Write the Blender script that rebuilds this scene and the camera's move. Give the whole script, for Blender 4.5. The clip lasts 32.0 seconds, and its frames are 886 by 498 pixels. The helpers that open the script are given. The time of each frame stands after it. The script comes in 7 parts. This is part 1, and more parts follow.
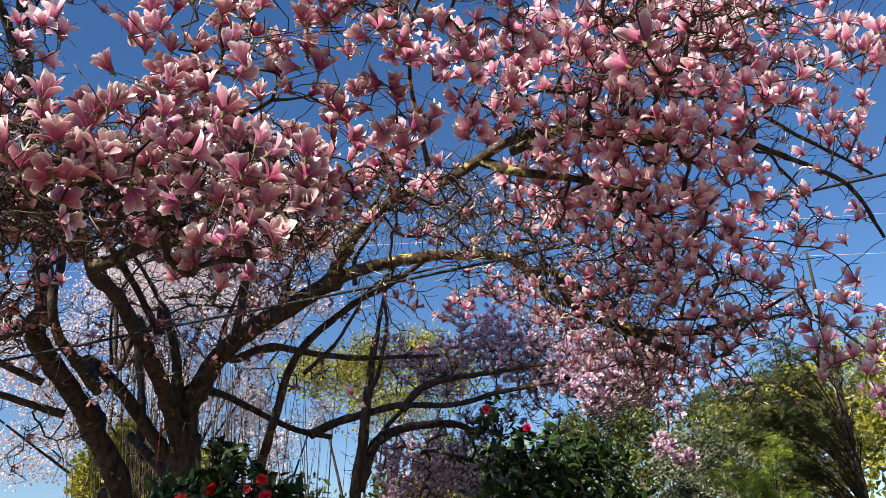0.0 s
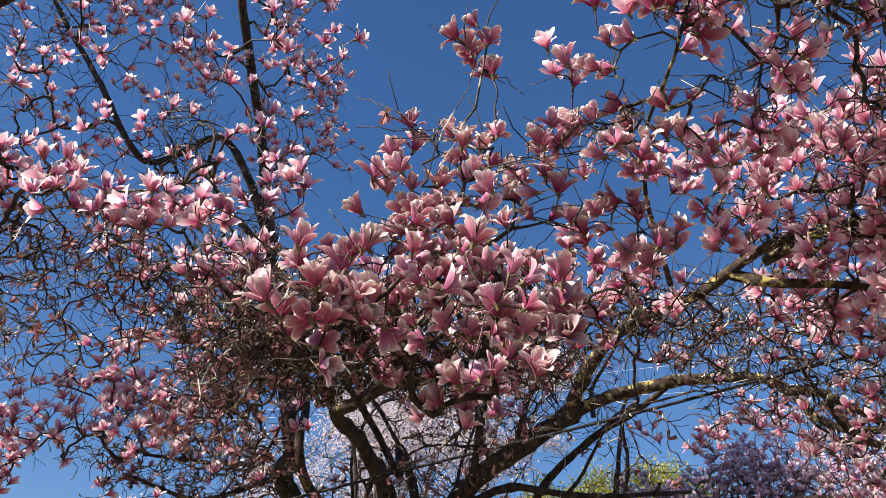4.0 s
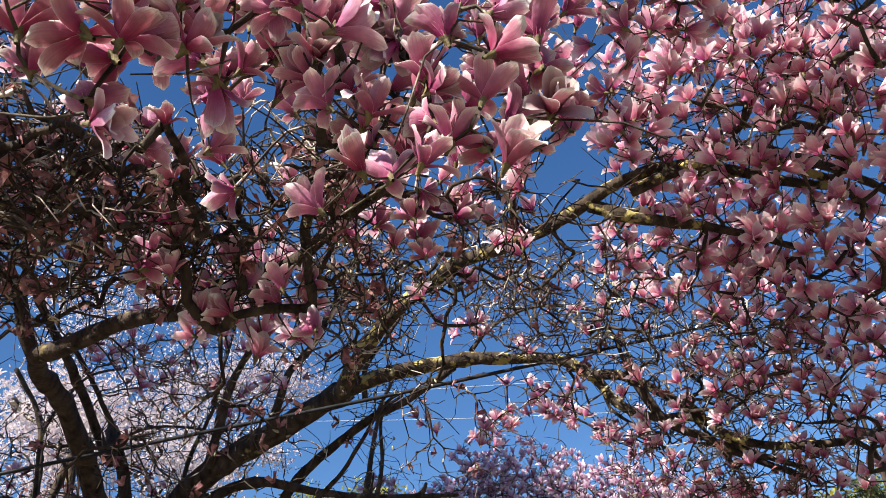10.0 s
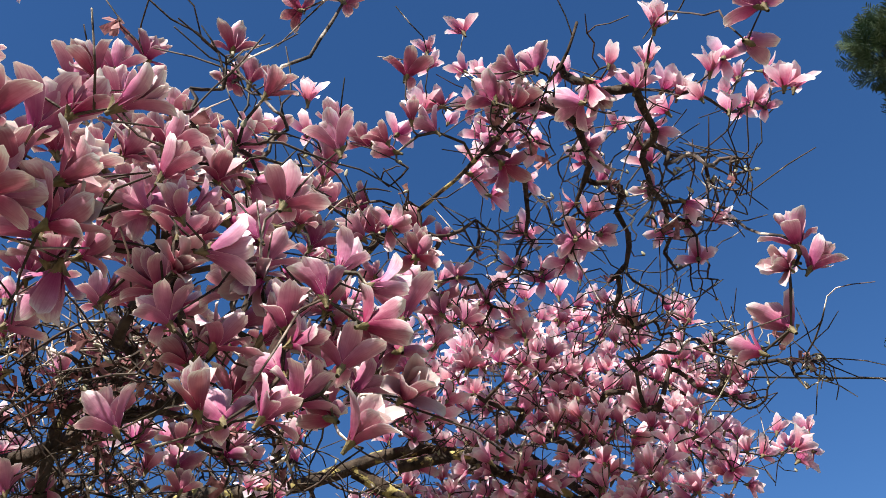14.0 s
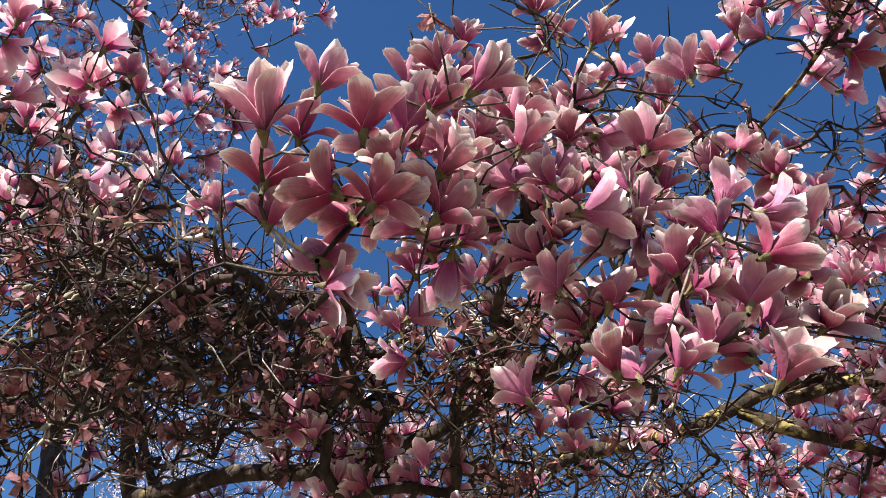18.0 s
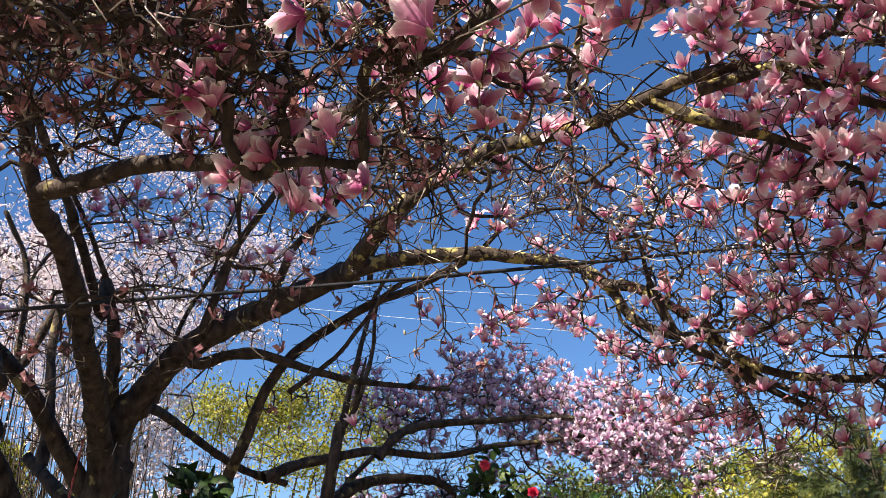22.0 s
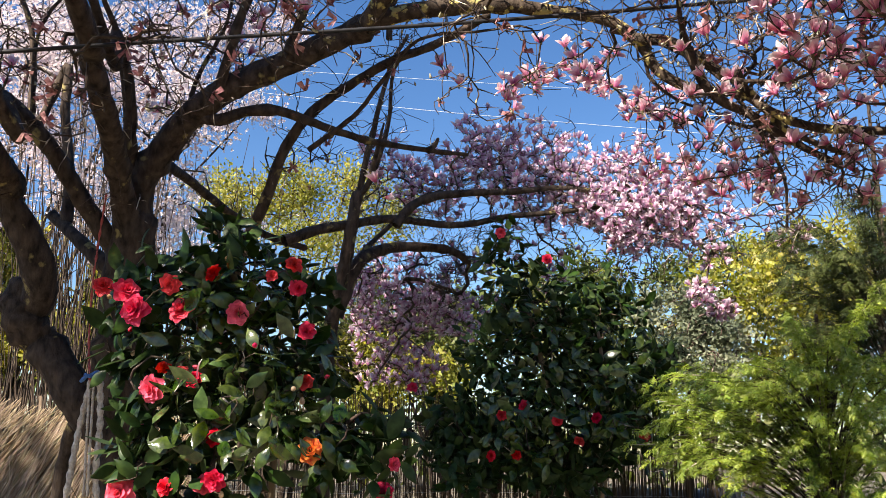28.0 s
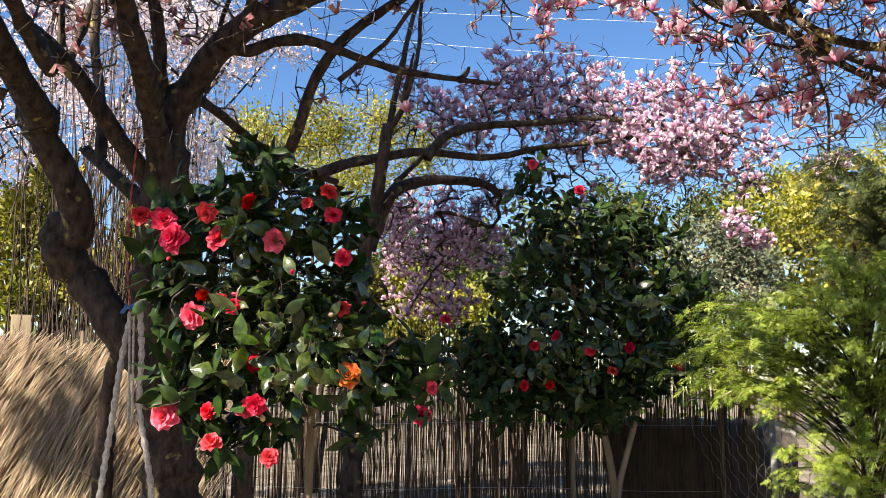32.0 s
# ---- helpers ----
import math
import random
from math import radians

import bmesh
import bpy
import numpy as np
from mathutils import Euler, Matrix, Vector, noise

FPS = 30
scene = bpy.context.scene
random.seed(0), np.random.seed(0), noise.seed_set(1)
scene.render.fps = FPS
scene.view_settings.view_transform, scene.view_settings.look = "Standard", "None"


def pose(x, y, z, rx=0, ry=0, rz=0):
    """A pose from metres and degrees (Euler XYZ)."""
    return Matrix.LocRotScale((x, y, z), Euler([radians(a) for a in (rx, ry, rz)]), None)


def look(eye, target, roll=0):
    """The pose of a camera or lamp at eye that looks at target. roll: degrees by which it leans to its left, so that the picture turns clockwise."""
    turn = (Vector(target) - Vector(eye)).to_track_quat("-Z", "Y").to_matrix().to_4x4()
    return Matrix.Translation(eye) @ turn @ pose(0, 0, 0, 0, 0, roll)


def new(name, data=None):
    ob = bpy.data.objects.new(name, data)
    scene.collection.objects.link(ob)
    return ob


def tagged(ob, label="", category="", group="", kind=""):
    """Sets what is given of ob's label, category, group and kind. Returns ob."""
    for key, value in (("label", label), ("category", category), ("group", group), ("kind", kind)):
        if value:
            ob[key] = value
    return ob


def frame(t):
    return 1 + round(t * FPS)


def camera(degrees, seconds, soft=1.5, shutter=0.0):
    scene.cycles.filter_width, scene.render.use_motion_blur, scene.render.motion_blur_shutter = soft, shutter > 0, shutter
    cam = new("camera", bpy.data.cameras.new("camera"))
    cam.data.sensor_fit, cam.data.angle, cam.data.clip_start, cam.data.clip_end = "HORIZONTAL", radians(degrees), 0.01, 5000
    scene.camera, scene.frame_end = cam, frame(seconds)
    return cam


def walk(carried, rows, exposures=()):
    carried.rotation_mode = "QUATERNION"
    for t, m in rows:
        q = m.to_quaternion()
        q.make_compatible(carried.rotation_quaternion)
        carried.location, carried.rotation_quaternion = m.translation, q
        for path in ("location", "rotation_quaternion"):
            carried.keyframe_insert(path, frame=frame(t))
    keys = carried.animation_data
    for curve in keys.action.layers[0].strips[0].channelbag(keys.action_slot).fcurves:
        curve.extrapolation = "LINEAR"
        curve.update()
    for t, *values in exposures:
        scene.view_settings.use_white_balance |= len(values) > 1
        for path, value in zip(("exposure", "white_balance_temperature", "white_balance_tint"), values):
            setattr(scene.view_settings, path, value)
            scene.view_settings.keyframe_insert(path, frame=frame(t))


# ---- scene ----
cam = camera(55.19, 32.0, soft=0.65)

# seconds, eye, target, roll
PATH = [
    (0, (1.087, -1.391, 1.539), (0.878, 0.449, 2.293), -2.99),
    (0.5, (1.068, -1.404, 1.544), (0.811, 0.417, 2.331), -2.08),
    (1, (1.040, -1.420, 1.571), (0.620, 0.326, 2.450), -1.39),
    (1.5, (1.038, -1.446, 1.581), (0.429, 0.184, 2.567), -0.98),
    (2, (1.032, -1.454, 1.591), (0.340, 0.094, 2.651), -0.13),
    (2.5, (1.026, -1.449, 1.588), (0.322, 0.074, 2.676), 0.78),
    (4.5, (0.882, -1.232, 1.608), (0.302, 0.386, 2.632), -0.72),
    (5, (0.840, -1.209, 1.599), (0.350, 0.450, 2.602), -1.15),
    (5.5, (0.805, -1.156, 1.595), (0.435, 0.574, 2.528), -1.99),
    (6, (0.788, -1.146, 1.595), (0.480, 0.612, 2.497), -2.89),
    (6.5, (0.753, -1.131, 1.601), (0.423, 0.611, 2.525), -4.02),
    (7, (0.722, -1.030, 1.621), (0.269, 0.661, 2.589), -5.38),
    (7.5, (0.672, -0.835, 1.658), (0.208, 0.839, 2.649), -4.13),
    (8, (0.591, -0.745, 1.671), (0.247, 0.944, 2.685), -3.01),
    (8.5, (0.447, -0.700, 1.680), (0.246, 0.997, 2.719), -5.22),
    (9, (0.335, -0.648, 1.667), (0.216, 1.036, 2.739), -4.66),
    (9.5, (0.301, -0.492, 1.672), (0.247, 1.179, 2.770), -5.54),
    (10, (0.302, -0.355, 1.672), (0.331, 1.326, 2.757), -6.15),
    (10.5, (0.248, -0.363, 1.698), (0.444, 1.235, 2.885), -7.96),
    (11, (0.163, -0.334, 1.732), (0.631, 1.103, 3.042), -10.92),
    (11.5, (0.135, -0.314, 1.734), (0.803, 0.998, 3.087), -11.23),
    (12, (0.147, -0.344, 1.736), (0.851, 0.917, 3.120), -9.73),
    (12.5, (0.155, -0.359, 1.749), (0.845, 0.884, 3.156), -8.42),
    (13, (0.143, -0.356, 1.757), (0.811, 0.882, 3.179), -8.48),
    (13.5, (0.142, -0.344, 1.749), (0.755, 0.895, 3.195), -6.79),
    (15.5, (0.193, -0.320, 1.751), (0.664, 0.940, 3.231), -7.72),
    (16, (0.131, -0.308, 1.745), (0.433, 1.055, 3.178), -5.15),
    (16.5, (0.062, -0.309, 1.754), (0.058, 1.117, 3.156), 0.61),
    (17, (0.039, -0.304, 1.772), (-0.155, 1.123, 3.159), 4.15),
    (17.5, (0.046, -0.305, 1.781), (-0.144, 1.106, 3.185), 4.27),
    (18, (0.060, -0.294, 1.778), (-0.058, 1.137, 3.170), 3.78),
    (18.5, (0.075, -0.281, 1.780), (0.011, 1.193, 3.131), 3.54),
    (19, (0.077, -0.271, 1.778), (-0.001, 1.252, 3.072), 4.25),
    (19.5, (0.078, -0.244, 1.765), (-0.004, 1.325, 3.002), 4.81),
    (20, (0.090, -0.245, 1.755), (0.042, 1.360, 2.947), 3.92),
    (20.5, (0.088, -0.228, 1.751), (0.089, 1.418, 2.887), 2.32),
    (21, (0.087, -0.202, 1.737), (0.113, 1.504, 2.781), 1.01),
    (21.5, (0.097, -0.171, 1.716), (0.133, 1.586, 2.672), 0.39),
    (22, (0.103, -0.146, 1.696), (0.169, 1.643, 2.588), 0.12),
    (22.5, (0.105, -0.144, 1.666), (0.163, 1.677, 2.490), 0.56),
    (23, (0.093, -0.137, 1.649), (0.133, 1.712, 2.409), 0.51),
    (23.5, (0.090, -0.128, 1.630), (0.106, 1.738, 2.349), -0.18),
    (24, (0.095, -0.107, 1.617), (0.107, 1.779, 2.283), -0.15),
    (24.5, (0.091, -0.080, 1.594), (0.108, 1.822, 2.212), -0.06),
    (25, (0.072, -0.066, 1.564), (0.096, 1.848, 2.146), 0.53),
    (25.5, (0.054, -0.047, 1.535), (0.100, 1.878, 2.074), 0.79),
    (27.5, (0.020, -0.015, 1.513), (0.066, 1.931, 1.976), 0.50),
    (28, (0.025, -0.012, 1.508), (0.089, 1.934, 1.964), 0.68),
    (28.5, (0.025, -0.015, 1.518), (0.097, 1.935, 1.954), 0.98),
    (29, (0.034, -0.015, 1.524), (0.108, 1.939, 1.944), 1.23),
    (29.5, (0.029, -0.024, 1.519), (0.111, 1.930, 1.936), 1.37),
    (30, (0.022, -0.009, 1.511), (0.099, 1.947, 1.920), 0.62),
    (30.5, (0.008, -0.005, 1.491), (0.046, 1.957, 1.878), 0.29),
    (31, (0.002, 0.011, 1.480), (0.011, 1.977, 1.846), 0.72),
    (31.5, (0.016, 0.022, 1.466), (0.021, 1.994, 1.802), 0.40),
    (32, (-0.000, 0.012, 1.458), (-0.000, 1.986, 1.776), 0.41),
]
walk(
    cam,
    [(t, look(eye, aim, roll)) for t, eye, aim, roll in PATH],
    [(0, 1.14, 6800, 13), (2, 1.12, 6800, 13), (6, 1.2, 6800, 13), (10, 1.24, 6600, 11), (13, 1.2, 6450, 11), (16, 1.13, 6450, 11), (18, 1.2, 6600, 12), (20, 1.35, 6800, 13), (22, 1.42, 6800, 13), (25, 1.5, 6900, 13), (29, 1.62, 7100, 13), (32, 1.72, 7200, 13)],
)

# ---------------------------------------------------------------- light
SUN_TURN, SUN_UP = 222.0, 39.5
world = bpy.data.worlds.new("world")
scene.world = world
world.use_nodes = True
sky = world.node_tree.nodes.new("ShaderNodeTexSky")
sky.sky_type, sky.sun_disc = "NISHITA", False
sky.sun_elevation, sky.sun_rotation = radians(SUN_UP), radians(SUN_TURN)
sky.air_density, sky.dust_density, sky.ozone_density = 1.0, 0.2, 3.0
bg = world.node_tree.nodes["Background"]
bg.inputs[1].default_value = 0.065
deep = world.node_tree.nodes.new("ShaderNodeHueSaturation")
deep.inputs["Hue"].default_value, deep.inputs["Saturation"].default_value = 0.506, 1.24
world.node_tree.links.new(sky.outputs[0], deep.inputs["Color"])
world.node_tree.links.new(deep.outputs[0], bg.inputs[0])
sun = new("sun", bpy.data.lights.new("sun", "SUN"))
sun.data.energy, sun.data.angle, sun.data.color = 5.0, radians(0.53), (1.0, 0.95, 0.87)
SUN_WAY = Vector((math.sin(radians(SUN_TURN)) * math.cos(radians(SUN_UP)), math.cos(radians(SUN_TURN)) * math.cos(radians(SUN_UP)), math.sin(radians(SUN_UP))))
sun.matrix_world = look(SUN_WAY * 20, (0, 0, 0))

rng = np.random.default_rng(7)


# ---------------------------------------------------------------- materials
def material(name, low, high, rough=0.6, scale=20.0, detail=4.0, bump=0.2, bump_scale=60.0, see_through=0.0, spread=0.0, along=(), spec=0.4, stretch=(1, 1, 1), per="object", coat=0.0, patch=None, patch_scale=9.0, patch_at=0.62):
    """A surface with two colours mixed by noise, a random shade for each piece, fine relief, and light through it if thin.
    along: colours from the base of a leaf or petal to its tip. patch: a third colour in blotches."""
    m = bpy.data.materials.new(name)
    m.use_nodes = True
    t = m.node_tree
    nodes, link = t.nodes, t.links.new
    b = nodes["Principled BSDF"]
    out = nodes["Material Output"]
    b.inputs["Roughness"].default_value = rough
    b.inputs["Specular IOR Level"].default_value = spec
    b.inputs["Coat Weight"].default_value = coat
    b.inputs["Coat Roughness"].default_value = 0.25
    co = nodes.new("ShaderNodeTexCoord")
    mp = nodes.new("ShaderNodeMapping")
    mp.inputs["Scale"].default_value = stretch
    link(co.outputs["Object"], mp.inputs[0])
    n1 = nodes.new("ShaderNodeTexNoise")
    n1.inputs["Scale"].default_value, n1.inputs["Detail"].default_value = scale, detail
    link(mp.outputs[0], n1.inputs["Vector"])
    mix = nodes.new("ShaderNodeMix")
    mix.data_type = "RGBA"
    mix.inputs[6].default_value, mix.inputs[7].default_value = (*low, 1), (*high, 1)
    ramp = nodes.new("ShaderNodeMapRange")
    ramp.inputs[1].default_value, ramp.inputs[2].default_value = 0.32, 0.68
    link(n1.outputs[0], ramp.inputs[0])
    link(ramp.outputs[0], mix.inputs[0])
    colour = mix.outputs[2]
    if along:
        uv = nodes.new("ShaderNodeUVMap")
        sep = nodes.new("ShaderNodeSeparateXYZ")
        link(uv.outputs[0], sep.inputs[0])
        cr = nodes.new("ShaderNodeValToRGB")
        e = cr.color_ramp.elements
        e[0].position, e[0].color = along[0][0], (*along[0][1], 1)
        e[1].position, e[1].color = along[-1][0], (*along[-1][1], 1)
        for at, c in along[1:-1]:
            x = e.new(at)
            x.color = (*c, 1)
        wob = nodes.new("ShaderNodeMath")
        wob.operation = "MULTIPLY_ADD"
        wob.inputs[1].default_value = 0.25
        link(n1.outputs[0], wob.inputs[0])
        # the margin runs paler, and fine veins streak along the length
        side = nodes.new("ShaderNodeMath")
        side.operation = "MULTIPLY_ADD"
        side.inputs[1].default_value, side.inputs[2].default_value = 2.0, -1.0
        link(sep.outputs[0], side.inputs[0])
        rim = nodes.new("ShaderNodeMath")
        rim.operation = "ABSOLUTE"
        link(side.outputs[0], rim.inputs[0])
        steep = nodes.new("ShaderNodeMath")
        steep.operation = "POWER"
        steep.inputs[1].default_value = 4.0
        link(rim.outputs[0], steep.inputs[0])
        pale = nodes.new("ShaderNodeMath")
        pale.operation = "MULTIPLY_ADD"
        pale.inputs[1].default_value = 0.22
        link(steep.outputs[0], pale.inputs[0])
        link(sep.outputs[1], pale.inputs[2])
        vm = nodes.new("ShaderNodeMapping")
        vm.inputs["Scale"].default_value = (16.0, 1.6, 1.0)
        link(uv.outputs[0], vm.inputs[0])
        vn = nodes.new("ShaderNodeTexNoise")
        vn.inputs["Scale"].default_value, vn.inputs["Detail"].default_value = 1.0, 3.0
        link(vm.outputs[0], vn.inputs["Vector"])
        vein = nodes.new("ShaderNodeMath")
        vein.operation = "MULTIPLY_ADD"
        vein.inputs[1].default_value = 0.34
        link(vn.outputs[0], vein.inputs[0])
        link(pale.outputs[0], vein.inputs[2])
        link(vein.outputs[0], wob.inputs[2])
        off = nodes.new("ShaderNodeMath")
        off.operation = "SUBTRACT"
        off.inputs[1].default_value = 0.30
        link(wob.outputs[0], off.inputs[0])
        link(off.outputs[0], cr.inputs[0])
        m2 = nodes.new("ShaderNodeMix")
        m2.data_type, m2.blend_type = "RGBA", "MULTIPLY"
        m2.inputs[0].default_value = 1.0
        link(cr.outputs[0], m2.inputs[6])
        link(colour, m2.inputs[7])
        colour = m2.outputs[2]
    if patch:
        n3 = nodes.new("ShaderNodeTexNoise")
        n3.inputs["Scale"].default_value, n3.inputs["Detail"].default_value = patch_scale, 6.0
        link(co.outputs["Object"], n3.inputs["Vector"])
        st = nodes.new("ShaderNodeMapRange")
        st.inputs[1].default_value, st.inputs[2].default_value = patch_at, patch_at + 0.06
        link(n3.outputs[0], st.inputs[0])
        m4 = nodes.new("ShaderNodeMix")
        m4.data_type = "RGBA"
        link(st.outputs[0], m4.inputs[0])
        link(colour, m4.inputs[6])
        m4.inputs[7].default_value = (*patch, 1)
        colour = m4.outputs[2]
    if spread:
        hs = nodes.new("ShaderNodeHueSaturation")
        if per == "island":
            rnd = nodes.new("ShaderNodeNewGeometry").outputs["Random Per Island"]
        else:
            rnd = nodes.new("ShaderNodeObjectInfo").outputs["Random"]
        for pin, lo, hi in (("Hue", 0.5 - 0.03 * spread, 0.5 + 0.03 * spread), ("Value", 1 - 0.45 * spread, 1 + 0.35 * spread), ("Saturation", 1 - 0.25 * spread, 1 + 0.2 * spread)):
            r = nodes.new("ShaderNodeMapRange")
            r.inputs[3].default_value, r.inputs[4].default_value = (lo, hi) if pin != "Saturation" else (hi, lo)
            if pin == "Hue":
                w = nodes.new("ShaderNodeMath")
                w.operation = "PINGPONG"
                w.inputs[1].default_value = 0.23
                link(rnd, w.inputs[0])
                r.inputs[2].default_value = 0.23
                link(w.outputs[0], r.inputs[0])
            else:
                link(rnd, r.inputs[0])
            link(r.outputs[0], hs.inputs[pin])
        link(colour, hs.inputs["Color"])
        colour = hs.outputs[0]
    link(colour, b.inputs["Base Color"])
    if bump:
        n2 = nodes.new("ShaderNodeTexNoise")
        n2.inputs["Scale"].default_value, n2.inputs["Detail"].default_value = bump_scale, 6.0
        link(mp.outputs[0], n2.inputs["Vector"])
        bp = nodes.new("ShaderNodeBump")
        bp.inputs["Strength"].default_value, bp.inputs["Distance"].default_value = bump, 0.01
        link(n2.outputs[0], bp.inputs["Height"])
        link(bp.outputs[0], b.inputs["Normal"])
    if see_through:
        tr = nodes.new("ShaderNodeBsdfTranslucent")
        link(colour, tr.inputs[0])
        ms = nodes.new("ShaderNodeMixShader")
        ms.inputs[0].default_value = see_through
        link(b.outputs[0], ms.inputs[1])
        link(tr.outputs[0], ms.inputs[2])
        link(ms.outputs[0], out.inputs[0])
    return m


# near petals deepened for shade, farther ones paled for sun, in the colour
PETAL_SHADED_RUN = [(0.0, (0.27, 0.025, 0.10)), (0.22, (0.40, 0.06, 0.165)), (0.50, (0.50, 0.155, 0.255)), (0.78, (0.65, 0.33, 0.41)), (0.95, (0.86, 0.70, 0.69)), (1.0, (0.93, 0.86, 0.80))]
PETAL_LIT_RUN = [(0.0, (0.36, 0.045, 0.15)), (0.22, (0.58, 0.13, 0.27)), (0.44, (0.78, 0.32, 0.44)), (0.72, (0.91, 0.61, 0.67)), (1.0, (0.96, 0.90, 0.86))]
INSIDE_RUN = [(0.0, (0.52, 0.17, 0.26)), (0.3, (0.74, 0.40, 0.46)), (0.65, (0.82, 0.56, 0.59)), (1.0, (0.93, 0.86, 0.80))]
bark = material("magnolia_bark", (0.015, 0.0105, 0.008), (0.085, 0.061, 0.045), 0.85, 26, 8, 0.9, 70, stretch=(1, 1, 0.45), patch=(0.24, 0.195, 0.08), patch_scale=10, patch_at=0.63, spec=0.2)
mossy_bark = material("mossy_bark", (0.016, 0.0115, 0.009), (0.090, 0.066, 0.047), 0.9, 26, 8, 1.0, 60, stretch=(1, 1, 0.6), patch=(0.36, 0.30, 0.11), patch_scale=17, patch_at=0.54, spec=0.15)
# pale blotches: lichen, and sunlit bits painted into the twig colour
twig_bark = material("twig_bark", (0.014, 0.009, 0.0065), (0.10, 0.068, 0.046), 0.65, 16, 5, 0.4, 120, spec=0.2, spread=0.8, per="island", patch=(0.60, 0.51, 0.41), patch_scale=8, patch_at=0.575)
petal = material("magnolia_petal", (0.86, 0.84, 0.86), (1.0, 1.0, 1.0), 0.5, 40, 4, 0.12, 90, see_through=0.24, along=PETAL_SHADED_RUN, spread=0.55, spec=0.25)
petal_far_lit = material("magnolia_petal_lit_joined", (0.86, 0.84, 0.86), (1.0, 1.0, 1.0), 0.55, 40, 4, 0.0, 90, see_through=0.46, along=PETAL_LIT_RUN, spread=0.6, per="island", spec=0.25)
petal_mauve = material("pale_mauve_petal_joined", (0.86, 0.86, 0.9), (1.0, 1.0, 1.0), 0.55, 30, 3, 0.0, 90, see_through=0.38, along=[(0.0, (0.34, 0.07, 0.22)), (0.3, (0.55, 0.24, 0.40)), (0.65, (0.74, 0.51, 0.63)), (1.0, (0.89, 0.79, 0.83))], spread=0.5, per="island", spec=0.25)
petal_in = material("magnolia_petal_inside", (0.88, 0.86, 0.87), (1.0, 1.0, 1.0), 0.55, 40, 4, 0.12, 90, see_through=0.5, along=INSIDE_RUN, spread=0.4, spec=0.25)
petal_in_far = material("magnolia_petal_inside_joined", (0.88, 0.86, 0.87), (1.0, 1.0, 1.0), 0.55, 40, 4, 0.0, 90, see_through=0.42, along=INSIDE_RUN, spread=0.4, per="island", spec=0.25)
withered = material("withered_petal", (0.15, 0.05, 0.05), (0.50, 0.24, 0.23), 0.7, 60, 4, 0.3, 90, see_through=0.25, spread=0.5, per="island", spec=0.2)
bud_green = material("bud_scale", (0.075, 0.062, 0.026), (0.20, 0.155, 0.07), 0.7, 60, 3, 0.3, 160, spec=0.3, spread=0.3)
bud_grey = material("winter_bud", (0.22, 0.21, 0.13), (0.45, 0.42, 0.30), 0.8, 80, 3, 0.4, 200, spec=0.2, spread=0.5, per="island")
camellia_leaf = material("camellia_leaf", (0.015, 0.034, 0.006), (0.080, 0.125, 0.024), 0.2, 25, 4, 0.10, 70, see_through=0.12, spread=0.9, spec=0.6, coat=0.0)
# darker, duller copy of the leaf, with shade put into its colour
camellia_leaf_shaded = material("camellia_leaf_shaded_joined", (0.010, 0.026, 0.006), (0.036, 0.068, 0.014), 0.40, 25, 4, 0.0, 70, see_through=0.12, spread=0.6, per="island", spec=0.18, coat=0.0)
camellia_red = material("camellia_petal", (0.56, 0.010, 0.028), (0.84, 0.035, 0.07), 0.5, 70, 4, 0.15, 120, see_through=0.25, spread=0.35, spec=0.3)
camellia_pink = material("camellia_petal_pink", (0.74, 0.035, 0.09), (0.90, 0.14, 0.20), 0.5, 70, 4, 0.15, 120, see_through=0.25, spread=0.3, spec=0.3)
camellia_orange = material("camellia_petal_orange", (0.7, 0.05, 0.02), (0.9, 0.34, 0.05), 0.5, 90, 5, 0.2, 120, see_through=0.25, spec=0.3)
stamen = material("stamen_yellow", (0.75, 0.42, 0.05), (0.9, 0.66, 0.15), 0.6, 200, 3, 0.5, 300)
cam_bud = material("camellia_bud", (0.42, 0.22, 0.14), (0.68, 0.5, 0.3), 0.5, 50, 3, 0.2, 100, spread=0.6)
thuja_green = material("thuja_spray", (0.06, 0.11, 0.012), (0.47, 0.59, 0.08), 0.55, 3.2, 4, 0.0, 70, see_through=0.3, spread=0.7, per="island", spec=0.3)
thuja_dark = material("dark_thuja_spray", (0.014, 0.028, 0.007), (0.085, 0.105, 0.022), 0.55, 3.2, 4, 0.0, 70, see_through=0.2, spread=0.7, per="island", spec=0.3)
pine_green = material("conifer_needles", (0.02, 0.045, 0.018), (0.09, 0.12, 0.05), 0.6, 4, 3, 0.0, 70, see_through=0.15, spread=0.6, per="island", spec=0.3)
yellow_leaf = material("yellow_green_leaf", (0.16, 0.19, 0.02), (0.46, 0.42, 0.07), 0.5, 2.5, 3, 0.0, 70, see_through=0.4, spread=0.7, per="island", spec=0.3)
hedge_leaf = material("hedge_leaf", (0.035, 0.06, 0.015), (0.19, 0.22, 0.05), 0.5, 2.0, 3, 0.0, 70, see_through=0.3, spread=0.8, per="island", spec=0.3)
grey_leaf = material("grey_green_leaf", (0.09, 0.12, 0.07), (0.24, 0.26, 0.16), 0.55, 2.0, 3, 0.0, 70, see_through=0.3, spread=0.7, per="island", spec=0.3)
white_petal = material("cherry_petal", (0.60, 0.48, 0.51), (0.82, 0.75, 0.75), 0.6, 3.0, 3, 0.0, 70, see_through=0.4, spread=0.35, per="island", spec=0.2)
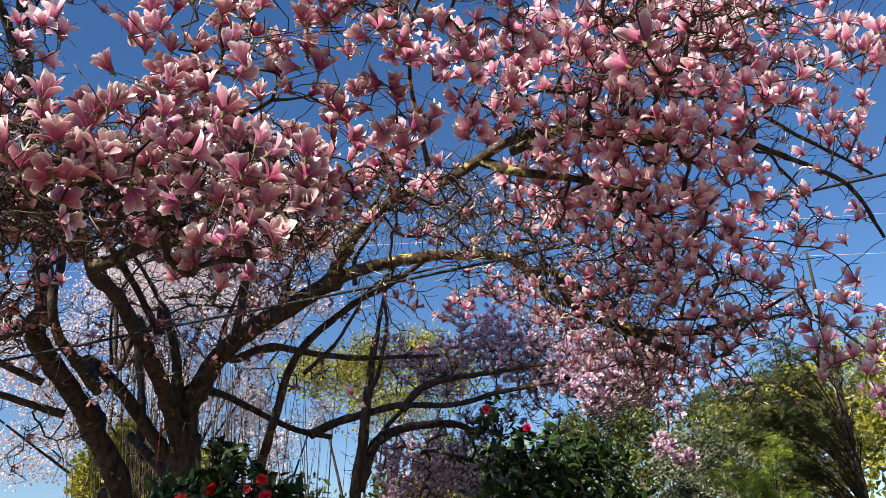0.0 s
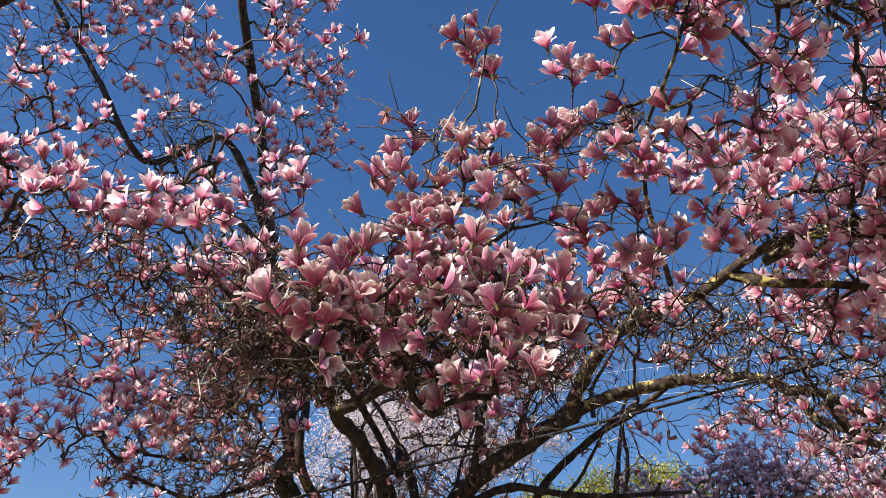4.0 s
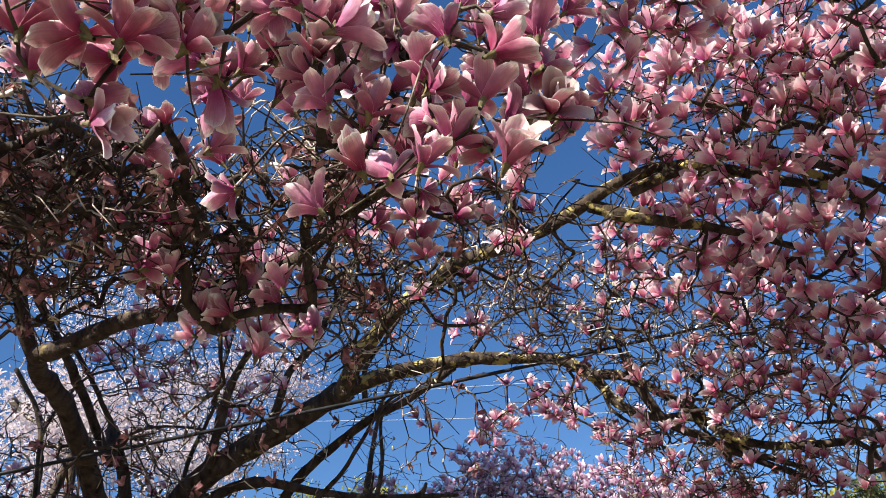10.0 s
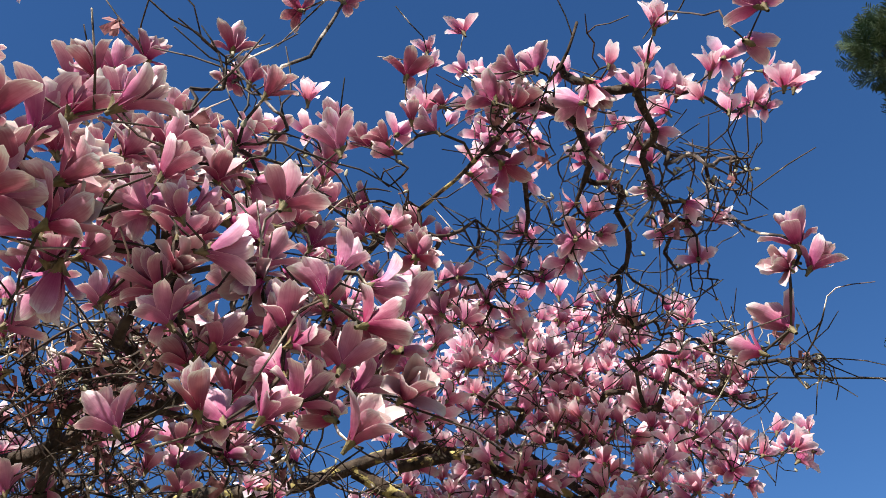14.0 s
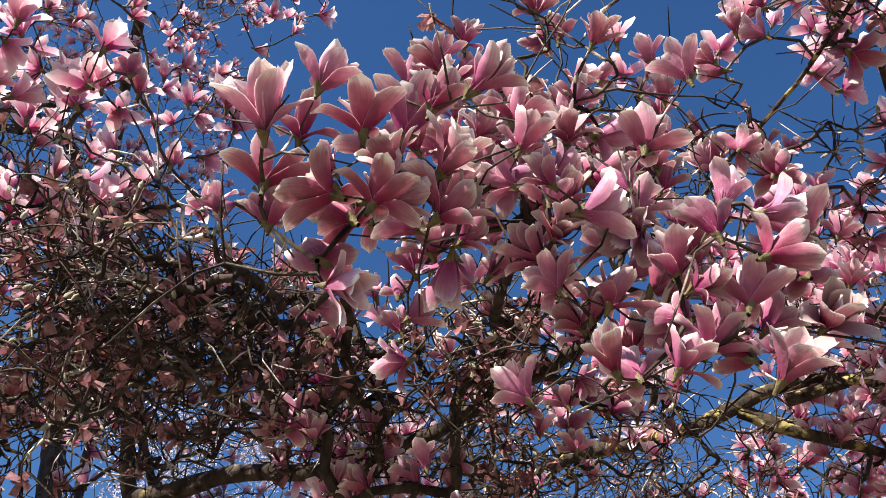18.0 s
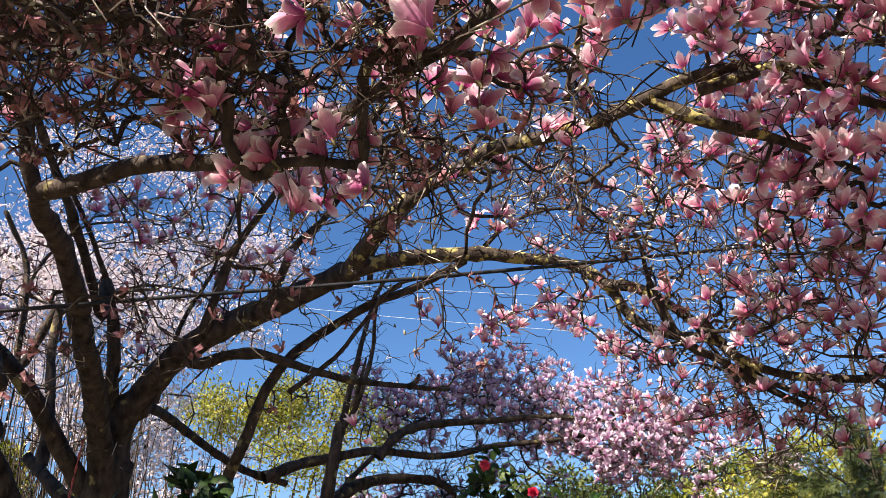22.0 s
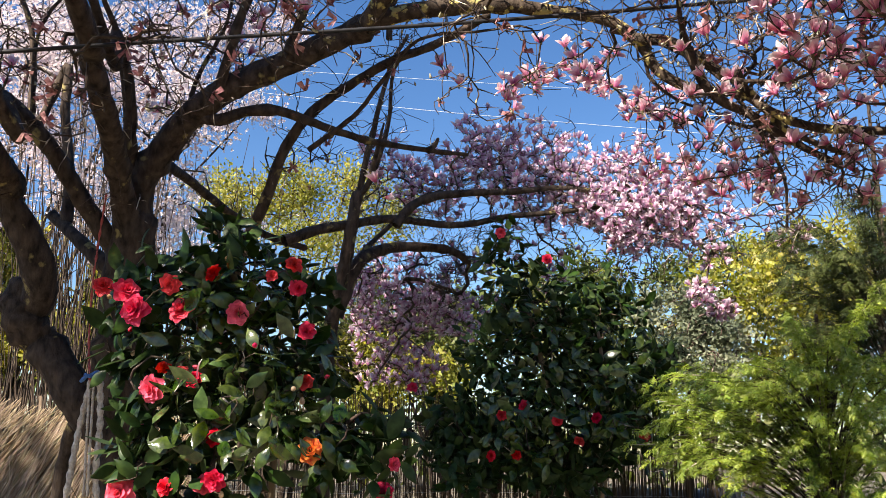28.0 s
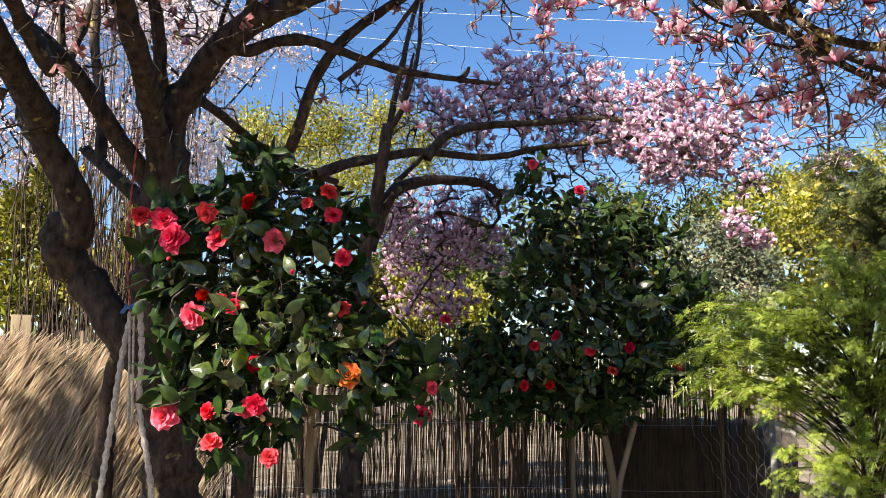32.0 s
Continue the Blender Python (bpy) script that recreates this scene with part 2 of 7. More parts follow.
# reeds toned dark to stand in for the shade on the fence
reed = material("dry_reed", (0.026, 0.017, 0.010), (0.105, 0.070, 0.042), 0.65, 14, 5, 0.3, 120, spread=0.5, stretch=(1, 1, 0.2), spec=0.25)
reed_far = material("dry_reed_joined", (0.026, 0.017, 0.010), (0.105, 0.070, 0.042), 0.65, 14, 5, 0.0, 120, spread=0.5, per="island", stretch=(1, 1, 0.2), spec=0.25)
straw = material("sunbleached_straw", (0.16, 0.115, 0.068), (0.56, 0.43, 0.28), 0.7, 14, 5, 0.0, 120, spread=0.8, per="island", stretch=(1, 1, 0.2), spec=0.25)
soil = material("dry_soil", (0.09, 0.072, 0.052), (0.25, 0.215, 0.17), 0.95, 1.8, 10, 0.6, 40, patch=(0.10, 0.085, 0.045), patch_scale=2.3, patch_at=0.54, spec=0.1)
rubber = material("black_cable", (0.012, 0.012, 0.013), (0.03, 0.03, 0.032), 0.5, 20, 2, 0.0, spec=0.15)
pale_wire = material("bare_wire", (0.45, 0.48, 0.53), (0.6, 0.62, 0.66), 0.35, 20, 2, 0.0)
rope_white = material("offwhite_rope", (0.34, 0.29, 0.24), (0.62, 0.56, 0.48), 0.8, 60, 4, 0.6, 180)
cord_red = material("red_cord", (0.28, 0.03, 0.03), (0.5, 0.12, 0.1), 0.8, 80, 4, 0.5, 200)
blue_cloth = material("blue_cloth", (0.03, 0.09, 0.25), (0.08, 0.2, 0.45), 0.8, 60, 4, 0.5, 150)
tarp_dark = material("dark_tarp", (0.022, 0.020, 0.018), (0.10, 0.085, 0.07), 0.45, 8, 6, 0.5, 30)
wire_grey = material("fence_wire", (0.2, 0.2, 0.2), (0.35, 0.34, 0.33), 0.45, 30, 2, 0.0)
board_wood = material("weathered_board", (0.12, 0.088, 0.055), (0.29, 0.22, 0.14), 0.85, 12, 6, 0.5, 60, stretch=(1, 1, 0.15), spread=0.4)


# ---------------------------------------------------------------- mesh helpers
def mesh_from(name, verts, quads, uvs=None, mats=(), slots=None, smooth=True):
    me = bpy.data.meshes.new(name)
    verts, quads = np.asarray(verts, np.float32), np.asarray(quads, np.int32)
    me.vertices.add(len(verts))
    me.vertices.foreach_set("co", verts.ravel())
    me.loops.add(quads.size)
    me.loops.foreach_set("vertex_index", quads.ravel())
    me.polygons.add(len(quads))
    me.polygons.foreach_set("loop_start", np.arange(0, quads.size, 4, dtype=np.int32))
    if uvs is not None:
        me.uv_layers.new(name="UVMap").data.foreach_set("uv", np.asarray(uvs, np.float32)[quads.ravel()].ravel())
    for m in mats:
        me.materials.append(m)
    if slots is not None:
        me.polygons.foreach_set("material_index", np.asarray(slots, np.int32))
    me.polygons.foreach_set("use_smooth", np.full(len(quads), smooth))
    me.update(calc_edges=True)
    return me


def part(name, me, parent, label="", kind="", at=None):
    ob = new(name, me)
    if at is not None:
        ob.matrix_basis = at
    ob.parent = parent
    return tagged(ob, label, kind=kind)


def thing(name, at, label, category, group="", kind=""):
    ob = new(name)
    ob.location = at
    ob.empty_display_size = 0.2
    return tagged(ob, label, category, group, kind)


def child(name, me, parent, label="", kind="", at=None):
    """A part whose mesh is in world places, under a thing that stands at its own place."""
    ob = part(name, me, parent, label, kind, at)
    ob.matrix_parent_inverse = Matrix.Translation(-Vector(parent.location))
    return ob


class Shape:
    """Verts, quads, uvs and material slots of one piece."""

    def __init__(self):
        self.v, self.q, self.u, self.s = [], [], [], []

    def grid(self, pts, uv, slot=0):
        """pts: rows x columns x 3."""
        rows, cols = pts.shape[:2]
        base = len(self.v)
        self.v += pts.reshape(-1, 3).tolist()
        self.u += uv.reshape(-1, 2).tolist()
        for i in range(rows - 1):
            for j in range(cols - 1):
                a = base + i * cols + j
                self.q.append((a, a + 1, a + cols + 1, a + cols))
                self.s.append(slot)
        return self

    def mesh(self, name, mats, smooth=True):
        return mesh_from(name, self.v, self.q, self.u, mats, self.s, smooth)


def turns(way, spin):
    """Rotation matrices that bring z to the given ways, after a spin about z. N x 3 and N."""
    w = way / np.linalg.norm(way, axis=1, keepdims=True)
    ref = np.where(np.abs(w[:, 2:3]) > 0.95, np.array([[1.0, 0, 0]]), np.array([[0, 0, 1.0]]))
    x = np.cross(ref, w)
    x /= np.linalg.norm(x, axis=1, keepdims=True)
    y = np.cross(w, x)
    c, s = np.cos(spin)[:, None], np.sin(spin)[:, None]
    return np.stack([c * x + s * y, -s * x + c * y, w], 2)


def soup(name, shapes, which, places, rot, size, mats):
    """One mesh of many copies of the shapes."""
    V, Q, U, S, base = [], [], [], [], 0
    for k, sh in enumerate(shapes):
        pick = np.nonzero(which == k)[0]
        if not len(pick):
            continue
        v = np.asarray(sh.v, np.float32)
        q = np.asarray(sh.q, np.int32)
        r = (rot[pick] * size[pick, None, None]).astype(np.float32)
        pts = (r[:, None, :, :] * v[None, :, None, :]).sum(-1) + places[pick, None, :]
        V.append(pts.reshape(-1, 3))
        Q.append((q[None] + (base + np.arange(len(pick)) * len(v))[:, None, None]).reshape(-1, 4))
        U.append(np.tile(np.asarray(sh.u, np.float32), (len(pick), 1)))
        S.append(np.tile(np.asarray(sh.s, np.int32), len(pick)))
        base += len(pick) * len(v)
    return mesh_from(name, np.concatenate(V), np.concatenate(Q), np.concatenate(U), mats, np.concatenate(S))


def spline(line, step=0.08):
    """Points along a smooth curve through the given ones, and how far along each lies, from 0 to 1."""
    p = np.asarray(line, float)
    p = np.concatenate([[2 * p[0] - p[1]], p, [2 * p[-1] - p[-2]]])
    out = []
    for a, b, c, d in zip(p[:-3], p[1:-2], p[2:-1], p[3:]):
        n = max(2, int(np.linalg.norm(c - b) / step))
        for t in np.arange(n) / n:
            out.append(0.5 * (2 * b + (c - a) * t + (2 * a - 5 * b + 4 * c - d) * t * t + (3 * b - a - 3 * c + d) * t**3))
    out.append(p[-2])
    out = np.array(out)
    far = np.concatenate([[0], np.cumsum(np.linalg.norm(np.diff(out, axis=0), axis=1))])
    return out, far / far[-1]


def tube(pts, radii, sides=6, rough=0.0, cap=True):
    """Verts and quads of a tube along pts."""
    pts, radii = np.asarray(pts, float), np.asarray(radii, float)
    if cap:
        end = pts[-1] - pts[-2]
        end = end / (np.linalg.norm(end) + 1e-9)
        pts = np.vstack([pts, pts[-1] + end * radii[-1] * 0.6])
        radii = np.append(radii, radii[-1] * 0.15)
    tan = np.gradient(pts, axis=0)
    tan /= np.linalg.norm(tan, axis=1, keepdims=True) + 1e-9
    ref = np.array([0.31, 0.87, 0.39]) if abs(tan[:, 2]).mean() > 0.5 else np.array([0.12, 0.2, 0.97])
    x = np.cross(ref, tan)
    x /= np.linalg.norm(x, axis=1, keepdims=True) + 1e-9
    y = np.cross(tan, x)
    a = np.arange(sides) * 2 * np.pi / sides
    r = radii[:, None] * np.ones(sides)
    if rough:
        k = np.arange(len(pts))
        r = r * (1 + rough * (np.sin(k[:, None] * 1.7 + a * 2 + pts[0, 0] * 9) * 0.5 + np.sin(k[:, None] * 0.53 + a * 3) * 0.5 + rng.normal(0, 0.35, r.shape)))
    ring = pts[:, None] + r[..., None] * (np.cos(a)[None, :, None] * x[:, None] + np.sin(a)[None, :, None] * y[:, None])
    n = len(pts)
    i = np.arange(n - 1)[:, None] * sides
    j = np.arange(sides)[None]
    j2 = (j + 1) % sides
    q = np.stack([i + j, i + j2, i + sides + j2, i + sides + j], -1).reshape(-1, 4)
    return ring.reshape(-1, 3), q


def tubes(name, paths, mat, sides=4, rough=0.0):
    V, Q, base = [], [], 0
    for pts, radii in paths:
        v, q = tube(pts, radii, sides, rough)
        V.append(v)
        Q.append(q + base)
        base += len(v)
    return mesh_from(name, np.concatenate(V), np.concatenate(Q), None, (mat,))


# ---------------------------------------------------------------- flowers and leaves
def tepal(length, width, lean, curl, cup, rows=6, cols=4, twist=0.0):
    """One petal that starts at the origin and goes up, leaning out along x. lean and curl in degrees."""
    t = np.linspace(0, 1, rows)
    ang = np.radians(lean + curl * t**1.6)
    seg = length / (rows - 1)
    out = np.concatenate([[0], np.cumsum(np.sin(ang[:-1]) * seg)])
    up = np.concatenate([[0], np.cumsum(np.cos(ang[:-1]) * seg)])
    half = width * 0.5 * np.interp(t, [0, 0.15, 0.45, 0.68, 0.86, 0.95, 1], [0.34, 0.56, 0.88, 1.0, 0.84, 0.56, 0.2])
    u = np.linspace(-1, 1, cols)
    x = out[:, None] - cup * half[:, None] * (u[None] ** 2)*np.cos(ang)[:, None]
    y = half[:, None] * u[None] + twist * t[:, None] ** 2 * length
    z = up[:, None] + cup * half[:, None] * (u[None] ** 2) * np.sin(ang)[:, None]
    uv = np.stack([np.broadcast_to((u + 1) / 2, x.shape), np.broadcast_to(t[:, None], x.shape)], -1)
    return np.stack([x, y, z], -1), uv


def about_z(pts, deg):
    c, s = math.cos(radians(deg)), math.sin(radians(deg))
    return pts @ np.array([[c, s, 0], [-s, c, 0], [0, 0, 1]])


def magnolia(seed, openness, fine=True, base=True):
    """A saucer magnolia flower, about 11 cm wide, that stands on the origin. openness 0 (bud) to 1 (wide open)."""
    r = np.random.default_rng(seed)
    sh = Shape()
    rows, cols = (9, 5) if fine else (5, 3)
    # upright inner cup, middle ring, and an outer ring that falls open
    sets = [(3, 0.082, 0.045, 8, -10, 0.0), (3, 0.090, 0.045, 24, 8, 60.0), (3, 0.086, 0.041, 50, 46, 20.0)]
    if not fine:
        sets = [(3, 0.080, 0.046, 10, -6, 0.0), (4, 0.085, 0.041, 46, 34, 40.0)]
    for ring, (n, length, width, lean, curl, start) in enumerate(sets):
        for k in range(n):
            ln = lean * (0.30 + 0.85 * openness) + r.normal(0, 7)
            cu = curl * openness + r.normal(0, 14)
            if r.random() < 0.22 * openness:
                cu += 55
            p, uv = tepal(length * r.uniform(0.85, 1.15), width * r.uniform(0.85, 1.12), ln, cu, r.uniform(0.35, 0.75) * (1.15 - 0.45 * openness), rows, cols, r.normal(0, 0.09))
            # wavy margins and a slight buckle
            edge = np.abs(uv[..., 0] - 0.5) * 2
            p[..., 0] += edge * 0.0035 * np.sin(uv[..., 1] * r.uniform(7, 12) + r.uniform(0, 6.28) + (uv[..., 0] > 0.5) * 2.0) * uv[..., 1]
            p[..., 2] += 0.002 * np.sin(uv[..., 1] * 9 + uv[..., 0] * 5 + r.uniform(0, 6))
            p[..., 0] += 0.005
            turn = start + k * 360 / n + r.normal(0, 14)
            sh.grid(about_z(p, turn), uv, 0)
            if fine:
                inner = p.copy()
                inner[..., 0] -= 0.0008
                inner[..., 2] += 0.0005
                sh.grid(about_z(inner, turn), uv, 2)
    if base:
        # swollen base and the split bud scales under it
        prof = [(-0.022, 0.004), (-0.010, 0.0055), (0.0, 0.0085), (0.010, 0.0095), (0.018, 0.006), (0.030, 0.004), (0.036, 0.001)]
        a = np.linspace(0, 2 * np.pi, 6)
        ring = np.array([[(rr * math.cos(q), rr * math.sin(q), z) for q in a] for z, rr in prof])
        sh.grid(ring, np.zeros((*ring.shape[:2], 2)), 1)
        for k in range(2 if fine else 0):
            p, uv = tepal(0.026, 0.015, 14 + 22 * k, 20, 0.7, 4, 3)
            p[..., 2] -= 0.016
            p[..., 0] += 0.005
            sh.grid(about_z(p, k * 165 + r.normal(0, 25)), uv, 1)
    return sh


def leaf_shape(length, width, fold=0.25, droop=35, rows=7):
    p, uv = tepal(length, width, 55, droop, -fold, rows, 3)
    t = uv[..., 1]
    half = width * 0.5 * np.interp(t, [0, 0.12, 0.42, 0.7, 0.88, 1], [0.06, 0.55, 1.0, 0.72, 0.28, 0.03])
    p[..., 1] = half * np.array([-1, 0, 1])[None]
    sh = Shape()
    return sh.grid(p, uv, 0)


def rosette(seed, layers=5, fine=True):
    """A double camellia flower, about 8 cm wide, facing +z."""
    r = np.random.default_rng(seed)
    sh = Shape()
    for k in range(layers):
        f = k / (layers - 1)
        n = [3, 4, 5, 6, 7][k] if fine else 4
        for j in range(n):
            p, uv = tepal((0.020 + 0.021 * f) * r.uniform(0.9, 1.1), (0.020 + 0.016 * f) * r.uniform(0.9, 1.15), 8 + 66 * f + r.normal(0, 7), 30 * f + r.normal(0, 12), r.uniform(0.2, 0.5), 4, 4)
            p[..., 2] += 0.006 * (1 - f) + r.normal(0, 0.0012, p.shape[:2])
            sh.grid(about_z(p, j * 360 / n + k * 37 + r.normal(0, 8)), uv, 0)
    return sh


def spray_shape(seed, length=0.16, width=0.10, n=7, slim=1.0):
    """A flat fan of scale foliage: slim side shoots on both edges of a narrow middle rib."""
    r = np.random.default_rng(seed)
    sh = Shape()
    z = np.linspace(0, 1, n + 1)
    sag = -0.03 * z**2
    rib = np.stack([np.stack([s * 0.0028 * (1.1 - z), sag, z * length], -1) for s in (-1, 1)], 1)
    sh.v += rib.reshape(-1, 3).tolist()
    for k in range(n):
        a = 2 * k
        sh.q.append((a, a + 1, a + 3, a + 2))
        f = z[k]
        for edge, side in ((0, -1), (1, 1)):
            ang = radians(side * r.uniform(34, 52))
            ln = length * (0.46 * (1 - f) + 0.16) * r.uniform(0.8, 1.15)
            way = np.array([math.sin(ang), r.normal(-0.08, 0.14), math.cos(ang)])
            w = np.array([math.cos(ang), 0, -math.sin(ang)]) * 0.0029 * slim
            low, high = np.array(sh.v[a + edge]), np.array(sh.v[a + 2 + edge])
            root = (low + high) / 2
            mid = root + way * ln * 0.55
            end = root + way * ln + np.array([0, -0.01, -0.008])
            b = len(sh.v)
            for at, k2 in ((root, 0.5), (mid, 1.0), (end, 0.3)):
                sh.v += [(at - w * k2).tolist(), (at + w * k2).tolist()]
            sh.q += [(b, b + 1, b + 3, b + 2), (b + 2, b + 3, b + 5, b + 4)]
    sh.u = [(0.0, 0.0)] * len(sh.v)
    sh.s = [0] * len(sh.q)
    return sh


def plain_leaf(length, width):
    sh = Shape()
    pts = np.array([[(-width * 0.12, 0, 0), (width * 0.12, 0, 0)], [(-width * 0.5, 0.12 * length, length * 0.5), (width * 0.5, 0.12 * length, length * 0.5)], [(-width * 0.08, 0, length), (width * 0.08, 0, length)]])
    return sh.grid(pts, np.zeros((3, 2, 2)), 0)


def small_blossom(seed, size=0.022):
    r = np.random.default_rng(seed)
    sh = Shape()
    for k in range(4):
        p, uv = tepal(size, size * 0.9, 50 + r.normal(0, 14), 20, 0.1, 2, 2)
        p[1, :, 1] *= 3
        sh.grid(about_z(p, k * 90 + r.normal(0, 10)), uv, 0)
    return sh


# ---------------------------------------------------------------- trees: a skeleton that grows twigs towards its flowers
class Skeleton:
    def __init__(self):
        self.place, self.parent, self.thick, self.way = [], [], [], []
        self.paths = []
        self.count = None

    def limb(self, pts, radii):
        for p, r, w in zip(pts, radii, np.gradient(pts, axis=0)):
            self.place.append(p)
            self.parent.append(-1)
            self.thick.append(r)
            self.way.append(w / (np.linalg.norm(w) + 1e-9))

    def seal(self, room):
        n = len(self.place)
        self.n = n
        self.P = np.zeros((room, 3))
        self.P[:n] = self.place
        self.W = np.zeros((room, 3))
        self.W[:n] = self.way
        self.up = np.full(room, -1)
        self.R = np.zeros(room)
        self.R[:n] = self.thick
        self.first = n
        self.count = np.zeros(room)

    def reach(self, target, step=0.06, bend=0.22, wild=0.13, start=None):
        if start is None:
            d = self.P[: self.n] - target
            k = int(np.einsum("ij,ij->i", d, d).argmin())
        else:
            k = start
        dist = float(np.linalg.norm(self.P[k] - target))
        n = max(2, min(12, int(dist / step)))
        if self.n + n >= len(self.P):
            return None
        a = self.P[k]
        mid = a + self.W[k] * dist * bend + (target - a) * 0.25 + np.array([0, 0, 0.06]) * dist
        t = (np.arange(1, n + 1) / n)[:, None]
        pts = (1 - t) ** 2 * a + 2 * t * (1 - t) * mid + t * t * target
        pts[:-1] += rng.normal(0, wild * dist / n, (n - 1, 3))
        ways = np.diff(np.vstack([a, pts]), axis=0)
        ways /= np.linalg.norm(ways, axis=1, keepdims=True) + 1e-9
        s = self.n
        self.P[s : s + n], self.W[s : s + n] = pts, ways
        self.up[s] = k
        self.up[s + 1 : s + n] = np.arange(s, s + n - 1)
        self.count[s + n - 1] = 1
        self.n += n
        self.paths.append((k, s, n))
        return ways[-1]

    def twigs(self, tip=0.0021, power=0.31, most=0.015):
        load = self.count
        for i in range(self.n - 1, self.first - 1, -1):
            if self.up[i] >= 0:
                load[self.up[i]] += load[i]
        rad = np.clip(tip * np.maximum(load, 1) ** power, tip, most)
        out = []
        for k, s, n in self.paths:
            r0 = rad[s] * 1.1
            r = np.concatenate([[r0], rad[s : s + n]])
            r[-1] *= 0.75
            out.append((np.vstack([self.P[k], self.P[s : s + n]]), r))
        return out


BLOOMS = {"A": [], "B": [], "T": [], "U": []}
SINGLES = []


def clump(tree, x, y, z, r, n):
    """n flowers (or bare twig ends) round a place."""
    m = int(round(n * {"A": 1.7, "B": 4.0, "T": 4.0, "U": 4.5}[tree]))
    if tree == "A" and x > 0.8:
        m = int(round(n * 1.85))
    p = rng.normal(0, 1, (m, 3))
    p *= (rng.random((m, 1)) ** 0.4) / np.linalg.norm(p, axis=1, keepdims=True)
    BLOOMS[tree].extend((np.array([x, y, z]) + p * r * np.array([1, 1.15, 1])).tolist())


def single_flowers(places):
    SINGLES.extend(places)


# ---- the limbs of both magnolias: thickness at the root and the end, and the line
BOUGHS = []


def bough(kind, r0, r1, line):
    BOUGHS.append((kind, r0, r1, line))


bough('trunk', 0.155, 0.100, [(-1.40, 4.56, -0.05), (-1.42, 4.58, 0.99), (-1.46, 4.52, 1.40), (-1.49, 4.41, 1.80), (-1.49, 4.35, 2.21), (-1.46, 4.31, 2.50), (-1.44, 4.29, 2.66)])
bough('limb_leaning', 0.105, 0.025, [(-1.46, 4.46, 1.51), (-1.63, 4.41, 1.68), (-1.82, 4.40, 1.93), (-1.96, 4.41, 2.11), (-1.88, 4.31, 2.26), (-1.93, 4.21, 2.50), (-2.07, 4.10, 2.78), (-2.05, 4.09, 2.81), (-1.98, 3.99, 2.74), (-2.02, 3.31, 3.13), (-1.90, 3.18, 3.31), (-2.09, 3.24, 3.99), (-2.14, 3.07, 4.57), (-2.26, 3.09, 5.19), (-2.31, 2.96, 5.84), (-1.96, 2.04, 6.32), (-1.93, 1.76, 6.99)])
bough('limb_leaning_fork', 0.050, 0.015, [(-2.17, 3.07, 4.84), (-2.33, 2.92, 5.36), (-2.49, 2.74, 5.64), (-2.57, 2.16, 5.04), (-2.83, 1.85, 5.56), (-3.15, 1.63, 6.15), (-3.34, 1.32, 6.71)])
bough('limb_left_low', 0.070, 0.040, [(-1.48, 4.37, 2.32), (-1.73, 4.46, 2.53), (-1.94, 4.56, 2.70), (-2.00, 4.59, 2.75)])
bough('limb_left_low_upright', 0.045, 0.020, [(-1.90, 4.56, 2.69), (-1.91, 4.58, 2.95), (-2.00, 4.64, 3.38), (-2.03, 4.66, 3.66), (-2.18, 4.66, 3.26), (-2.25, 4.65, 3.86), (-2.36, 4.44, 4.17)])
bough('limb_left', 0.070, 0.025, [(-1.47, 4.33, 2.41), (-1.68, 4.18, 2.72), (-1.83, 4.01, 2.97), (-2.00, 3.92, 3.16), (-1.92, 3.80, 3.06), (-1.81, 3.72, 2.90), (-1.85, 3.52, 3.04), (-1.74, 3.09, 3.08), (-1.72, 2.94, 3.27), (-1.78, 3.08, 3.58), (-1.75, 2.87, 3.99)])
bough('limb_forward', 0.080, 0.016, [(-1.44, 4.27, 2.55), (-1.46, 4.03, 2.83), (-1.43, 3.73, 3.00), (-1.43, 3.42, 3.22), (-1.34, 3.29, 3.09), (-1.34, 3.03, 3.23), (-1.33, 2.74, 3.28), (-1.26, 2.60, 3.28), (-1.15, 2.54, 3.26), (-0.96, 2.46, 3.28), (-0.77, 2.39, 3.27), (-0.54, 2.28, 3.21), (-0.35, 2.09, 3.16), (-0.12, 1.88, 3.12), (0.06, 1.67, 3.12), (0.17, 1.48, 3.05), (0.25, 1.29, 3.00)])
bough('limb_forward_up', 0.045, 0.015, [(-1.33, 2.74, 3.28), (-1.35, 2.63, 3.38), (-1.37, 2.49, 3.56), (-1.41, 2.21, 3.59), (-1.31, 2.01, 3.78), (-1.65, 1.75, 4.32), (-1.64, 1.68, 4.59)])
bough('limb_upright', 0.060, 0.020, [(-1.44, 4.32, 2.60), (-1.45, 4.20, 2.92), (-1.43, 3.99, 3.26), (-1.45, 3.82, 3.45), (-1.39, 3.70, 3.23), (-1.41, 3.43, 3.40), (-1.43, 3.17, 3.54), (-1.39, 3.16, 3.46), (-1.45, 2.88, 3.69), (-1.45, 2.68, 3.78)])
bough('limb_right', 0.088, 0.052, [(-1.43, 4.30, 2.56), (-1.41, 4.26, 2.81), (-1.28, 4.18, 2.99), (-1.11, 4.07, 3.15), (-0.94, 3.98, 3.24), (-0.72, 3.95, 3.35), (-0.49, 3.89, 3.44), (-0.26, 3.83, 3.53), (-0.20, 3.59, 3.45)])
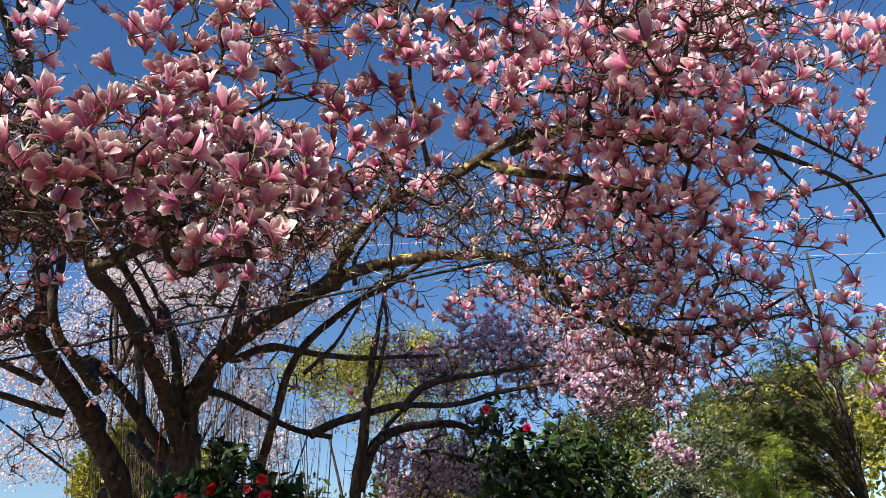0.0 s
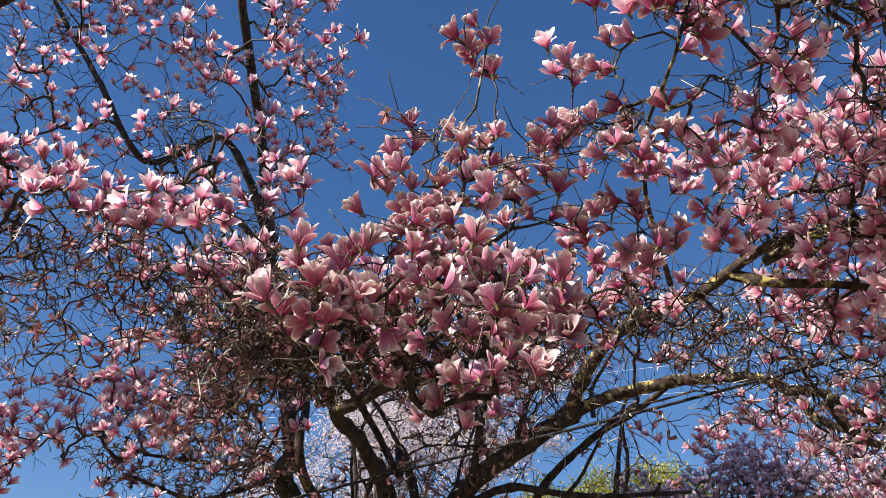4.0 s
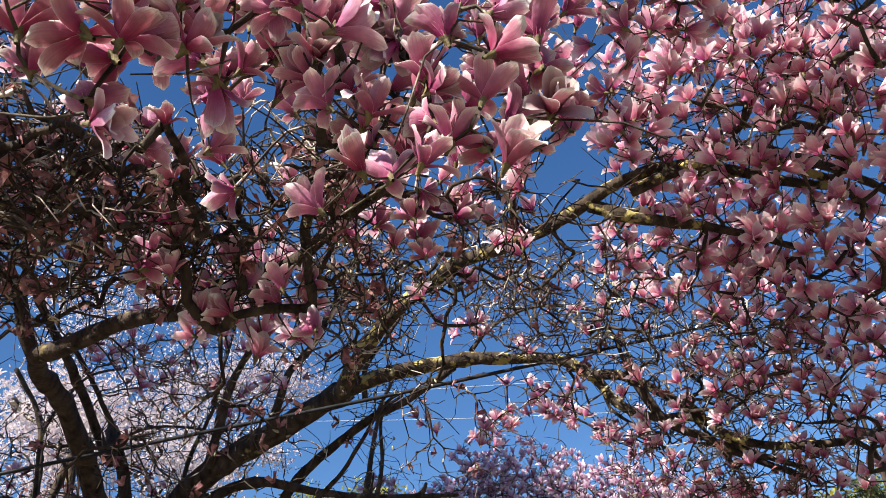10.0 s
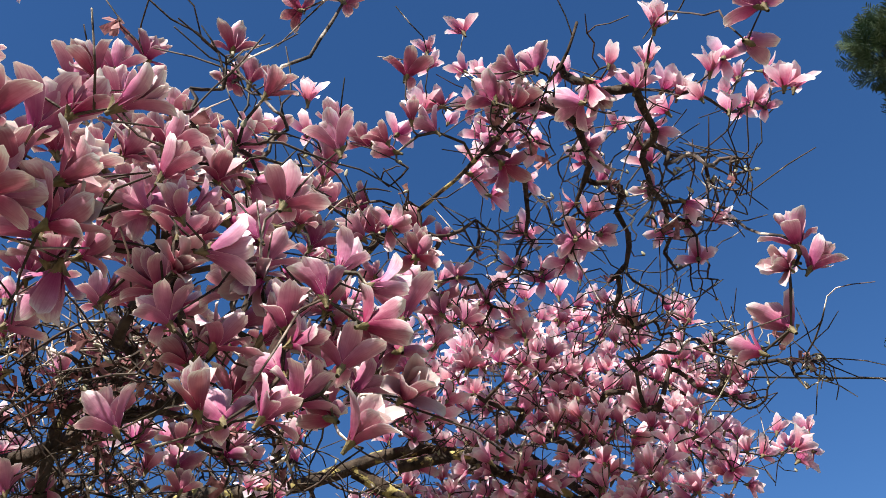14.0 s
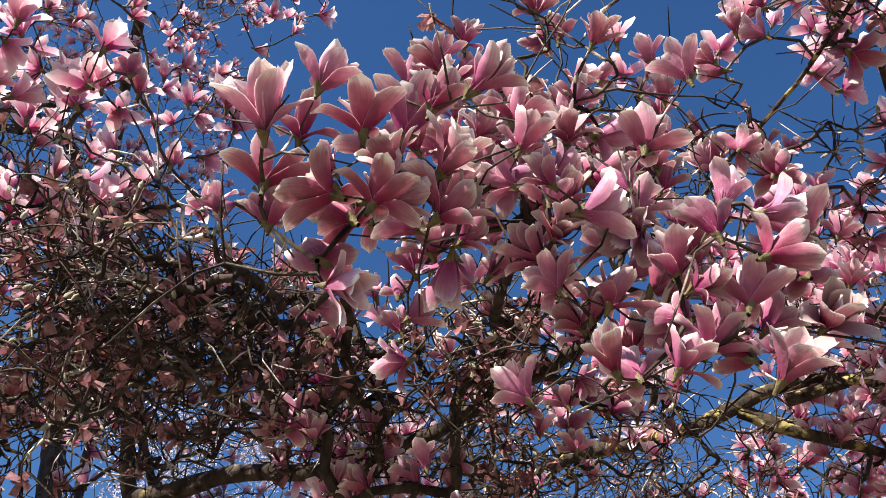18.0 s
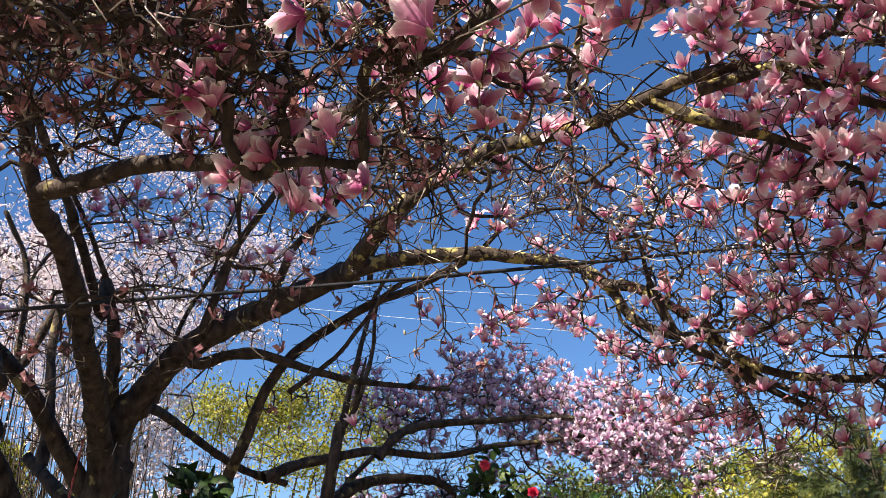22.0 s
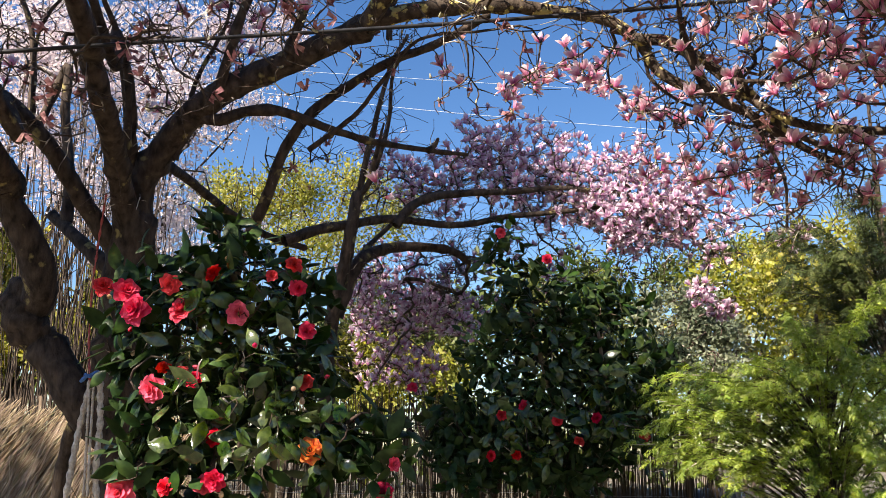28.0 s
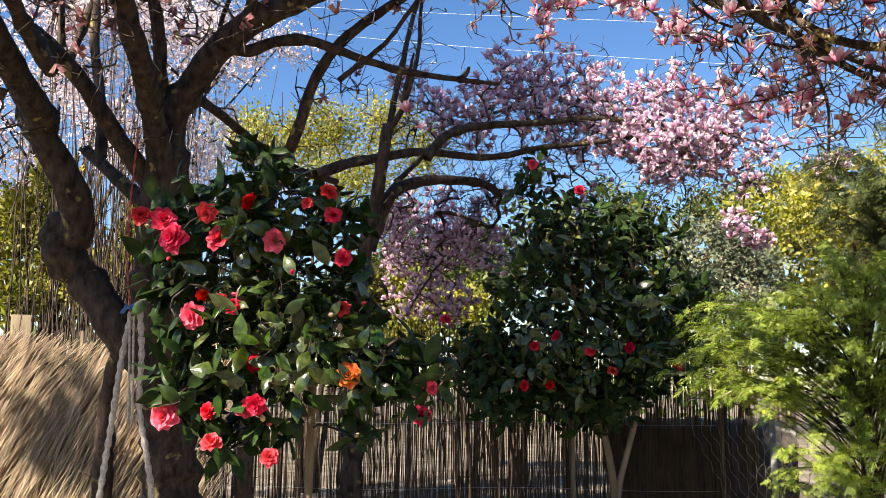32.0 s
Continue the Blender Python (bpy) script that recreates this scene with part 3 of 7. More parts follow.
bough('limb_arch', 0.050, 0.018, [(-0.23, 3.60, 3.42), (-0.01, 3.63, 3.51), (0.36, 3.66, 3.58), (0.64, 3.68, 3.58), (0.93, 3.67, 3.52), (1.07, 3.66, 3.39), (1.14, 3.64, 3.25), (1.28, 3.56, 3.13), (1.45, 3.44, 3.07), (1.53, 3.35, 2.95), (1.70, 3.26, 2.84), (1.98, 3.14, 2.79)])
bough('limb_arch_fork', 0.040, 0.014, [(1.04, 3.65, 3.41), (1.19, 3.54, 3.34), (1.35, 3.47, 3.18), (1.48, 3.39, 3.02), (1.61, 3.39, 2.86), (1.85, 3.31, 2.71)])
bough('limb_high', 0.052, 0.016, [(-0.22, 3.60, 3.42), (-0.09, 3.41, 3.54), (0.06, 3.24, 3.63), (0.20, 3.09, 3.66), (0.31, 2.90, 3.62), (0.39, 2.65, 3.54), (0.58, 2.41, 3.45), (0.74, 2.23, 3.40), (0.87, 2.15, 3.43), (1.01, 2.09, 3.47), (1.16, 2.07, 3.50), (1.34, 2.08, 3.49), (1.61, 2.11, 3.43), (1.88, 2.17, 3.40)])
bough('limb_high_low_fork', 0.035, 0.014, [(0.89, 2.16, 3.42), (1.03, 2.16, 3.35), (1.19, 2.18, 3.32), (1.40, 2.21, 3.27), (1.66, 2.30, 3.23)])
bough('limb_high_up_fork', 0.019, 0.006, [(0.62, 2.26, 3.48), (0.63, 1.69, 3.61), (0.70, 1.37, 3.68), (0.84, 1.09, 3.69), (0.91, 0.92, 3.71), (0.97, 0.76, 3.74), (1.01, 0.62, 3.75), (1.03, 0.52, 3.84)])
bough('limb_high_right_fork', 0.030, 0.020, [(1.03, 2.10, 3.42), (1.33, 1.99, 3.46), (1.50, 2.03, 3.44), (1.76, 2.12, 3.41)])
bough('limb_stub', 0.045, 0.016, [(-1.10, 4.07, 3.15), (-0.98, 4.02, 3.09), (-0.85, 4.00, 3.13), (-0.68, 4.00, 3.14), (-0.54, 4.06, 3.11), (-0.33, 4.25, 3.10), (-0.13, 4.43, 3.12), (0.09, 4.61, 3.16), (0.32, 4.72, 3.18)])
bough('broken_stub', 0.028, 0.012, [(0.08, 4.58, 3.16), (0.12, 4.60, 3.20), (0.14, 4.59, 3.24)])
bough('limb_diagonal', 0.065, 0.020, [(-1.06, 4.72, -0.05), (-1.05, 4.71, 2.08), (-0.98, 4.52, 2.30), (-0.89, 4.35, 2.50), (-0.75, 4.21, 2.77), (-0.66, 4.15, 3.02), (-0.53, 4.11, 3.19), (-0.37, 4.07, 3.31), (-0.13, 4.03, 3.46), (0.08, 4.01, 3.54), (0.37, 3.84, 3.64)])
bough('limb_under', 0.040, 0.030, [(-1.37, 4.32, 2.98), (-1.30, 4.70, 3.01), (-1.17, 5.09, 2.95), (-0.94, 5.36, 2.84), (-0.69, 5.50, 2.79)])
bough('second_trunk', 0.100, 0.045, [(-0.59, 5.66, -0.05), (-0.54, 5.67, 1.69), (-0.54, 5.60, 2.13), (-0.50, 5.55, 2.43), (-0.44, 5.51, 2.69), (-0.40, 5.46, 2.98), (-0.37, 5.44, 3.15)])
bough('second_stem', 0.030, 0.012, [(-0.39, 5.46, 3.01), (-0.33, 5.41, 3.32), (-0.24, 5.34, 3.72), (-0.18, 5.31, 3.97), (-0.17, 5.19, 3.99), (-0.06, 5.15, 4.18)])
bough('second_stem_thin', 0.024, 0.010, [(-0.37, 5.44, 3.11), (-0.27, 5.36, 3.26), (-0.19, 5.25, 3.49), (-0.16, 5.23, 3.64), (-0.13, 5.03, 3.88), (0.02, 4.94, 3.96)])
bough('second_limb_arch', 0.060, 0.030, [(-0.50, 5.57, 2.35), (-0.36, 5.57, 2.70), (-0.18, 5.74, 2.85), (0.06, 5.92, 2.91), (0.27, 6.04, 2.92), (0.42, 6.12, 2.86)])
bough('second_limb_long', 0.045, 0.015, [(-0.81, 5.24, 2.77), (-0.54, 5.41, 2.92), (-0.17, 5.58, 3.03), (0.29, 5.71, 3.03), (0.69, 5.76, 3.12), (1.09, 5.75, 3.16), (1.58, 5.80, 3.27)])
bough('second_limb_upper', 0.040, 0.014, [(-0.12, 5.59, 2.98), (0.02, 5.63, 3.15), (0.25, 5.68, 3.23), (0.69, 5.73, 3.28), (1.05, 5.73, 3.31), (1.42, 5.79, 3.30), (1.81, 5.92, 3.28)])
bough('second_limb_back', 0.030, 0.012, [(-0.47, 5.54, 2.50), (-0.33, 5.74, 2.82), (-0.02, 6.06, 3.24), (0.28, 6.39, 3.52), (0.52, 6.62, 3.69)])
bough('limb_overhead', 0.055, 0.035, [(-2.09, 0.37, 3.97), (-1.90, 0.31, 4.18), (-1.79, 0.29, 4.27), (-1.58, 0.33, 4.36), (-1.38, 0.37, 4.43), (-1.14, 0.38, 4.58)])
bough('limb_near_right', 0.035, 0.020, [(1.21, 3.40, 3.24), (1.31, 3.43, 3.05), (1.48, 3.44, 2.95), (1.68, 3.46, 2.84), (1.89, 3.48, 2.74)])
bough('low_stem', 0.045, 0.070, [(-1.66, 4.55, 1.72), (-1.79, 4.70, 1.58), (-1.87, 4.82, 1.33), (-1.89, 4.88, 1.08), (-1.91, 4.93, 0.77), (-1.91, 4.93, -0.05)])
bough('limb_right_up', 0.036, 0.016, [(-0.96, 3.91, 3.22), (-0.90, 3.83, 3.40), (-0.83, 3.74, 3.60), (-0.72, 3.66, 3.74), (-0.59, 3.55, 3.89), (-0.48, 3.43, 4.07)])
bough('limb_right_up_thin', 0.036, 0.016, [(-0.62, 3.83, 3.38), (-0.56, 3.79, 3.53), (-0.51, 3.75, 3.64), (-0.38, 3.71, 3.76), (-0.27, 3.66, 3.92), (-0.16, 3.55, 4.06)])
bough('limb_far_right', 0.025, 0.010, [(1.98, 3.14, 2.79), (2.70, 3.76, 3.01), (2.99, 3.86, 2.85), (3.14, 3.93, 2.71)])
bough('limb_top_right', 0.030, 0.012, [(1.56, 2.16, 3.61), (1.98, 2.36, 3.58), (2.41, 2.59, 3.47), (2.73, 2.79, 3.39), (2.93, 3.03, 3.18)])
bough('limb_top_right_low', 0.025, 0.010, [(1.59, 2.16, 3.62), (1.71, 2.14, 3.69), (2.13, 2.33, 3.69), (2.48, 2.55, 3.58), (2.85, 2.78, 3.46)])
bough('limb_side_low', 0.036, 0.018, [(-1.92, 3.57, 2.70), (-2.09, 3.44, 2.75), (-2.33, 3.29, 2.82), (-2.61, 3.16, 2.85), (-3.00, 3.01, 2.87)])
bough('limb_side', 0.036, 0.016, [(-2.06, 3.52, 2.90), (-2.20, 3.39, 2.97), (-2.38, 3.25, 3.04), (-2.64, 3.16, 2.99), (-2.99, 3.08, 2.88)])
bough('limb_side_up', 0.032, 0.014, [(-2.05, 3.42, 3.22), (-2.24, 3.35, 3.17), (-2.51, 3.27, 3.09), (-2.67, 3.17, 3.09), (-2.99, 2.97, 3.22)])
bough('limb_side_thin', 0.025, 0.012, [(-2.20, 3.39, 3.23), (-2.29, 3.28, 3.28), (-2.45, 3.12, 3.26), (-2.80, 2.90, 3.30)])
bough('second_spike', 0.024, 0.006, [(-0.25, 4.87, 3.12), (-0.21, 4.79, 3.27), (-0.18, 4.73, 3.38)])
bough('branch_cross', 0.022, 0.009, [(-0.13, 3.92, 3.51), (-0.12, 3.87, 3.67), (-0.00, 3.77, 3.78), (0.13, 3.67, 3.89), (0.23, 3.56, 4.01)])
bough('branch_low_right', 0.020, 0.008, [(-0.53, 4.09, 2.97), (-0.30, 4.03, 3.14), (-0.16, 3.98, 3.31), (0.02, 3.91, 3.52), (0.31, 3.90, 3.57), (0.53, 3.83, 3.57)])
bough('branch_inner_left', 0.030, 0.014, [(-1.45, 4.13, 2.85), (-1.42, 3.97, 3.19), (-1.43, 3.84, 3.39), (-1.50, 3.64, 3.62), (-1.58, 3.46, 3.79)])
bough('branch_thin_up', 0.022, 0.008, [(-1.22, 4.17, 2.93), (-1.12, 4.11, 3.35), (-0.98, 4.03, 3.61), (-0.92, 3.97, 3.81), (-0.80, 3.86, 4.16)])
bough('branch_left_fork', 0.018, 0.007, [(-1.97, 4.17, 3.17), (-1.95, 4.06, 3.55), (-1.82, 4.00, 3.75), (-1.67, 3.96, 3.85), (-1.30, 3.84, 3.82)])
bough('branch_left_mid', 0.014, 0.005, [(-1.49, 3.74, 3.28), (-1.26, 3.77, 3.41), (-1.00, 3.83, 3.40), (-0.80, 3.98, 3.33)])
bough('branch_arch_drop', 0.020, 0.007, [(0.95, 3.72, 3.49), (1.09, 3.67, 3.41), (1.12, 3.72, 3.25), (1.24, 3.69, 3.12), (1.36, 3.65, 3.05)])
bough('branch_arch_up', 0.018, 0.007, [(0.46, 3.76, 3.66), (0.58, 3.70, 3.76), (0.77, 3.62, 3.81), (0.98, 3.56, 3.77), (1.27, 3.47, 3.63)])
bough('branch_right_fan', 0.020, 0.007, [(1.15, 3.67, 3.42), (1.38, 3.59, 3.23), (1.53, 3.54, 2.98), (1.63, 3.49, 2.69), (1.66, 3.56, 2.48)])

# where the flowers and twigs gather
clump('A', 0.66, 0.97, 3.70, 0.09, 5)
clump('A', 0.88, 0.71, 3.74, 0.12, 6)
clump('A', 1.12, 0.62, 3.70, 0.12, 6)
clump('A', 1.16, 0.49, 3.71, 0.12, 1)
clump('A', 1.39, 0.56, 3.72, 0.11, 6)
clump('A', 1.60, 0.52, 3.74, 0.10, 8)
clump('A', 1.10, 0.17, 3.22, 0.05, 3)
clump('A', 1.29, 0.78, 3.66, 0.15, 6)
clump('A', 1.02, 0.97, 3.71, 0.13, 6)
clump('A', 1.50, 0.83, 3.43, 0.13, 4)
clump('A', 1.49, 0.60, 3.11, 0.06, 3)
clump('A', 1.45, 0.72, 2.93, 0.05, 3)
clump('A', 1.50, 1.54, 3.69, 0.24, 14)
clump('A', 1.34, 1.70, 3.63, 0.22, 5)
clump('A', 1.06, 1.71, 3.57, 0.19, 10)
clump('A', 1.14, 1.66, 3.76, 0.18, 1)
clump('A', 1.50, 1.32, 3.71, 0.17, 1)
clump('A', 1.69, 1.42, 3.53, 0.19, 9)
clump('A', 1.86, 1.32, 3.36, 0.11, 5)
clump('A', 1.71, 1.52, 3.26, 0.13, 6)
clump('A', 2.54, 1.73, 3.56, 0.11, 6)
clump('A', 1.57, 1.77, 3.45, 0.16, 9)
clump('A', 1.44, 2.10, 3.40, 0.23, 12)
clump('A', 1.19, 2.19, 3.45, 0.17, 9)
clump('A', 2.02, 1.86, 3.34, 0.17, 6)
clump('A', 1.16, 1.21, 3.61, 0.14, 4)
clump('A', 0.85, 1.23, 3.56, 0.12, 5)
clump('A', 0.06, 1.15, 3.12, 0.11, 5)
clump('A', 0.15, 1.48, 3.15, 0.16, 9)
clump('A', 0.02, 1.44, 3.06, 0.09, 5)
clump('A', 0.26, 1.68, 3.10, 0.13, 7)
clump('A', 0.08, 1.75, 3.12, 0.12, 5)
clump('A', 1.91, 1.65, 3.73, 0.24, 13)
clump('A', 1.51, 1.73, 3.43, 0.22, 2)
clump('A', 1.82, 1.82, 3.36, 0.22, 6)
clump('A', 1.65, 2.00, 3.24, 0.22, 11)
clump('A', 1.90, 2.10, 3.12, 0.20, 11)
clump('A', 1.52, 2.17, 3.14, 0.19, 8)
clump('A', 1.79, 2.41, 3.05, 0.22, 9)
clump('A', 1.97, 2.50, 2.94, 0.19, 8)
clump('A', 1.28, 2.28, 3.12, 0.12, 4)
clump('A', 1.20, 1.78, 3.23, 0.10, 4)
clump('A', 0.89, 1.56, 3.28, 0.10, 4)
clump('A', 0.67, 1.53, 3.27, 0.12, 4)
clump('A', 0.94, 1.42, 3.58, 0.15, 1)
clump('A', 0.72, 1.19, 3.67, 0.14, 2)
clump('A', 1.10, 2.92, 2.92, 0.14, 4)
clump('A', 1.60, 2.85, 2.95, 0.21, 8)
clump('A', 1.35, 2.75, 3.06, 0.19, 6)
clump('A', 1.82, 2.80, 2.85, 0.21, 9)
clump('A', 2.03, 2.91, 2.70, 0.18, 8)
clump('A', -1.19, 1.20, 3.56, 0.13, 6)
clump('A', -1.01, 1.20, 3.35, 0.12, 7)
clump('A', -1.21, 1.28, 3.38, 0.13, 6)
clump('A', -1.04, 1.38, 3.26, 0.15, 4)
clump('A', -1.90, 2.26, 3.45, 0.23, 7)
clump('A', -1.50, 2.09, 3.38, 0.19, 5)
clump('A', -2.49, 3.03, 3.43, 0.23, 8)
clump('A', -2.48, 3.40, 3.26, 0.24, 7)
clump('A', -1.53, 2.59, 3.23, 0.10, 4)
clump('A', -0.38, 1.39, 2.91, 0.10, 5)
clump('A', -0.28, 1.72, 2.86, 0.15, 7)
clump('A', -0.06, 1.64, 2.80, 0.10, 5)
clump('A', -2.39, 1.75, 6.00, 0.37, 25)
clump('A', -2.20, 2.02, 5.73, 0.32, 21)
clump('A', -2.50, 1.53, 5.78, 0.22, 11)
clump('A', -2.68, 1.38, 5.88, 0.35, 17)
clump('A', -2.63, 0.83, 5.29, 0.31, 15)
clump('A', -1.72, 2.27, 5.92, 0.28, 21)
clump('A', -1.48, 2.54, 5.67, 0.21, 17)
clump('A', -1.28, 2.28, 6.19, 0.19, 11)
clump('A', -1.89, 2.64, 5.26, 0.21, 15)
clump('A', -1.60, 2.70, 5.36, 0.19, 13)
clump('A', -1.80, 2.64, 4.84, 0.18, 11)
clump('A', -2.30, 2.30, 4.77, 0.13, 8)
clump('A', -2.76, 1.61, 5.01, 0.21, 13)
clump('A', -2.75, 1.24, 5.09, 0.24, 11)
clump('A', -1.82, 0.67, 3.71, 0.16, 11)
clump('A', -1.43, 0.65, 3.51, 0.13, 11)
clump('A', -1.28, 0.78, 3.43, 0.12, 10)
clump('A', -1.03, 0.76, 3.38, 0.12, 10)
clump('A', -0.80, 0.76, 3.30, 0.09, 8)
clump('A', -2.09, 0.69, 3.74, 0.07, 6)
clump('A', -3.70, 2.48, 3.37, 0.26, 27)
clump('A', -3.20, 2.48, 3.46, 0.29, 27)
clump('A', -2.62, 2.39, 3.49, 0.24, 17)
clump('A', -3.95, 2.61, 3.25, 0.26, 17)
clump('A', -2.33, 2.36, 3.26, 0.23, 15)
clump('A', 0.30, 0.48, 3.49, 0.08, 5)
clump('A', 0.81, 0.91, 3.88, 0.19, 10)
clump('A', 1.03, 0.98, 3.94, 0.17, 9)
clump('A', 1.22, 1.01, 3.54, 0.09, 3)
clump('A', 1.14, 1.47, 3.51, 0.15, 7)
clump('A', 0.90, 1.42, 3.44, 0.11, 4)
clump('A', 0.66, 1.06, 3.33, 0.10, 5)
clump('A', 0.92, 1.64, 3.36, 0.13, 3)
clump('A', 0.60, 1.72, 3.27, 0.08, 3)
clump('A', -0.50, 2.51, 3.30, 0.11, 5)
clump('A', -0.22, 2.45, 3.27, 0.10, 4)
clump('A', -0.33, 2.31, 3.27, 0.10, 4)
clump('A', -0.62, 2.30, 3.32, 0.10, 4)
clump('A', -0.72, 2.14, 3.38, 0.13, 6)
clump('A', -0.38, 2.17, 3.29, 0.13, 6)
clump('A', -0.22, 2.05, 3.24, 0.09, 5)
clump('A', 0.06, 1.91, 3.25, 0.08, 5)
clump('A', 0.27, 1.90, 3.25, 0.08, 5)
clump('A', 0.44, 1.90, 3.25, 0.08, 5)
clump('A', 0.63, 2.25, 3.39, 0.10, 5)
clump('A', 0.43, 2.75, 3.48, 0.06, 2)
clump('A', 0.25, 2.68, 3.41, 0.01, 1)
clump('A', 0.30, 3.14, 3.53, 0.01, 1)
clump('A', 0.50, 3.04, 3.42, 0.07, 2)
clump('A', 0.71, 3.20, 3.35, 0.01, 1)
clump('A', 1.01, 2.38, 3.37, 0.12, 6)
clump('A', 1.17, 2.39, 3.34, 0.12, 2)
clump('A', 1.20, 2.22, 3.43, 0.15, 2)
clump('A', 1.47, 2.23, 3.39, 0.15, 5)
clump('A', 1.38, 2.42, 3.25, 0.16, 9)
clump('A', 1.62, 2.40, 3.28, 0.12, 8)
clump('A', 1.24, 2.90, 3.40, 0.16, 6)
clump('A', 1.04, 3.03, 3.44, 0.17, 6)
clump('A', 1.70, 2.63, 3.06, 0.10, 6)
clump('A', 1.48, 3.08, 2.95, 0.07, 2)
clump('A', 0.19, 4.40, 3.54, 0.04, 2)
clump('A', 0.53, 4.39, 3.45, 0.10, 4)
clump('A', 0.66, 4.36, 3.51, 0.08, 3)
clump('A', 0.80, 4.09, 3.50, 0.08, 3)
clump('A', 1.00, 4.26, 3.41, 0.12, 6)
clump('A', 1.38, 4.28, 3.32, 0.11, 3)
clump('A', 1.19, 4.41, 3.36, 0.11, 4)
clump('A', 0.65, 3.94, 3.53, 0.02, 1)
clump('A', 1.83, 4.19, 2.88, 0.13, 6)
clump('A', 1.64, 4.41, 3.00, 0.16, 6)
clump('A', 1.42, 4.64, 3.10, 0.17, 5)
clump('A', 1.71, 3.29, 2.77, 0.14, 5)
clump('A', 1.90, 3.32, 2.69, 0.14, 6)
clump('A', 2.07, 3.48, 2.61, 0.12, 5)
clump('A', -0.16, 4.02, 2.74, 0.06, 1)
clump('B', 0.62, 6.26, 3.81, 0.20, 14)
clump('B', 0.40, 6.36, 3.60, 0.25, 16)
clump('B', 0.77, 6.47, 3.64, 0.30, 20)
clump('B', 1.14, 6.42, 3.72, 0.25, 14)
clump('B', 0.04, 6.38, 3.55, 0.20, 9)
clump('B', 0.97, 6.30, 3.36, 0.24, 12)
clump('B', 1.43, 6.11, 3.49, 0.24, 12)
clump('B', 1.62, 5.80, 3.58, 0.21, 9)
clump('B', 1.27, 5.82, 3.20, 0.20, 18)
clump('B', 1.53, 5.76, 3.02, 0.20, 24)
clump('B', 1.85, 5.73, 3.06, 0.20, 26)
clump('B', 1.69, 5.68, 3.21, 0.18, 16)
clump('B', 1.97, 5.76, 3.32, 0.18, 12)
clump('B', -0.04, 6.84, 2.78, 0.37, 9)
clump('B', -0.22, 6.91, 2.61, 0.32, 8)
clump('B', 0.24, 6.90, 2.61, 0.37, 9)
clump('B', 0.06, 6.97, 2.44, 0.37, 8)
clump('B', 0.47, 6.95, 2.81, 0.28, 6)
clump('B', -0.41, 7.08, 2.54, 0.19, 4)
clump('B', 0.77, 6.53, 3.14, 0.27, 6)
clump('B', 1.20, 6.50, 2.87, 0.22, 4)
clump('B', 1.96, 5.61, 2.57, 0.09, 5)
clump('B', 2.15, 5.66, 2.43, 0.08, 5)
clump('B', 2.09, 5.68, 2.85, 0.16, 5)
clump('B', -0.18, 6.76, 2.81, 0.32, 7)
clump('B', 0.06, 6.81, 2.54, 0.37, 8)
clump('B', 0.38, 6.80, 2.55, 0.27, 6)
clump('B', -0.31, 6.84, 2.45, 0.23, 5)
clump('B', -0.03, 6.90, 2.18, 0.23, 5)
clump('B', -0.36, 6.73, 2.94, 0.23, 5)
clump('B', 0.32, 6.72, 2.90, 0.27, 6)
clump('B', 2.53, 5.46, 3.00, 0.15, 4)
clump('A', 2.43, 2.24, 3.98, 0.22, 9)
clump('A', 2.74, 2.45, 3.89, 0.23, 9)
clump('A', 2.61, 2.67, 3.66, 0.20, 7)
clump('A', 2.87, 2.71, 3.62, 0.17, 6)
clump('A', 2.76, 2.36, 4.12, 0.20, 7)
clump('A', 2.13, 2.10, 3.92, 0.21, 8)
clump('A', 1.84, 1.95, 3.86, 0.21, 8)
clump('A', 2.79, 3.49, 3.03, 0.16, 5)
clump('A', 3.02, 3.74, 2.81, 0.20, 8)
clump('A', 3.03, 3.87, 2.50, 0.15, 8)
clump('A', 2.52, 2.96, 3.26, 0.15, 4)
clump('A', 2.27, 2.73, 3.41, 0.20, 6)
clump('A', 1.82, 2.78, 3.49, 0.24, 8)
clump('A', 2.06, 3.04, 3.27, 0.25, 8)
clump('A', 2.29, 3.24, 3.16, 0.22, 7)
clump('A', 1.52, 2.60, 3.53, 0.23, 7)
clump('A', 1.66, 2.45, 3.60, 0.20, 2)
clump('A', 1.04, 2.08, 3.65, 0.13, 4)
clump('A', 1.43, 1.85, 3.66, 0.15, 2)
clump('A', 0.74, 1.53, 3.60, 0.14, 5)
clump('A', 0.60, 1.39, 3.57, 0.13, 1)
clump('A', 0.50, 1.33, 3.36, 0.13, 4)
clump('A', 0.35, 1.21, 3.59, 0.13, 5)
clump('A', 0.62, 1.38, 3.26, 0.11, 1)
clump('A', 0.15, 0.98, 3.45, 0.12, 5)
clump('A', -0.06, 0.83, 3.41, 0.11, 4)
clump('A', 0.48, 1.22, 3.63, 0.11, 4)
clump('A', 0.61, 1.82, 3.31, 0.05, 2)
clump('A', 0.34, 1.61, 3.29, 0.14, 4)
clump('A', 0.42, 1.77, 3.26, 0.12, 4)
clump('A', 1.81, 3.12, 3.33, 0.19, 5)
clump('A', 1.25, 2.61, 3.43, 0.17, 4)
clump('A', 1.51, 2.82, 3.31, 0.18, 5)
clump('A', 2.49, 3.62, 2.96, 0.20, 5)
clump('A', 1.89, 3.37, 3.08, 0.19, 5)
clump('A', 1.33, 3.34, 2.98, 0.16, 3)
clump('A', 1.65, 3.80, 2.95, 0.17, 5)
clump('A', 0.31, 0.95, 3.24, 0.11, 5)
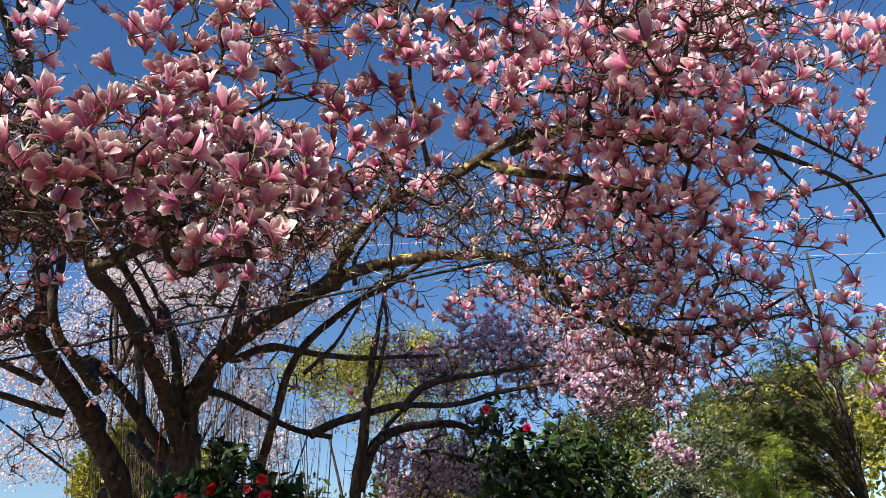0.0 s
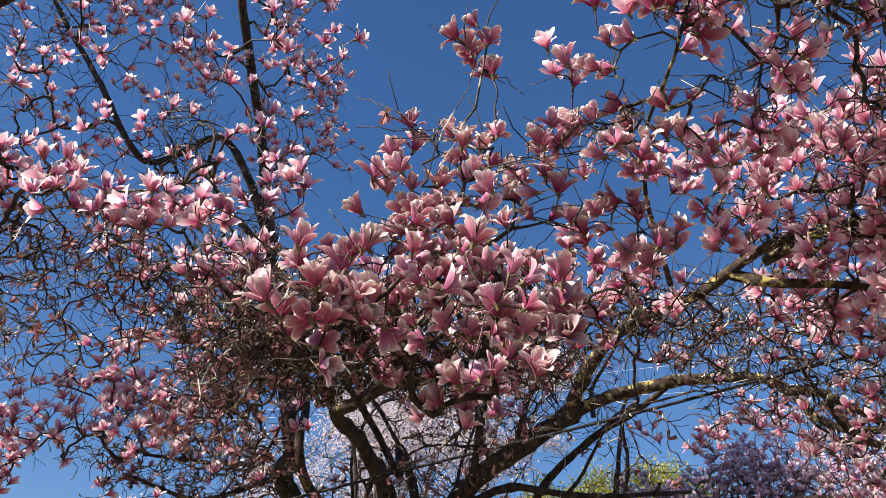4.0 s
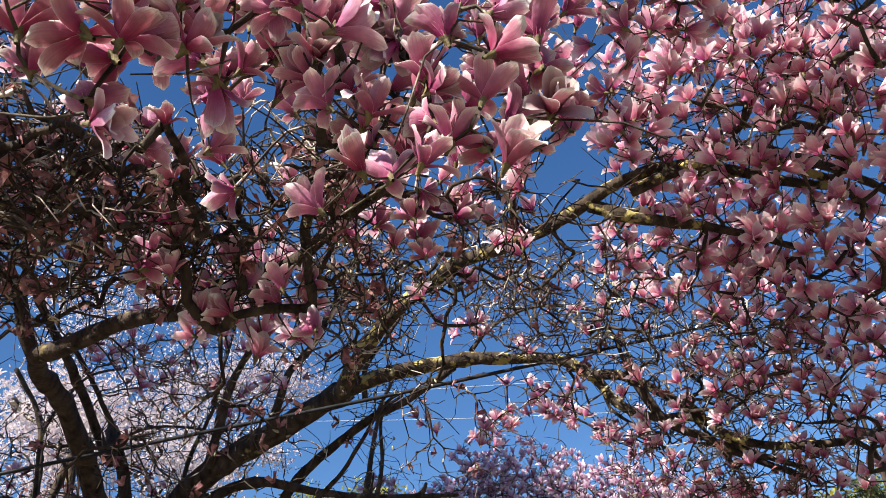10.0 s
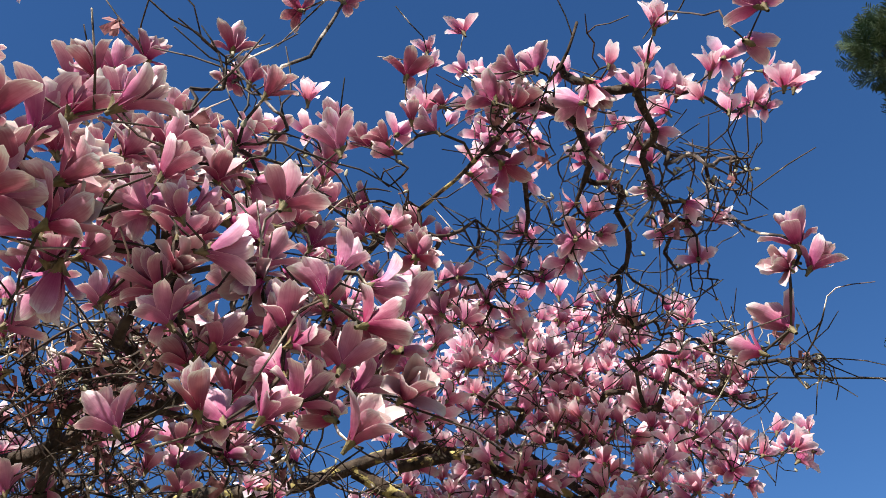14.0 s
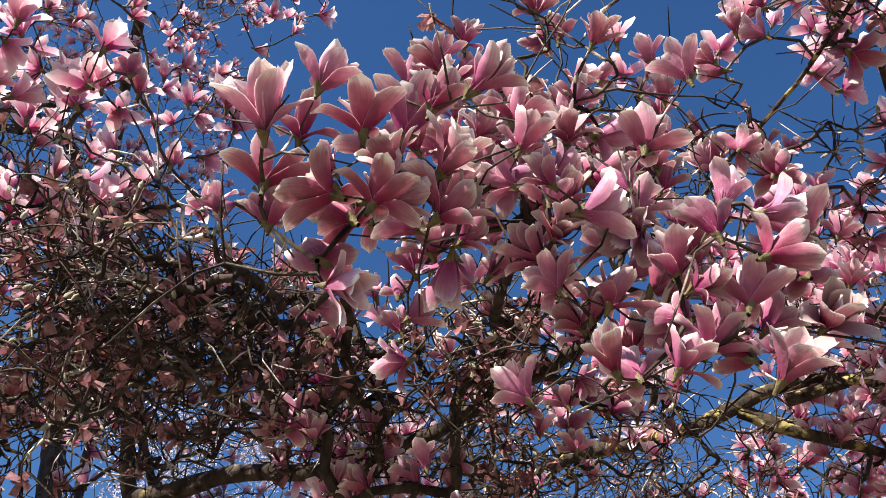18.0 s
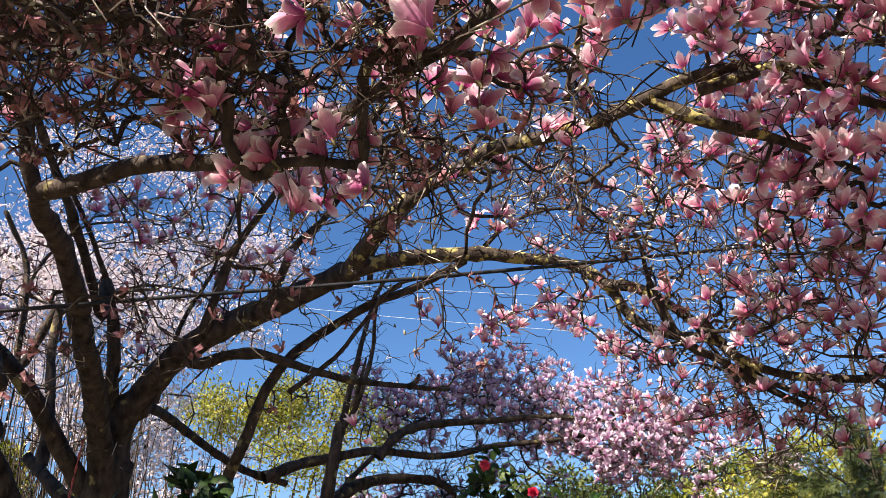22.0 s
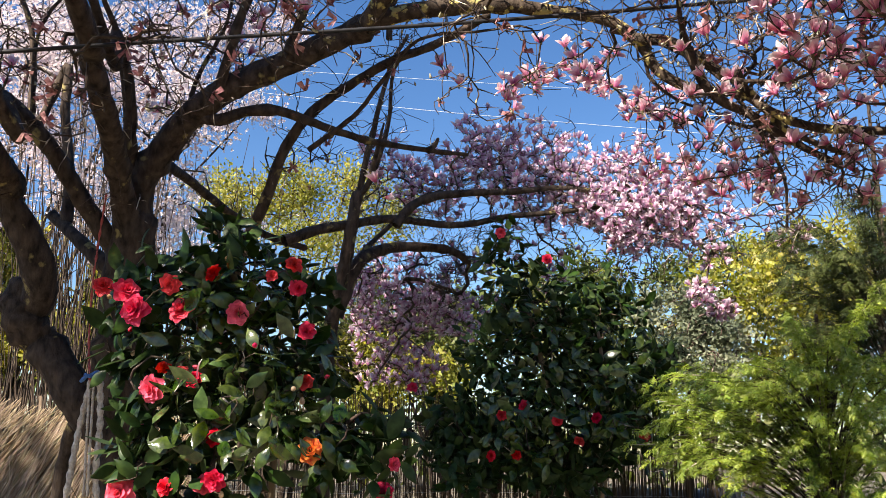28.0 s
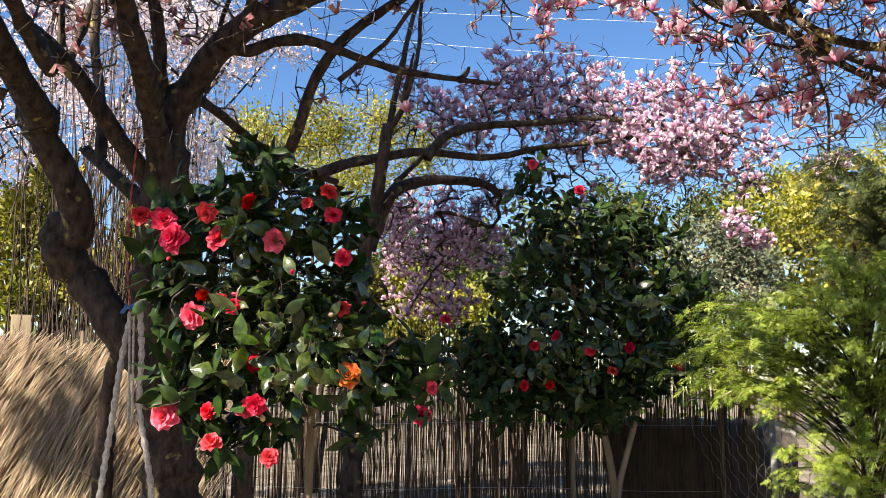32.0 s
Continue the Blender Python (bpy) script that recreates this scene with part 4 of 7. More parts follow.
clump('A', 0.41, 1.01, 3.12, 0.10, 4)
clump('A', 2.35, 2.33, 3.76, 0.16, 6)
clump('A', -0.73, 1.09, 3.60, 0.11, 3)
clump('A', 2.55, 2.77, 3.40, 0.15, 4)
clump('A', 2.75, 2.99, 3.25, 0.12, 3)
clump('A', -2.83, 2.64, 3.40, 0.23, 9)
clump('A', -2.35, 2.46, 3.44, 0.22, 8)
clump('A', -1.88, 2.31, 3.42, 0.18, 6)
clump('A', -3.06, 2.97, 3.25, 0.21, 7)
clump('A', -2.31, 2.71, 3.29, 0.19, 6)
clump('A', -1.35, 1.91, 3.35, 0.16, 6)
clump('A', -1.78, 1.69, 3.50, 0.19, 8)
clump('A', -2.40, 2.06, 3.59, 0.18, 6)
clump('A', -1.22, 1.36, 3.32, 0.14, 6)
clump('A', -0.89, 1.18, 3.29, 0.11, 5)
clump('A', -1.66, 1.39, 3.55, 0.15, 5)
clump('A', -1.94, 1.40, 3.90, 0.16, 6)
clump('A', -1.55, 2.47, 5.80, 0.23, 8)
clump('A', -2.27, 2.21, 5.88, 0.23, 7)
clump('A', -2.77, 2.12, 5.79, 0.23, 6)
clump('A', -1.96, 2.49, 5.58, 0.19, 6)
clump('A', -1.52, 2.91, 5.35, 0.16, 5)
clump('A', -2.81, 2.11, 5.29, 0.22, 5)
clump('A', -0.04, 0.80, 3.32, 0.08, 4)
clump('A', 0.25, 0.82, 3.31, 0.08, 5)
clump('A', 0.41, 0.86, 3.27, 0.08, 4)
clump('A', 0.84, 1.78, 3.74, 0.09, 3)
clump('A', 1.09, 1.95, 3.73, 0.10, 1)
clump('A', 1.17, 1.75, 3.82, 0.12, 4)
clump('A', 1.61, 1.78, 3.83, 0.17, 9)
clump('A', 1.47, 1.90, 3.62, 0.15, 4)
clump('A', 1.69, 1.89, 3.66, 0.15, 8)
clump('A', -0.58, 1.77, 3.13, 0.11, 5)
clump('A', -0.29, 2.00, 3.03, 0.12, 5)
clump('A', -0.32, 1.24, 3.06, 0.08, 3)
clump('A', -1.25, 3.97, 3.81, 0.18, 4)
clump('A', -0.92, 4.02, 3.64, 0.15, 4)
clump('A', -0.88, 4.08, 3.44, 0.12, 3)
clump('A', -1.43, 3.71, 3.82, 0.14, 4)
clump('A', -1.13, 3.80, 3.95, 0.17, 4)
clump('A', -1.31, 4.27, 3.25, 0.05, 2)
clump('A', -0.75, 3.68, 3.88, 0.14, 4)
clump('A', -0.51, 3.57, 3.81, 0.11, 3)
clump('A', -0.34, 3.55, 3.87, 0.11, 3)
clump('A', -0.58, 3.78, 3.56, 0.07, 2)
clump('A', -1.99, 3.89, 3.25, 0.07, 2)
clump('A', 0.47, 3.86, 3.25, 0.08, 4)
clump('A', 0.62, 3.85, 3.27, 0.08, 3)
clump('A', 0.79, 3.83, 3.32, 0.10, 3)
clump('A', 0.90, 3.85, 3.27, 0.08, 2)
clump('A', 1.07, 3.76, 3.12, 0.08, 4)
clump('A', 1.52, 3.72, 2.82, 0.11, 1)
clump('A', 1.63, 3.62, 2.71, 0.10, 4)
clump('A', 1.76, 3.52, 2.60, 0.10, 1)
clump('A', 1.43, 3.86, 2.78, 0.14, 4)
clump('T', -1.50, 3.60, 3.75, 0.25, 14)
clump('T', -1.21, 3.88, 3.69, 0.29, 18)
clump('T', -0.86, 3.93, 3.50, 0.23, 14)
clump('T', -1.29, 3.98, 3.36, 0.23, 12)
clump('T', -1.85, 3.83, 3.44, 0.23, 12)
clump('T', -0.40, 3.58, 3.76, 0.22, 12)
clump('T', -0.01, 3.59, 3.71, 0.22, 12)
clump('T', -0.13, 3.94, 3.42, 0.20, 10)
clump('T', -0.61, 4.45, 3.06, 0.25, 10)
clump('T', 0.68, 3.46, 3.71, 0.24, 14)
clump('T', 1.05, 3.39, 3.49, 0.26, 18)
clump('T', 1.40, 3.33, 3.24, 0.27, 12)
clump('T', 1.36, 3.65, 3.05, 0.24, 10)
clump('T', 1.60, 3.32, 2.84, 0.27, 12)
clump('T', 1.74, 3.26, 2.60, 0.23, 10)
clump('T', 1.61, 3.53, 2.58, 0.20, 14)
clump('B', 0.66, 6.21, 3.67, 0.22, 12)
clump('B', 1.00, 6.09, 3.63, 0.22, 10)
clump('B', 1.41, 5.99, 3.52, 0.21, 9)
clump('B', 1.27, 5.81, 3.24, 0.18, 14)
clump('B', 1.45, 5.73, 3.06, 0.20, 20)
clump('B', 1.77, 5.72, 3.10, 0.20, 22)
clump('B', 1.97, 5.80, 3.25, 0.18, 14)
clump('B', 1.68, 5.78, 3.32, 0.20, 14)
clump('B', 2.21, 5.70, 3.14, 0.16, 7)
clump('B', 1.98, 5.63, 2.52, 0.11, 6)
clump('B', 2.13, 5.65, 2.45, 0.10, 5)
clump('U', -0.21, 6.67, 2.62, 0.31, 16)
clump('U', 0.15, 6.63, 2.76, 0.31, 16)
clump('U', 0.46, 6.54, 3.02, 0.27, 14)
clump('U', 1.09, 6.17, 3.34, 0.39, 18)
clump('U', 1.65, 5.91, 2.89, 0.29, 14)
clump('U', 2.09, 5.66, 2.84, 0.23, 12)
clump('T', -1.88, 3.09, 3.05, 0.30, 16)
clump('T', -1.43, 3.20, 2.91, 0.30, 16)
clump('T', -0.88, 2.97, 2.93, 0.28, 14)
clump('T', -2.01, 3.52, 2.61, 0.31, 14)
clump('T', -0.41, 2.75, 2.95, 0.27, 14)
clump('T', 0.29, 3.08, 3.00, 0.28, 14)
clump('T', 0.08, 2.19, 3.13, 0.24, 14)
clump('T', 0.79, 3.05, 3.21, 0.28, 14)
clump('T', 1.23, 3.74, 2.97, 0.28, 10)
clump('T', 1.74, 3.30, 3.20, 0.29, 16)
clump('T', 2.41, 3.56, 3.09, 0.30, 16)
clump('A', -1.51, 1.59, 4.13, 0.16, 6)
clump('A', -1.21, 1.61, 3.92, 0.15, 6)
clump('A', -1.31, 1.80, 3.70, 0.17, 6)
clump('A', -0.88, 1.66, 3.51, 0.16, 6)
clump('A', -0.58, 1.61, 3.39, 0.13, 5)
clump('A', -1.00, 1.91, 3.39, 0.16, 5)
clump('A', -0.41, 1.72, 3.27, 0.13, 5)
clump('A', -1.46, 2.32, 3.47, 0.19, 5)
clump('A', -0.23, 1.55, 3.29, 0.09, 3)
clump('T', -1.20, 1.65, 3.69, 0.22, 40)
clump('T', -0.78, 1.51, 3.30, 0.22, 60)
clump('T', -1.24, 1.91, 3.38, 0.24, 50)
clump('T', -0.54, 1.60, 3.21, 0.19, 50)
clump('T', -1.00, 2.03, 3.25, 0.24, 45)
clump('T', -0.28, 1.60, 3.04, 0.18, 40)
clump('T', -0.05, 1.38, 3.11, 0.16, 35)
clump('T', -0.48, 1.86, 3.10, 0.18, 30)
clump('T', 0.11, 2.13, 3.20, 0.20, 30)
clump('T', -1.23, 1.50, 3.23, 0.29, 50)
clump('T', -0.79, 1.39, 3.04, 0.25, 50)
clump('T', -0.42, 1.32, 3.02, 0.22, 40)
clump('T', -2.60, 3.30, 3.42, 0.42, 40)
clump('T', 0.73, 2.18, 3.12, 0.27, 20)
clump('T', 1.08, 2.41, 3.07, 0.30, 18)
clump('T', 1.46, 2.47, 3.10, 0.27, 12)
clump('T', 1.68, 2.58, 2.95, 0.27, 12)
clump('T', 0.08, 1.79, 2.84, 0.19, 20)
clump('T', -2.83, 2.64, 3.40, 0.30, 26)
clump('T', -2.12, 2.41, 3.39, 0.28, 26)
clump('T', -1.35, 1.91, 3.35, 0.24, 26)
clump('T', -1.77, 1.66, 3.54, 0.24, 24)
clump('T', -2.33, 1.86, 3.95, 0.24, 20)
clump('T', -2.78, 3.13, 3.12, 0.31, 20)
clump('T', -2.03, 2.87, 3.18, 0.26, 18)
clump('T', -1.69, 2.63, 5.47, 0.31, 14)
clump('T', -2.53, 2.38, 5.49, 0.34, 16)
clump('T', -2.56, 1.26, 3.78, 0.27, 26)
clump('T', -2.86, 1.83, 3.68, 0.33, 26)
clump('T', -2.80, 1.20, 4.64, 0.30, 22)
clump('T', -1.97, 1.21, 3.75, 0.25, 26)
clump('T', -2.04, 1.98, 4.95, 0.33, 22)
clump('T', -2.76, 1.34, 5.41, 0.37, 20)
clump('T', -1.98, 1.53, 4.22, 0.28, 20)
clump('T', -1.55, 2.13, 6.00, 0.24, 12)
clump('T', -1.53, 1.30, 3.44, 0.24, 26)
clump('T', -0.95, 1.07, 3.21, 0.21, 26)
clump('T', -1.57, 2.12, 3.17, 0.27, 26)
clump('T', -2.90, 2.65, 3.17, 0.32, 16)
clump('T', 1.19, 2.27, 3.32, 0.22, 8)
clump('T', 0.78, 2.47, 3.24, 0.24, 10)
clump('T', 1.14, 1.82, 3.48, 0.19, 6)
clump('T', 0.62, 1.09, 3.50, 0.17, 14)
clump('T', 0.22, 0.67, 3.14, 0.16, 12)
clump('T', 1.26, 0.89, 3.66, 0.20, 22)
clump('T', 1.43, 0.77, 3.51, 0.17, 22)
clump('T', 1.05, 1.27, 3.61, 0.19, 20)
clump('T', 1.56, 1.16, 3.47, 0.19, 22)
clump('T', 1.83, 1.18, 3.32, 0.14, 16)
clump('T', 1.46, 1.77, 3.51, 0.24, 26)
clump('T', 1.06, 1.83, 3.47, 0.17, 18)
clump('T', 0.14, 1.22, 3.03, 0.15, 26)
clump('T', 0.05, 1.48, 3.01, 0.12, 18)
clump('T', 0.49, 1.74, 3.11, 0.17, 20)
clump('T', 1.44, 0.59, 3.41, 0.04, 5)
clump('T', 1.94, 1.03, 3.23, 0.07, 8)
clump('T', 0.93, 0.76, 3.67, 0.12, 10)
clump('T', 1.16, 3.01, 3.46, 0.29, 24)
clump('T', 1.53, 3.13, 3.18, 0.29, 20)
clump('T', 1.78, 3.28, 2.77, 0.27, 20)
clump('T', 0.68, 2.98, 3.57, 0.27, 30)
clump('T', 0.40, 2.58, 3.57, 0.24, 30)
clump('T', -0.03, 2.38, 3.42, 0.22, 30)
clump('T', 1.64, 3.88, 2.97, 0.25, 25)
clump('U', 0.76, 6.40, 3.48, 0.40, 25)
clump('U', 0.32, 6.70, 3.08, 0.41, 25)
clump('U', -0.14, 6.42, 3.47, 0.40, 20)
clump('U', 1.18, 6.31, 3.01, 0.39, 25)
clump('U', 1.73, 5.92, 2.94, 0.33, 20)
clump('A', -1.39, 0.80, 4.78, 0.28, 4)
clump('A', -1.25, 1.05, 4.71, 0.28, 4)
clump('A', -0.85, 1.15, 4.88, 0.28, 4)
clump('A', -1.19, 1.30, 4.54, 0.28, 4)
clump('A', -1.54, 1.07, 4.45, 0.28, 4)
clump('A', -0.89, 1.43, 4.62, 0.28, 4)
clump('A', -1.16, 1.51, 4.34, 0.28, 4)
clump('A', -1.63, 0.79, 4.60, 0.28, 4)
clump('A', -1.84, 0.92, 4.29, 0.28, 4)
clump('A', -1.40, 1.41, 4.24, 0.28, 4)
clump('A', -1.69, 1.19, 4.18, 0.28, 4)
clump('A', -0.71, 1.25, 4.88, 0.28, 4)
clump('T', -2.05, 0.87, 3.47, 0.30, 16)
clump('T', -1.91, 1.09, 3.43, 0.30, 16)
clump('T', -1.77, 1.29, 3.37, 0.30, 16)
clump('T', -2.01, 1.11, 3.22, 0.30, 16)
clump('T', -2.04, 0.73, 3.66, 0.30, 16)
clump('T', -1.83, 1.01, 3.64, 0.30, 16)
clump('T', -2.12, 1.07, 3.06, 0.30, 16)
clump('T', -1.45, 1.35, 3.70, 0.30, 16)
clump('T', -1.66, 1.22, 3.62, 0.30, 16)
clump('A', 1.18, 1.87, 3.81, 0.20, 7)
clump('A', 1.43, 1.73, 3.81, 0.20, 7)
clump('A', 1.68, 1.64, 3.73, 0.20, 7)
clump('A', 1.43, 1.90, 3.62, 0.20, 7)
clump('A', 1.71, 1.77, 3.57, 0.20, 7)
clump('A', 1.94, 1.59, 3.56, 0.20, 7)
clump('A', 1.20, 1.99, 3.66, 0.20, 7)
clump('A', 1.37, 2.08, 3.43, 0.20, 7)
clump('A', 1.64, 1.93, 3.42, 0.20, 7)
clump('A', 1.90, 1.78, 3.37, 0.20, 7)
clump('A', 1.56, 1.75, 3.71, 0.20, 7)
clump('A', 2.10, 1.61, 3.36, 0.20, 7)
clump('A', 0.93, 4.01, 3.31, 0.08, 2)
clump('A', 1.11, 4.02, 3.20, 0.08, 2)
clump('A', 0.53, 4.08, 3.33, 0.08, 2)
clump('A', 1.33, 3.98, 3.13, 0.08, 2)
clump('A', 1.53, 4.02, 2.82, 0.08, 2)
clump('A', 1.73, 3.96, 2.77, 0.08, 2)
clump('A', 1.45, 4.00, 2.99, 0.08, 2)
clump('A', 1.24, 4.10, 2.90, 0.08, 2)
clump('A', 0.19, 4.08, 3.38, 0.08, 2)
clump('A', 0.79, 3.99, 3.42, 0.08, 2)
clump('A', 0.60, 4.06, 3.35, 0.08, 2)
clump('A', 0.96, 3.94, 3.46, 0.08, 2)
clump('B', -0.36, 6.31, 2.52, 0.20, 10)
clump('B', -0.10, 6.35, 2.35, 0.20, 10)
clump('B', 0.15, 6.31, 2.56, 0.20, 10)
clump('B', -0.27, 6.37, 2.14, 0.20, 10)
clump('B', 0.07, 6.38, 2.06, 0.20, 10)
clump('B', -0.02, 6.30, 2.65, 0.20, 10)
clump('B', 0.32, 6.32, 2.48, 0.20, 10)
clump('B', -0.40, 6.27, 2.73, 0.20, 10)
clump('T', 1.46, 2.11, 3.83, 0.30, 9)
clump('T', 1.80, 2.05, 3.84, 0.30, 9)
clump('T', 2.13, 2.03, 3.74, 0.30, 9)
clump('T', 2.40, 2.03, 3.59, 0.30, 9)
clump('T', 1.32, 2.29, 3.55, 0.30, 9)
clump('T', 1.68, 2.34, 3.38, 0.30, 9)
clump('T', 2.04, 2.25, 3.41, 0.30, 9)
clump('T', 2.29, 2.25, 3.26, 0.30, 9)
clump('T', 1.47, 2.49, 3.11, 0.30, 9)
clump('T', 1.83, 2.45, 3.06, 0.30, 9)
clump('T', 2.12, 2.42, 2.98, 0.30, 9)
clump('T', 1.54, 2.58, 2.81, 0.30, 9)
clump('T', 1.89, 2.57, 2.69, 0.30, 9)
clump('T', 2.19, 2.49, 2.70, 0.30, 9)
clump('T', 2.32, 2.51, 2.47, 0.30, 9)
clump('T', 1.97, 2.61, 2.48, 0.30, 9)
clump('A', 1.47, 2.28, 3.94, 0.26, 4)
clump('A', 2.18, 2.19, 3.85, 0.26, 4)
clump('A', 1.33, 2.47, 3.64, 0.26, 4)
clump('A', 2.08, 2.42, 3.50, 0.26, 4)
clump('A', 1.48, 2.67, 3.18, 0.26, 4)
clump('A', 2.17, 2.60, 3.05, 0.26, 4)
clump('A', 1.93, 2.76, 2.75, 0.26, 4)
clump('A', 2.38, 2.70, 2.52, 0.26, 4)
clump('A', 2.48, 2.60, 2.76, 0.26, 4)
clump('A', 2.53, 2.66, 2.44, 0.26, 4)
clump('T', -1.78, 2.13, 3.13, 0.30, 13)
clump('T', -1.70, 2.25, 2.99, 0.30, 13)
clump('T', -1.83, 2.21, 2.85, 0.30, 13)
clump('T', -1.56, 2.27, 3.18, 0.30, 13)
clump('T', -1.82, 2.04, 3.23, 0.30, 13)
clump('T', -1.64, 2.35, 2.87, 0.30, 13)
clump('A', -1.90, 2.27, 3.21, 0.28, 3)
clump('A', -1.82, 2.40, 3.06, 0.28, 3)
clump('A', -1.95, 2.36, 2.91, 0.28, 3)
clump('A', -1.94, 2.18, 3.31, 0.28, 3)
clump('T', -0.87, 0.91, 2.92, 0.17, 14)
clump('T', -0.78, 0.99, 2.89, 0.17, 14)
clump('T', -0.68, 1.06, 2.89, 0.17, 14)
clump('T', -0.82, 1.04, 2.81, 0.17, 14)
clump('T', -0.57, 1.12, 2.88, 0.17, 14)
clump('T', -0.73, 0.93, 3.00, 0.17, 14)
clump('T', -0.85, 1.09, 2.71, 0.17, 14)
clump('T', -0.63, 1.01, 2.98, 0.17, 14)
clump('T', -0.49, 1.11, 2.93, 0.17, 14)
clump('T', -0.45, 1.18, 2.85, 0.17, 14)
clump('T', -1.24, 1.45, 3.20, 0.25, 18)
clump('T', -1.10, 1.62, 3.10, 0.25, 18)
clump('T', -0.93, 1.66, 3.18, 0.25, 18)
clump('T', -0.78, 1.74, 3.16, 0.25, 18)
clump('B', -0.08, 5.90, 3.41, 0.20, 7)
clump('B', 0.29, 5.86, 3.51, 0.20, 7)
clump('B', 0.73, 5.86, 3.41, 0.20, 7)
clump('B', 1.09, 5.75, 3.55, 0.20, 7)
clump('B', 1.47, 5.71, 3.42, 0.20, 7)
clump('B', 0.48, 5.77, 3.72, 0.20, 7)
clump('B', 0.17, 5.96, 3.22, 0.20, 7)
clump('B', -0.20, 5.85, 3.56, 0.20, 7)
clump('B', 0.80, 5.73, 3.75, 0.20, 7)
clump('B', 1.06, 5.87, 3.21, 0.20, 7)
clump('T', -1.08, 3.06, 3.57, 0.28, 9)
clump('T', -0.74, 3.22, 3.47, 0.28, 9)
clump('T', -0.50, 3.17, 3.65, 0.28, 9)
clump('T', -0.20, 3.26, 3.56, 0.28, 9)
clump('T', 0.47, 3.19, 3.68, 0.28, 9)
clump('T', 0.66, 3.23, 3.57, 0.28, 9)
clump('T', 1.03, 3.19, 3.49, 0.28, 9)
clump('T', 1.27, 3.19, 3.35, 0.28, 9)
clump('T', 1.49, 3.19, 3.17, 0.28, 9)
clump('T', 0.78, 3.11, 3.73, 0.28, 9)
clump('T', 1.38, 3.30, 3.00, 0.28, 9)
clump('T', 1.15, 3.31, 3.16, 0.28, 9)
clump('A', -1.08, 3.51, 3.62, 0.20, 2)
clump('A', -0.83, 3.49, 3.80, 0.20, 2)
clump('A', -0.61, 3.69, 3.50, 0.20, 2)
clump('A', -1.28, 3.33, 3.82, 0.20, 2)
clump('A', 0.46, 3.58, 3.82, 0.20, 2)
clump('A', 0.75, 3.68, 3.55, 0.20, 2)
clump('T', 1.44, 3.78, 3.23, 0.28, 9)
clump('T', 1.70, 3.76, 3.05, 0.28, 9)
clump('T', 1.91, 3.61, 3.16, 0.28, 9)
clump('T', 2.04, 3.64, 2.90, 0.28, 9)
clump('T', 1.78, 3.59, 3.32, 0.28, 9)
clump('T', 1.54, 3.66, 3.41, 0.28, 9)
clump('T', 2.01, 3.73, 2.71, 0.28, 9)
clump('T', -0.08, 0.71, 3.50, 0.01, 1)
single_flowers([(0.30, 0.61, 2.44), (0.40, 0.61, 2.46), (0.44, 0.65, 2.54), (0.42, 0.51, 2.63), (0.38, 0.53, 2.67), (0.32, 0.60, 2.60), (0.28, 0.61, 2.70), (0.26, 0.70, 2.68), (0.21, 0.70, 2.60), (0.50, 0.60, 2.60), (0.48, 0.67, 2.61), (0.15, 0.61, 2.68), (0.17, 0.62, 2.76), (0.00, 0.59, 2.62), (-0.03, 0.44, 2.77), (0.03, 0.57, 2.77), (0.08, 0.60, 2.81), (0.13, 0.57, 2.89), (-0.03, 0.66, 2.89), (0.03, 0.62, 2.93), (0.29, 0.63, 2.85), (0.34, 0.62, 2.84), (0.21, 0.68, 3.11), (0.07, 0.66, 3.02), (0.19, 0.99, 3.82), (0.43, 1.12, 3.85), (0.49, 1.11, 3.83), (0.50, 0.60, 2.51)])
single_flowers([(-0.25, 0.54, 2.83), (-0.26, 0.48, 2.65), (-0.15, 0.46, 2.61), (-0.10, 0.46, 2.59), (-0.19, 0.49, 2.60), (-0.12, 0.83, 3.27), (-0.04, 0.73, 2.76), (-0.08, 0.82, 2.80), (-0.64, 1.08, 3.23), (-0.56, 1.07, 3.25), (-0.28, 1.11, 3.03), (-0.13, 0.99, 2.89), (0.20, 0.76, 2.63), (0.13, 0.61, 2.67), (0.16, 0.60, 2.73), (0.29, 0.64, 2.84), (0.11, 0.69, 2.97), (0.20, 0.80, 3.23), (0.03, 0.65, 2.81), (-0.12, 0.52, 2.77), (-0.14, 0.54, 2.64), (0.31, 0.72, 2.75), (0.08, 0.86, 2.96), (0.17, 0.92, 2.89), (-0.02, 0.80, 3.22), (0.05, 0.75, 3.09)])


def thin_out(points, gap):
    """Drops points that crowd an earlier one."""
    kept = np.zeros((0, 3))
    for p in points:
        if not len(kept) or ((kept - p) ** 2).sum(1).min() > gap * gap:
            kept = np.vstack([kept, p])
    return kept


GIRTH = {"trunk": 1.18, "limb_leaning": 0.98, "limb_right": 0.95, "limb_arch": 0.92, "limb_high": 0.9, "limb_diagonal": 0.88, "limb_forward": 0.84}


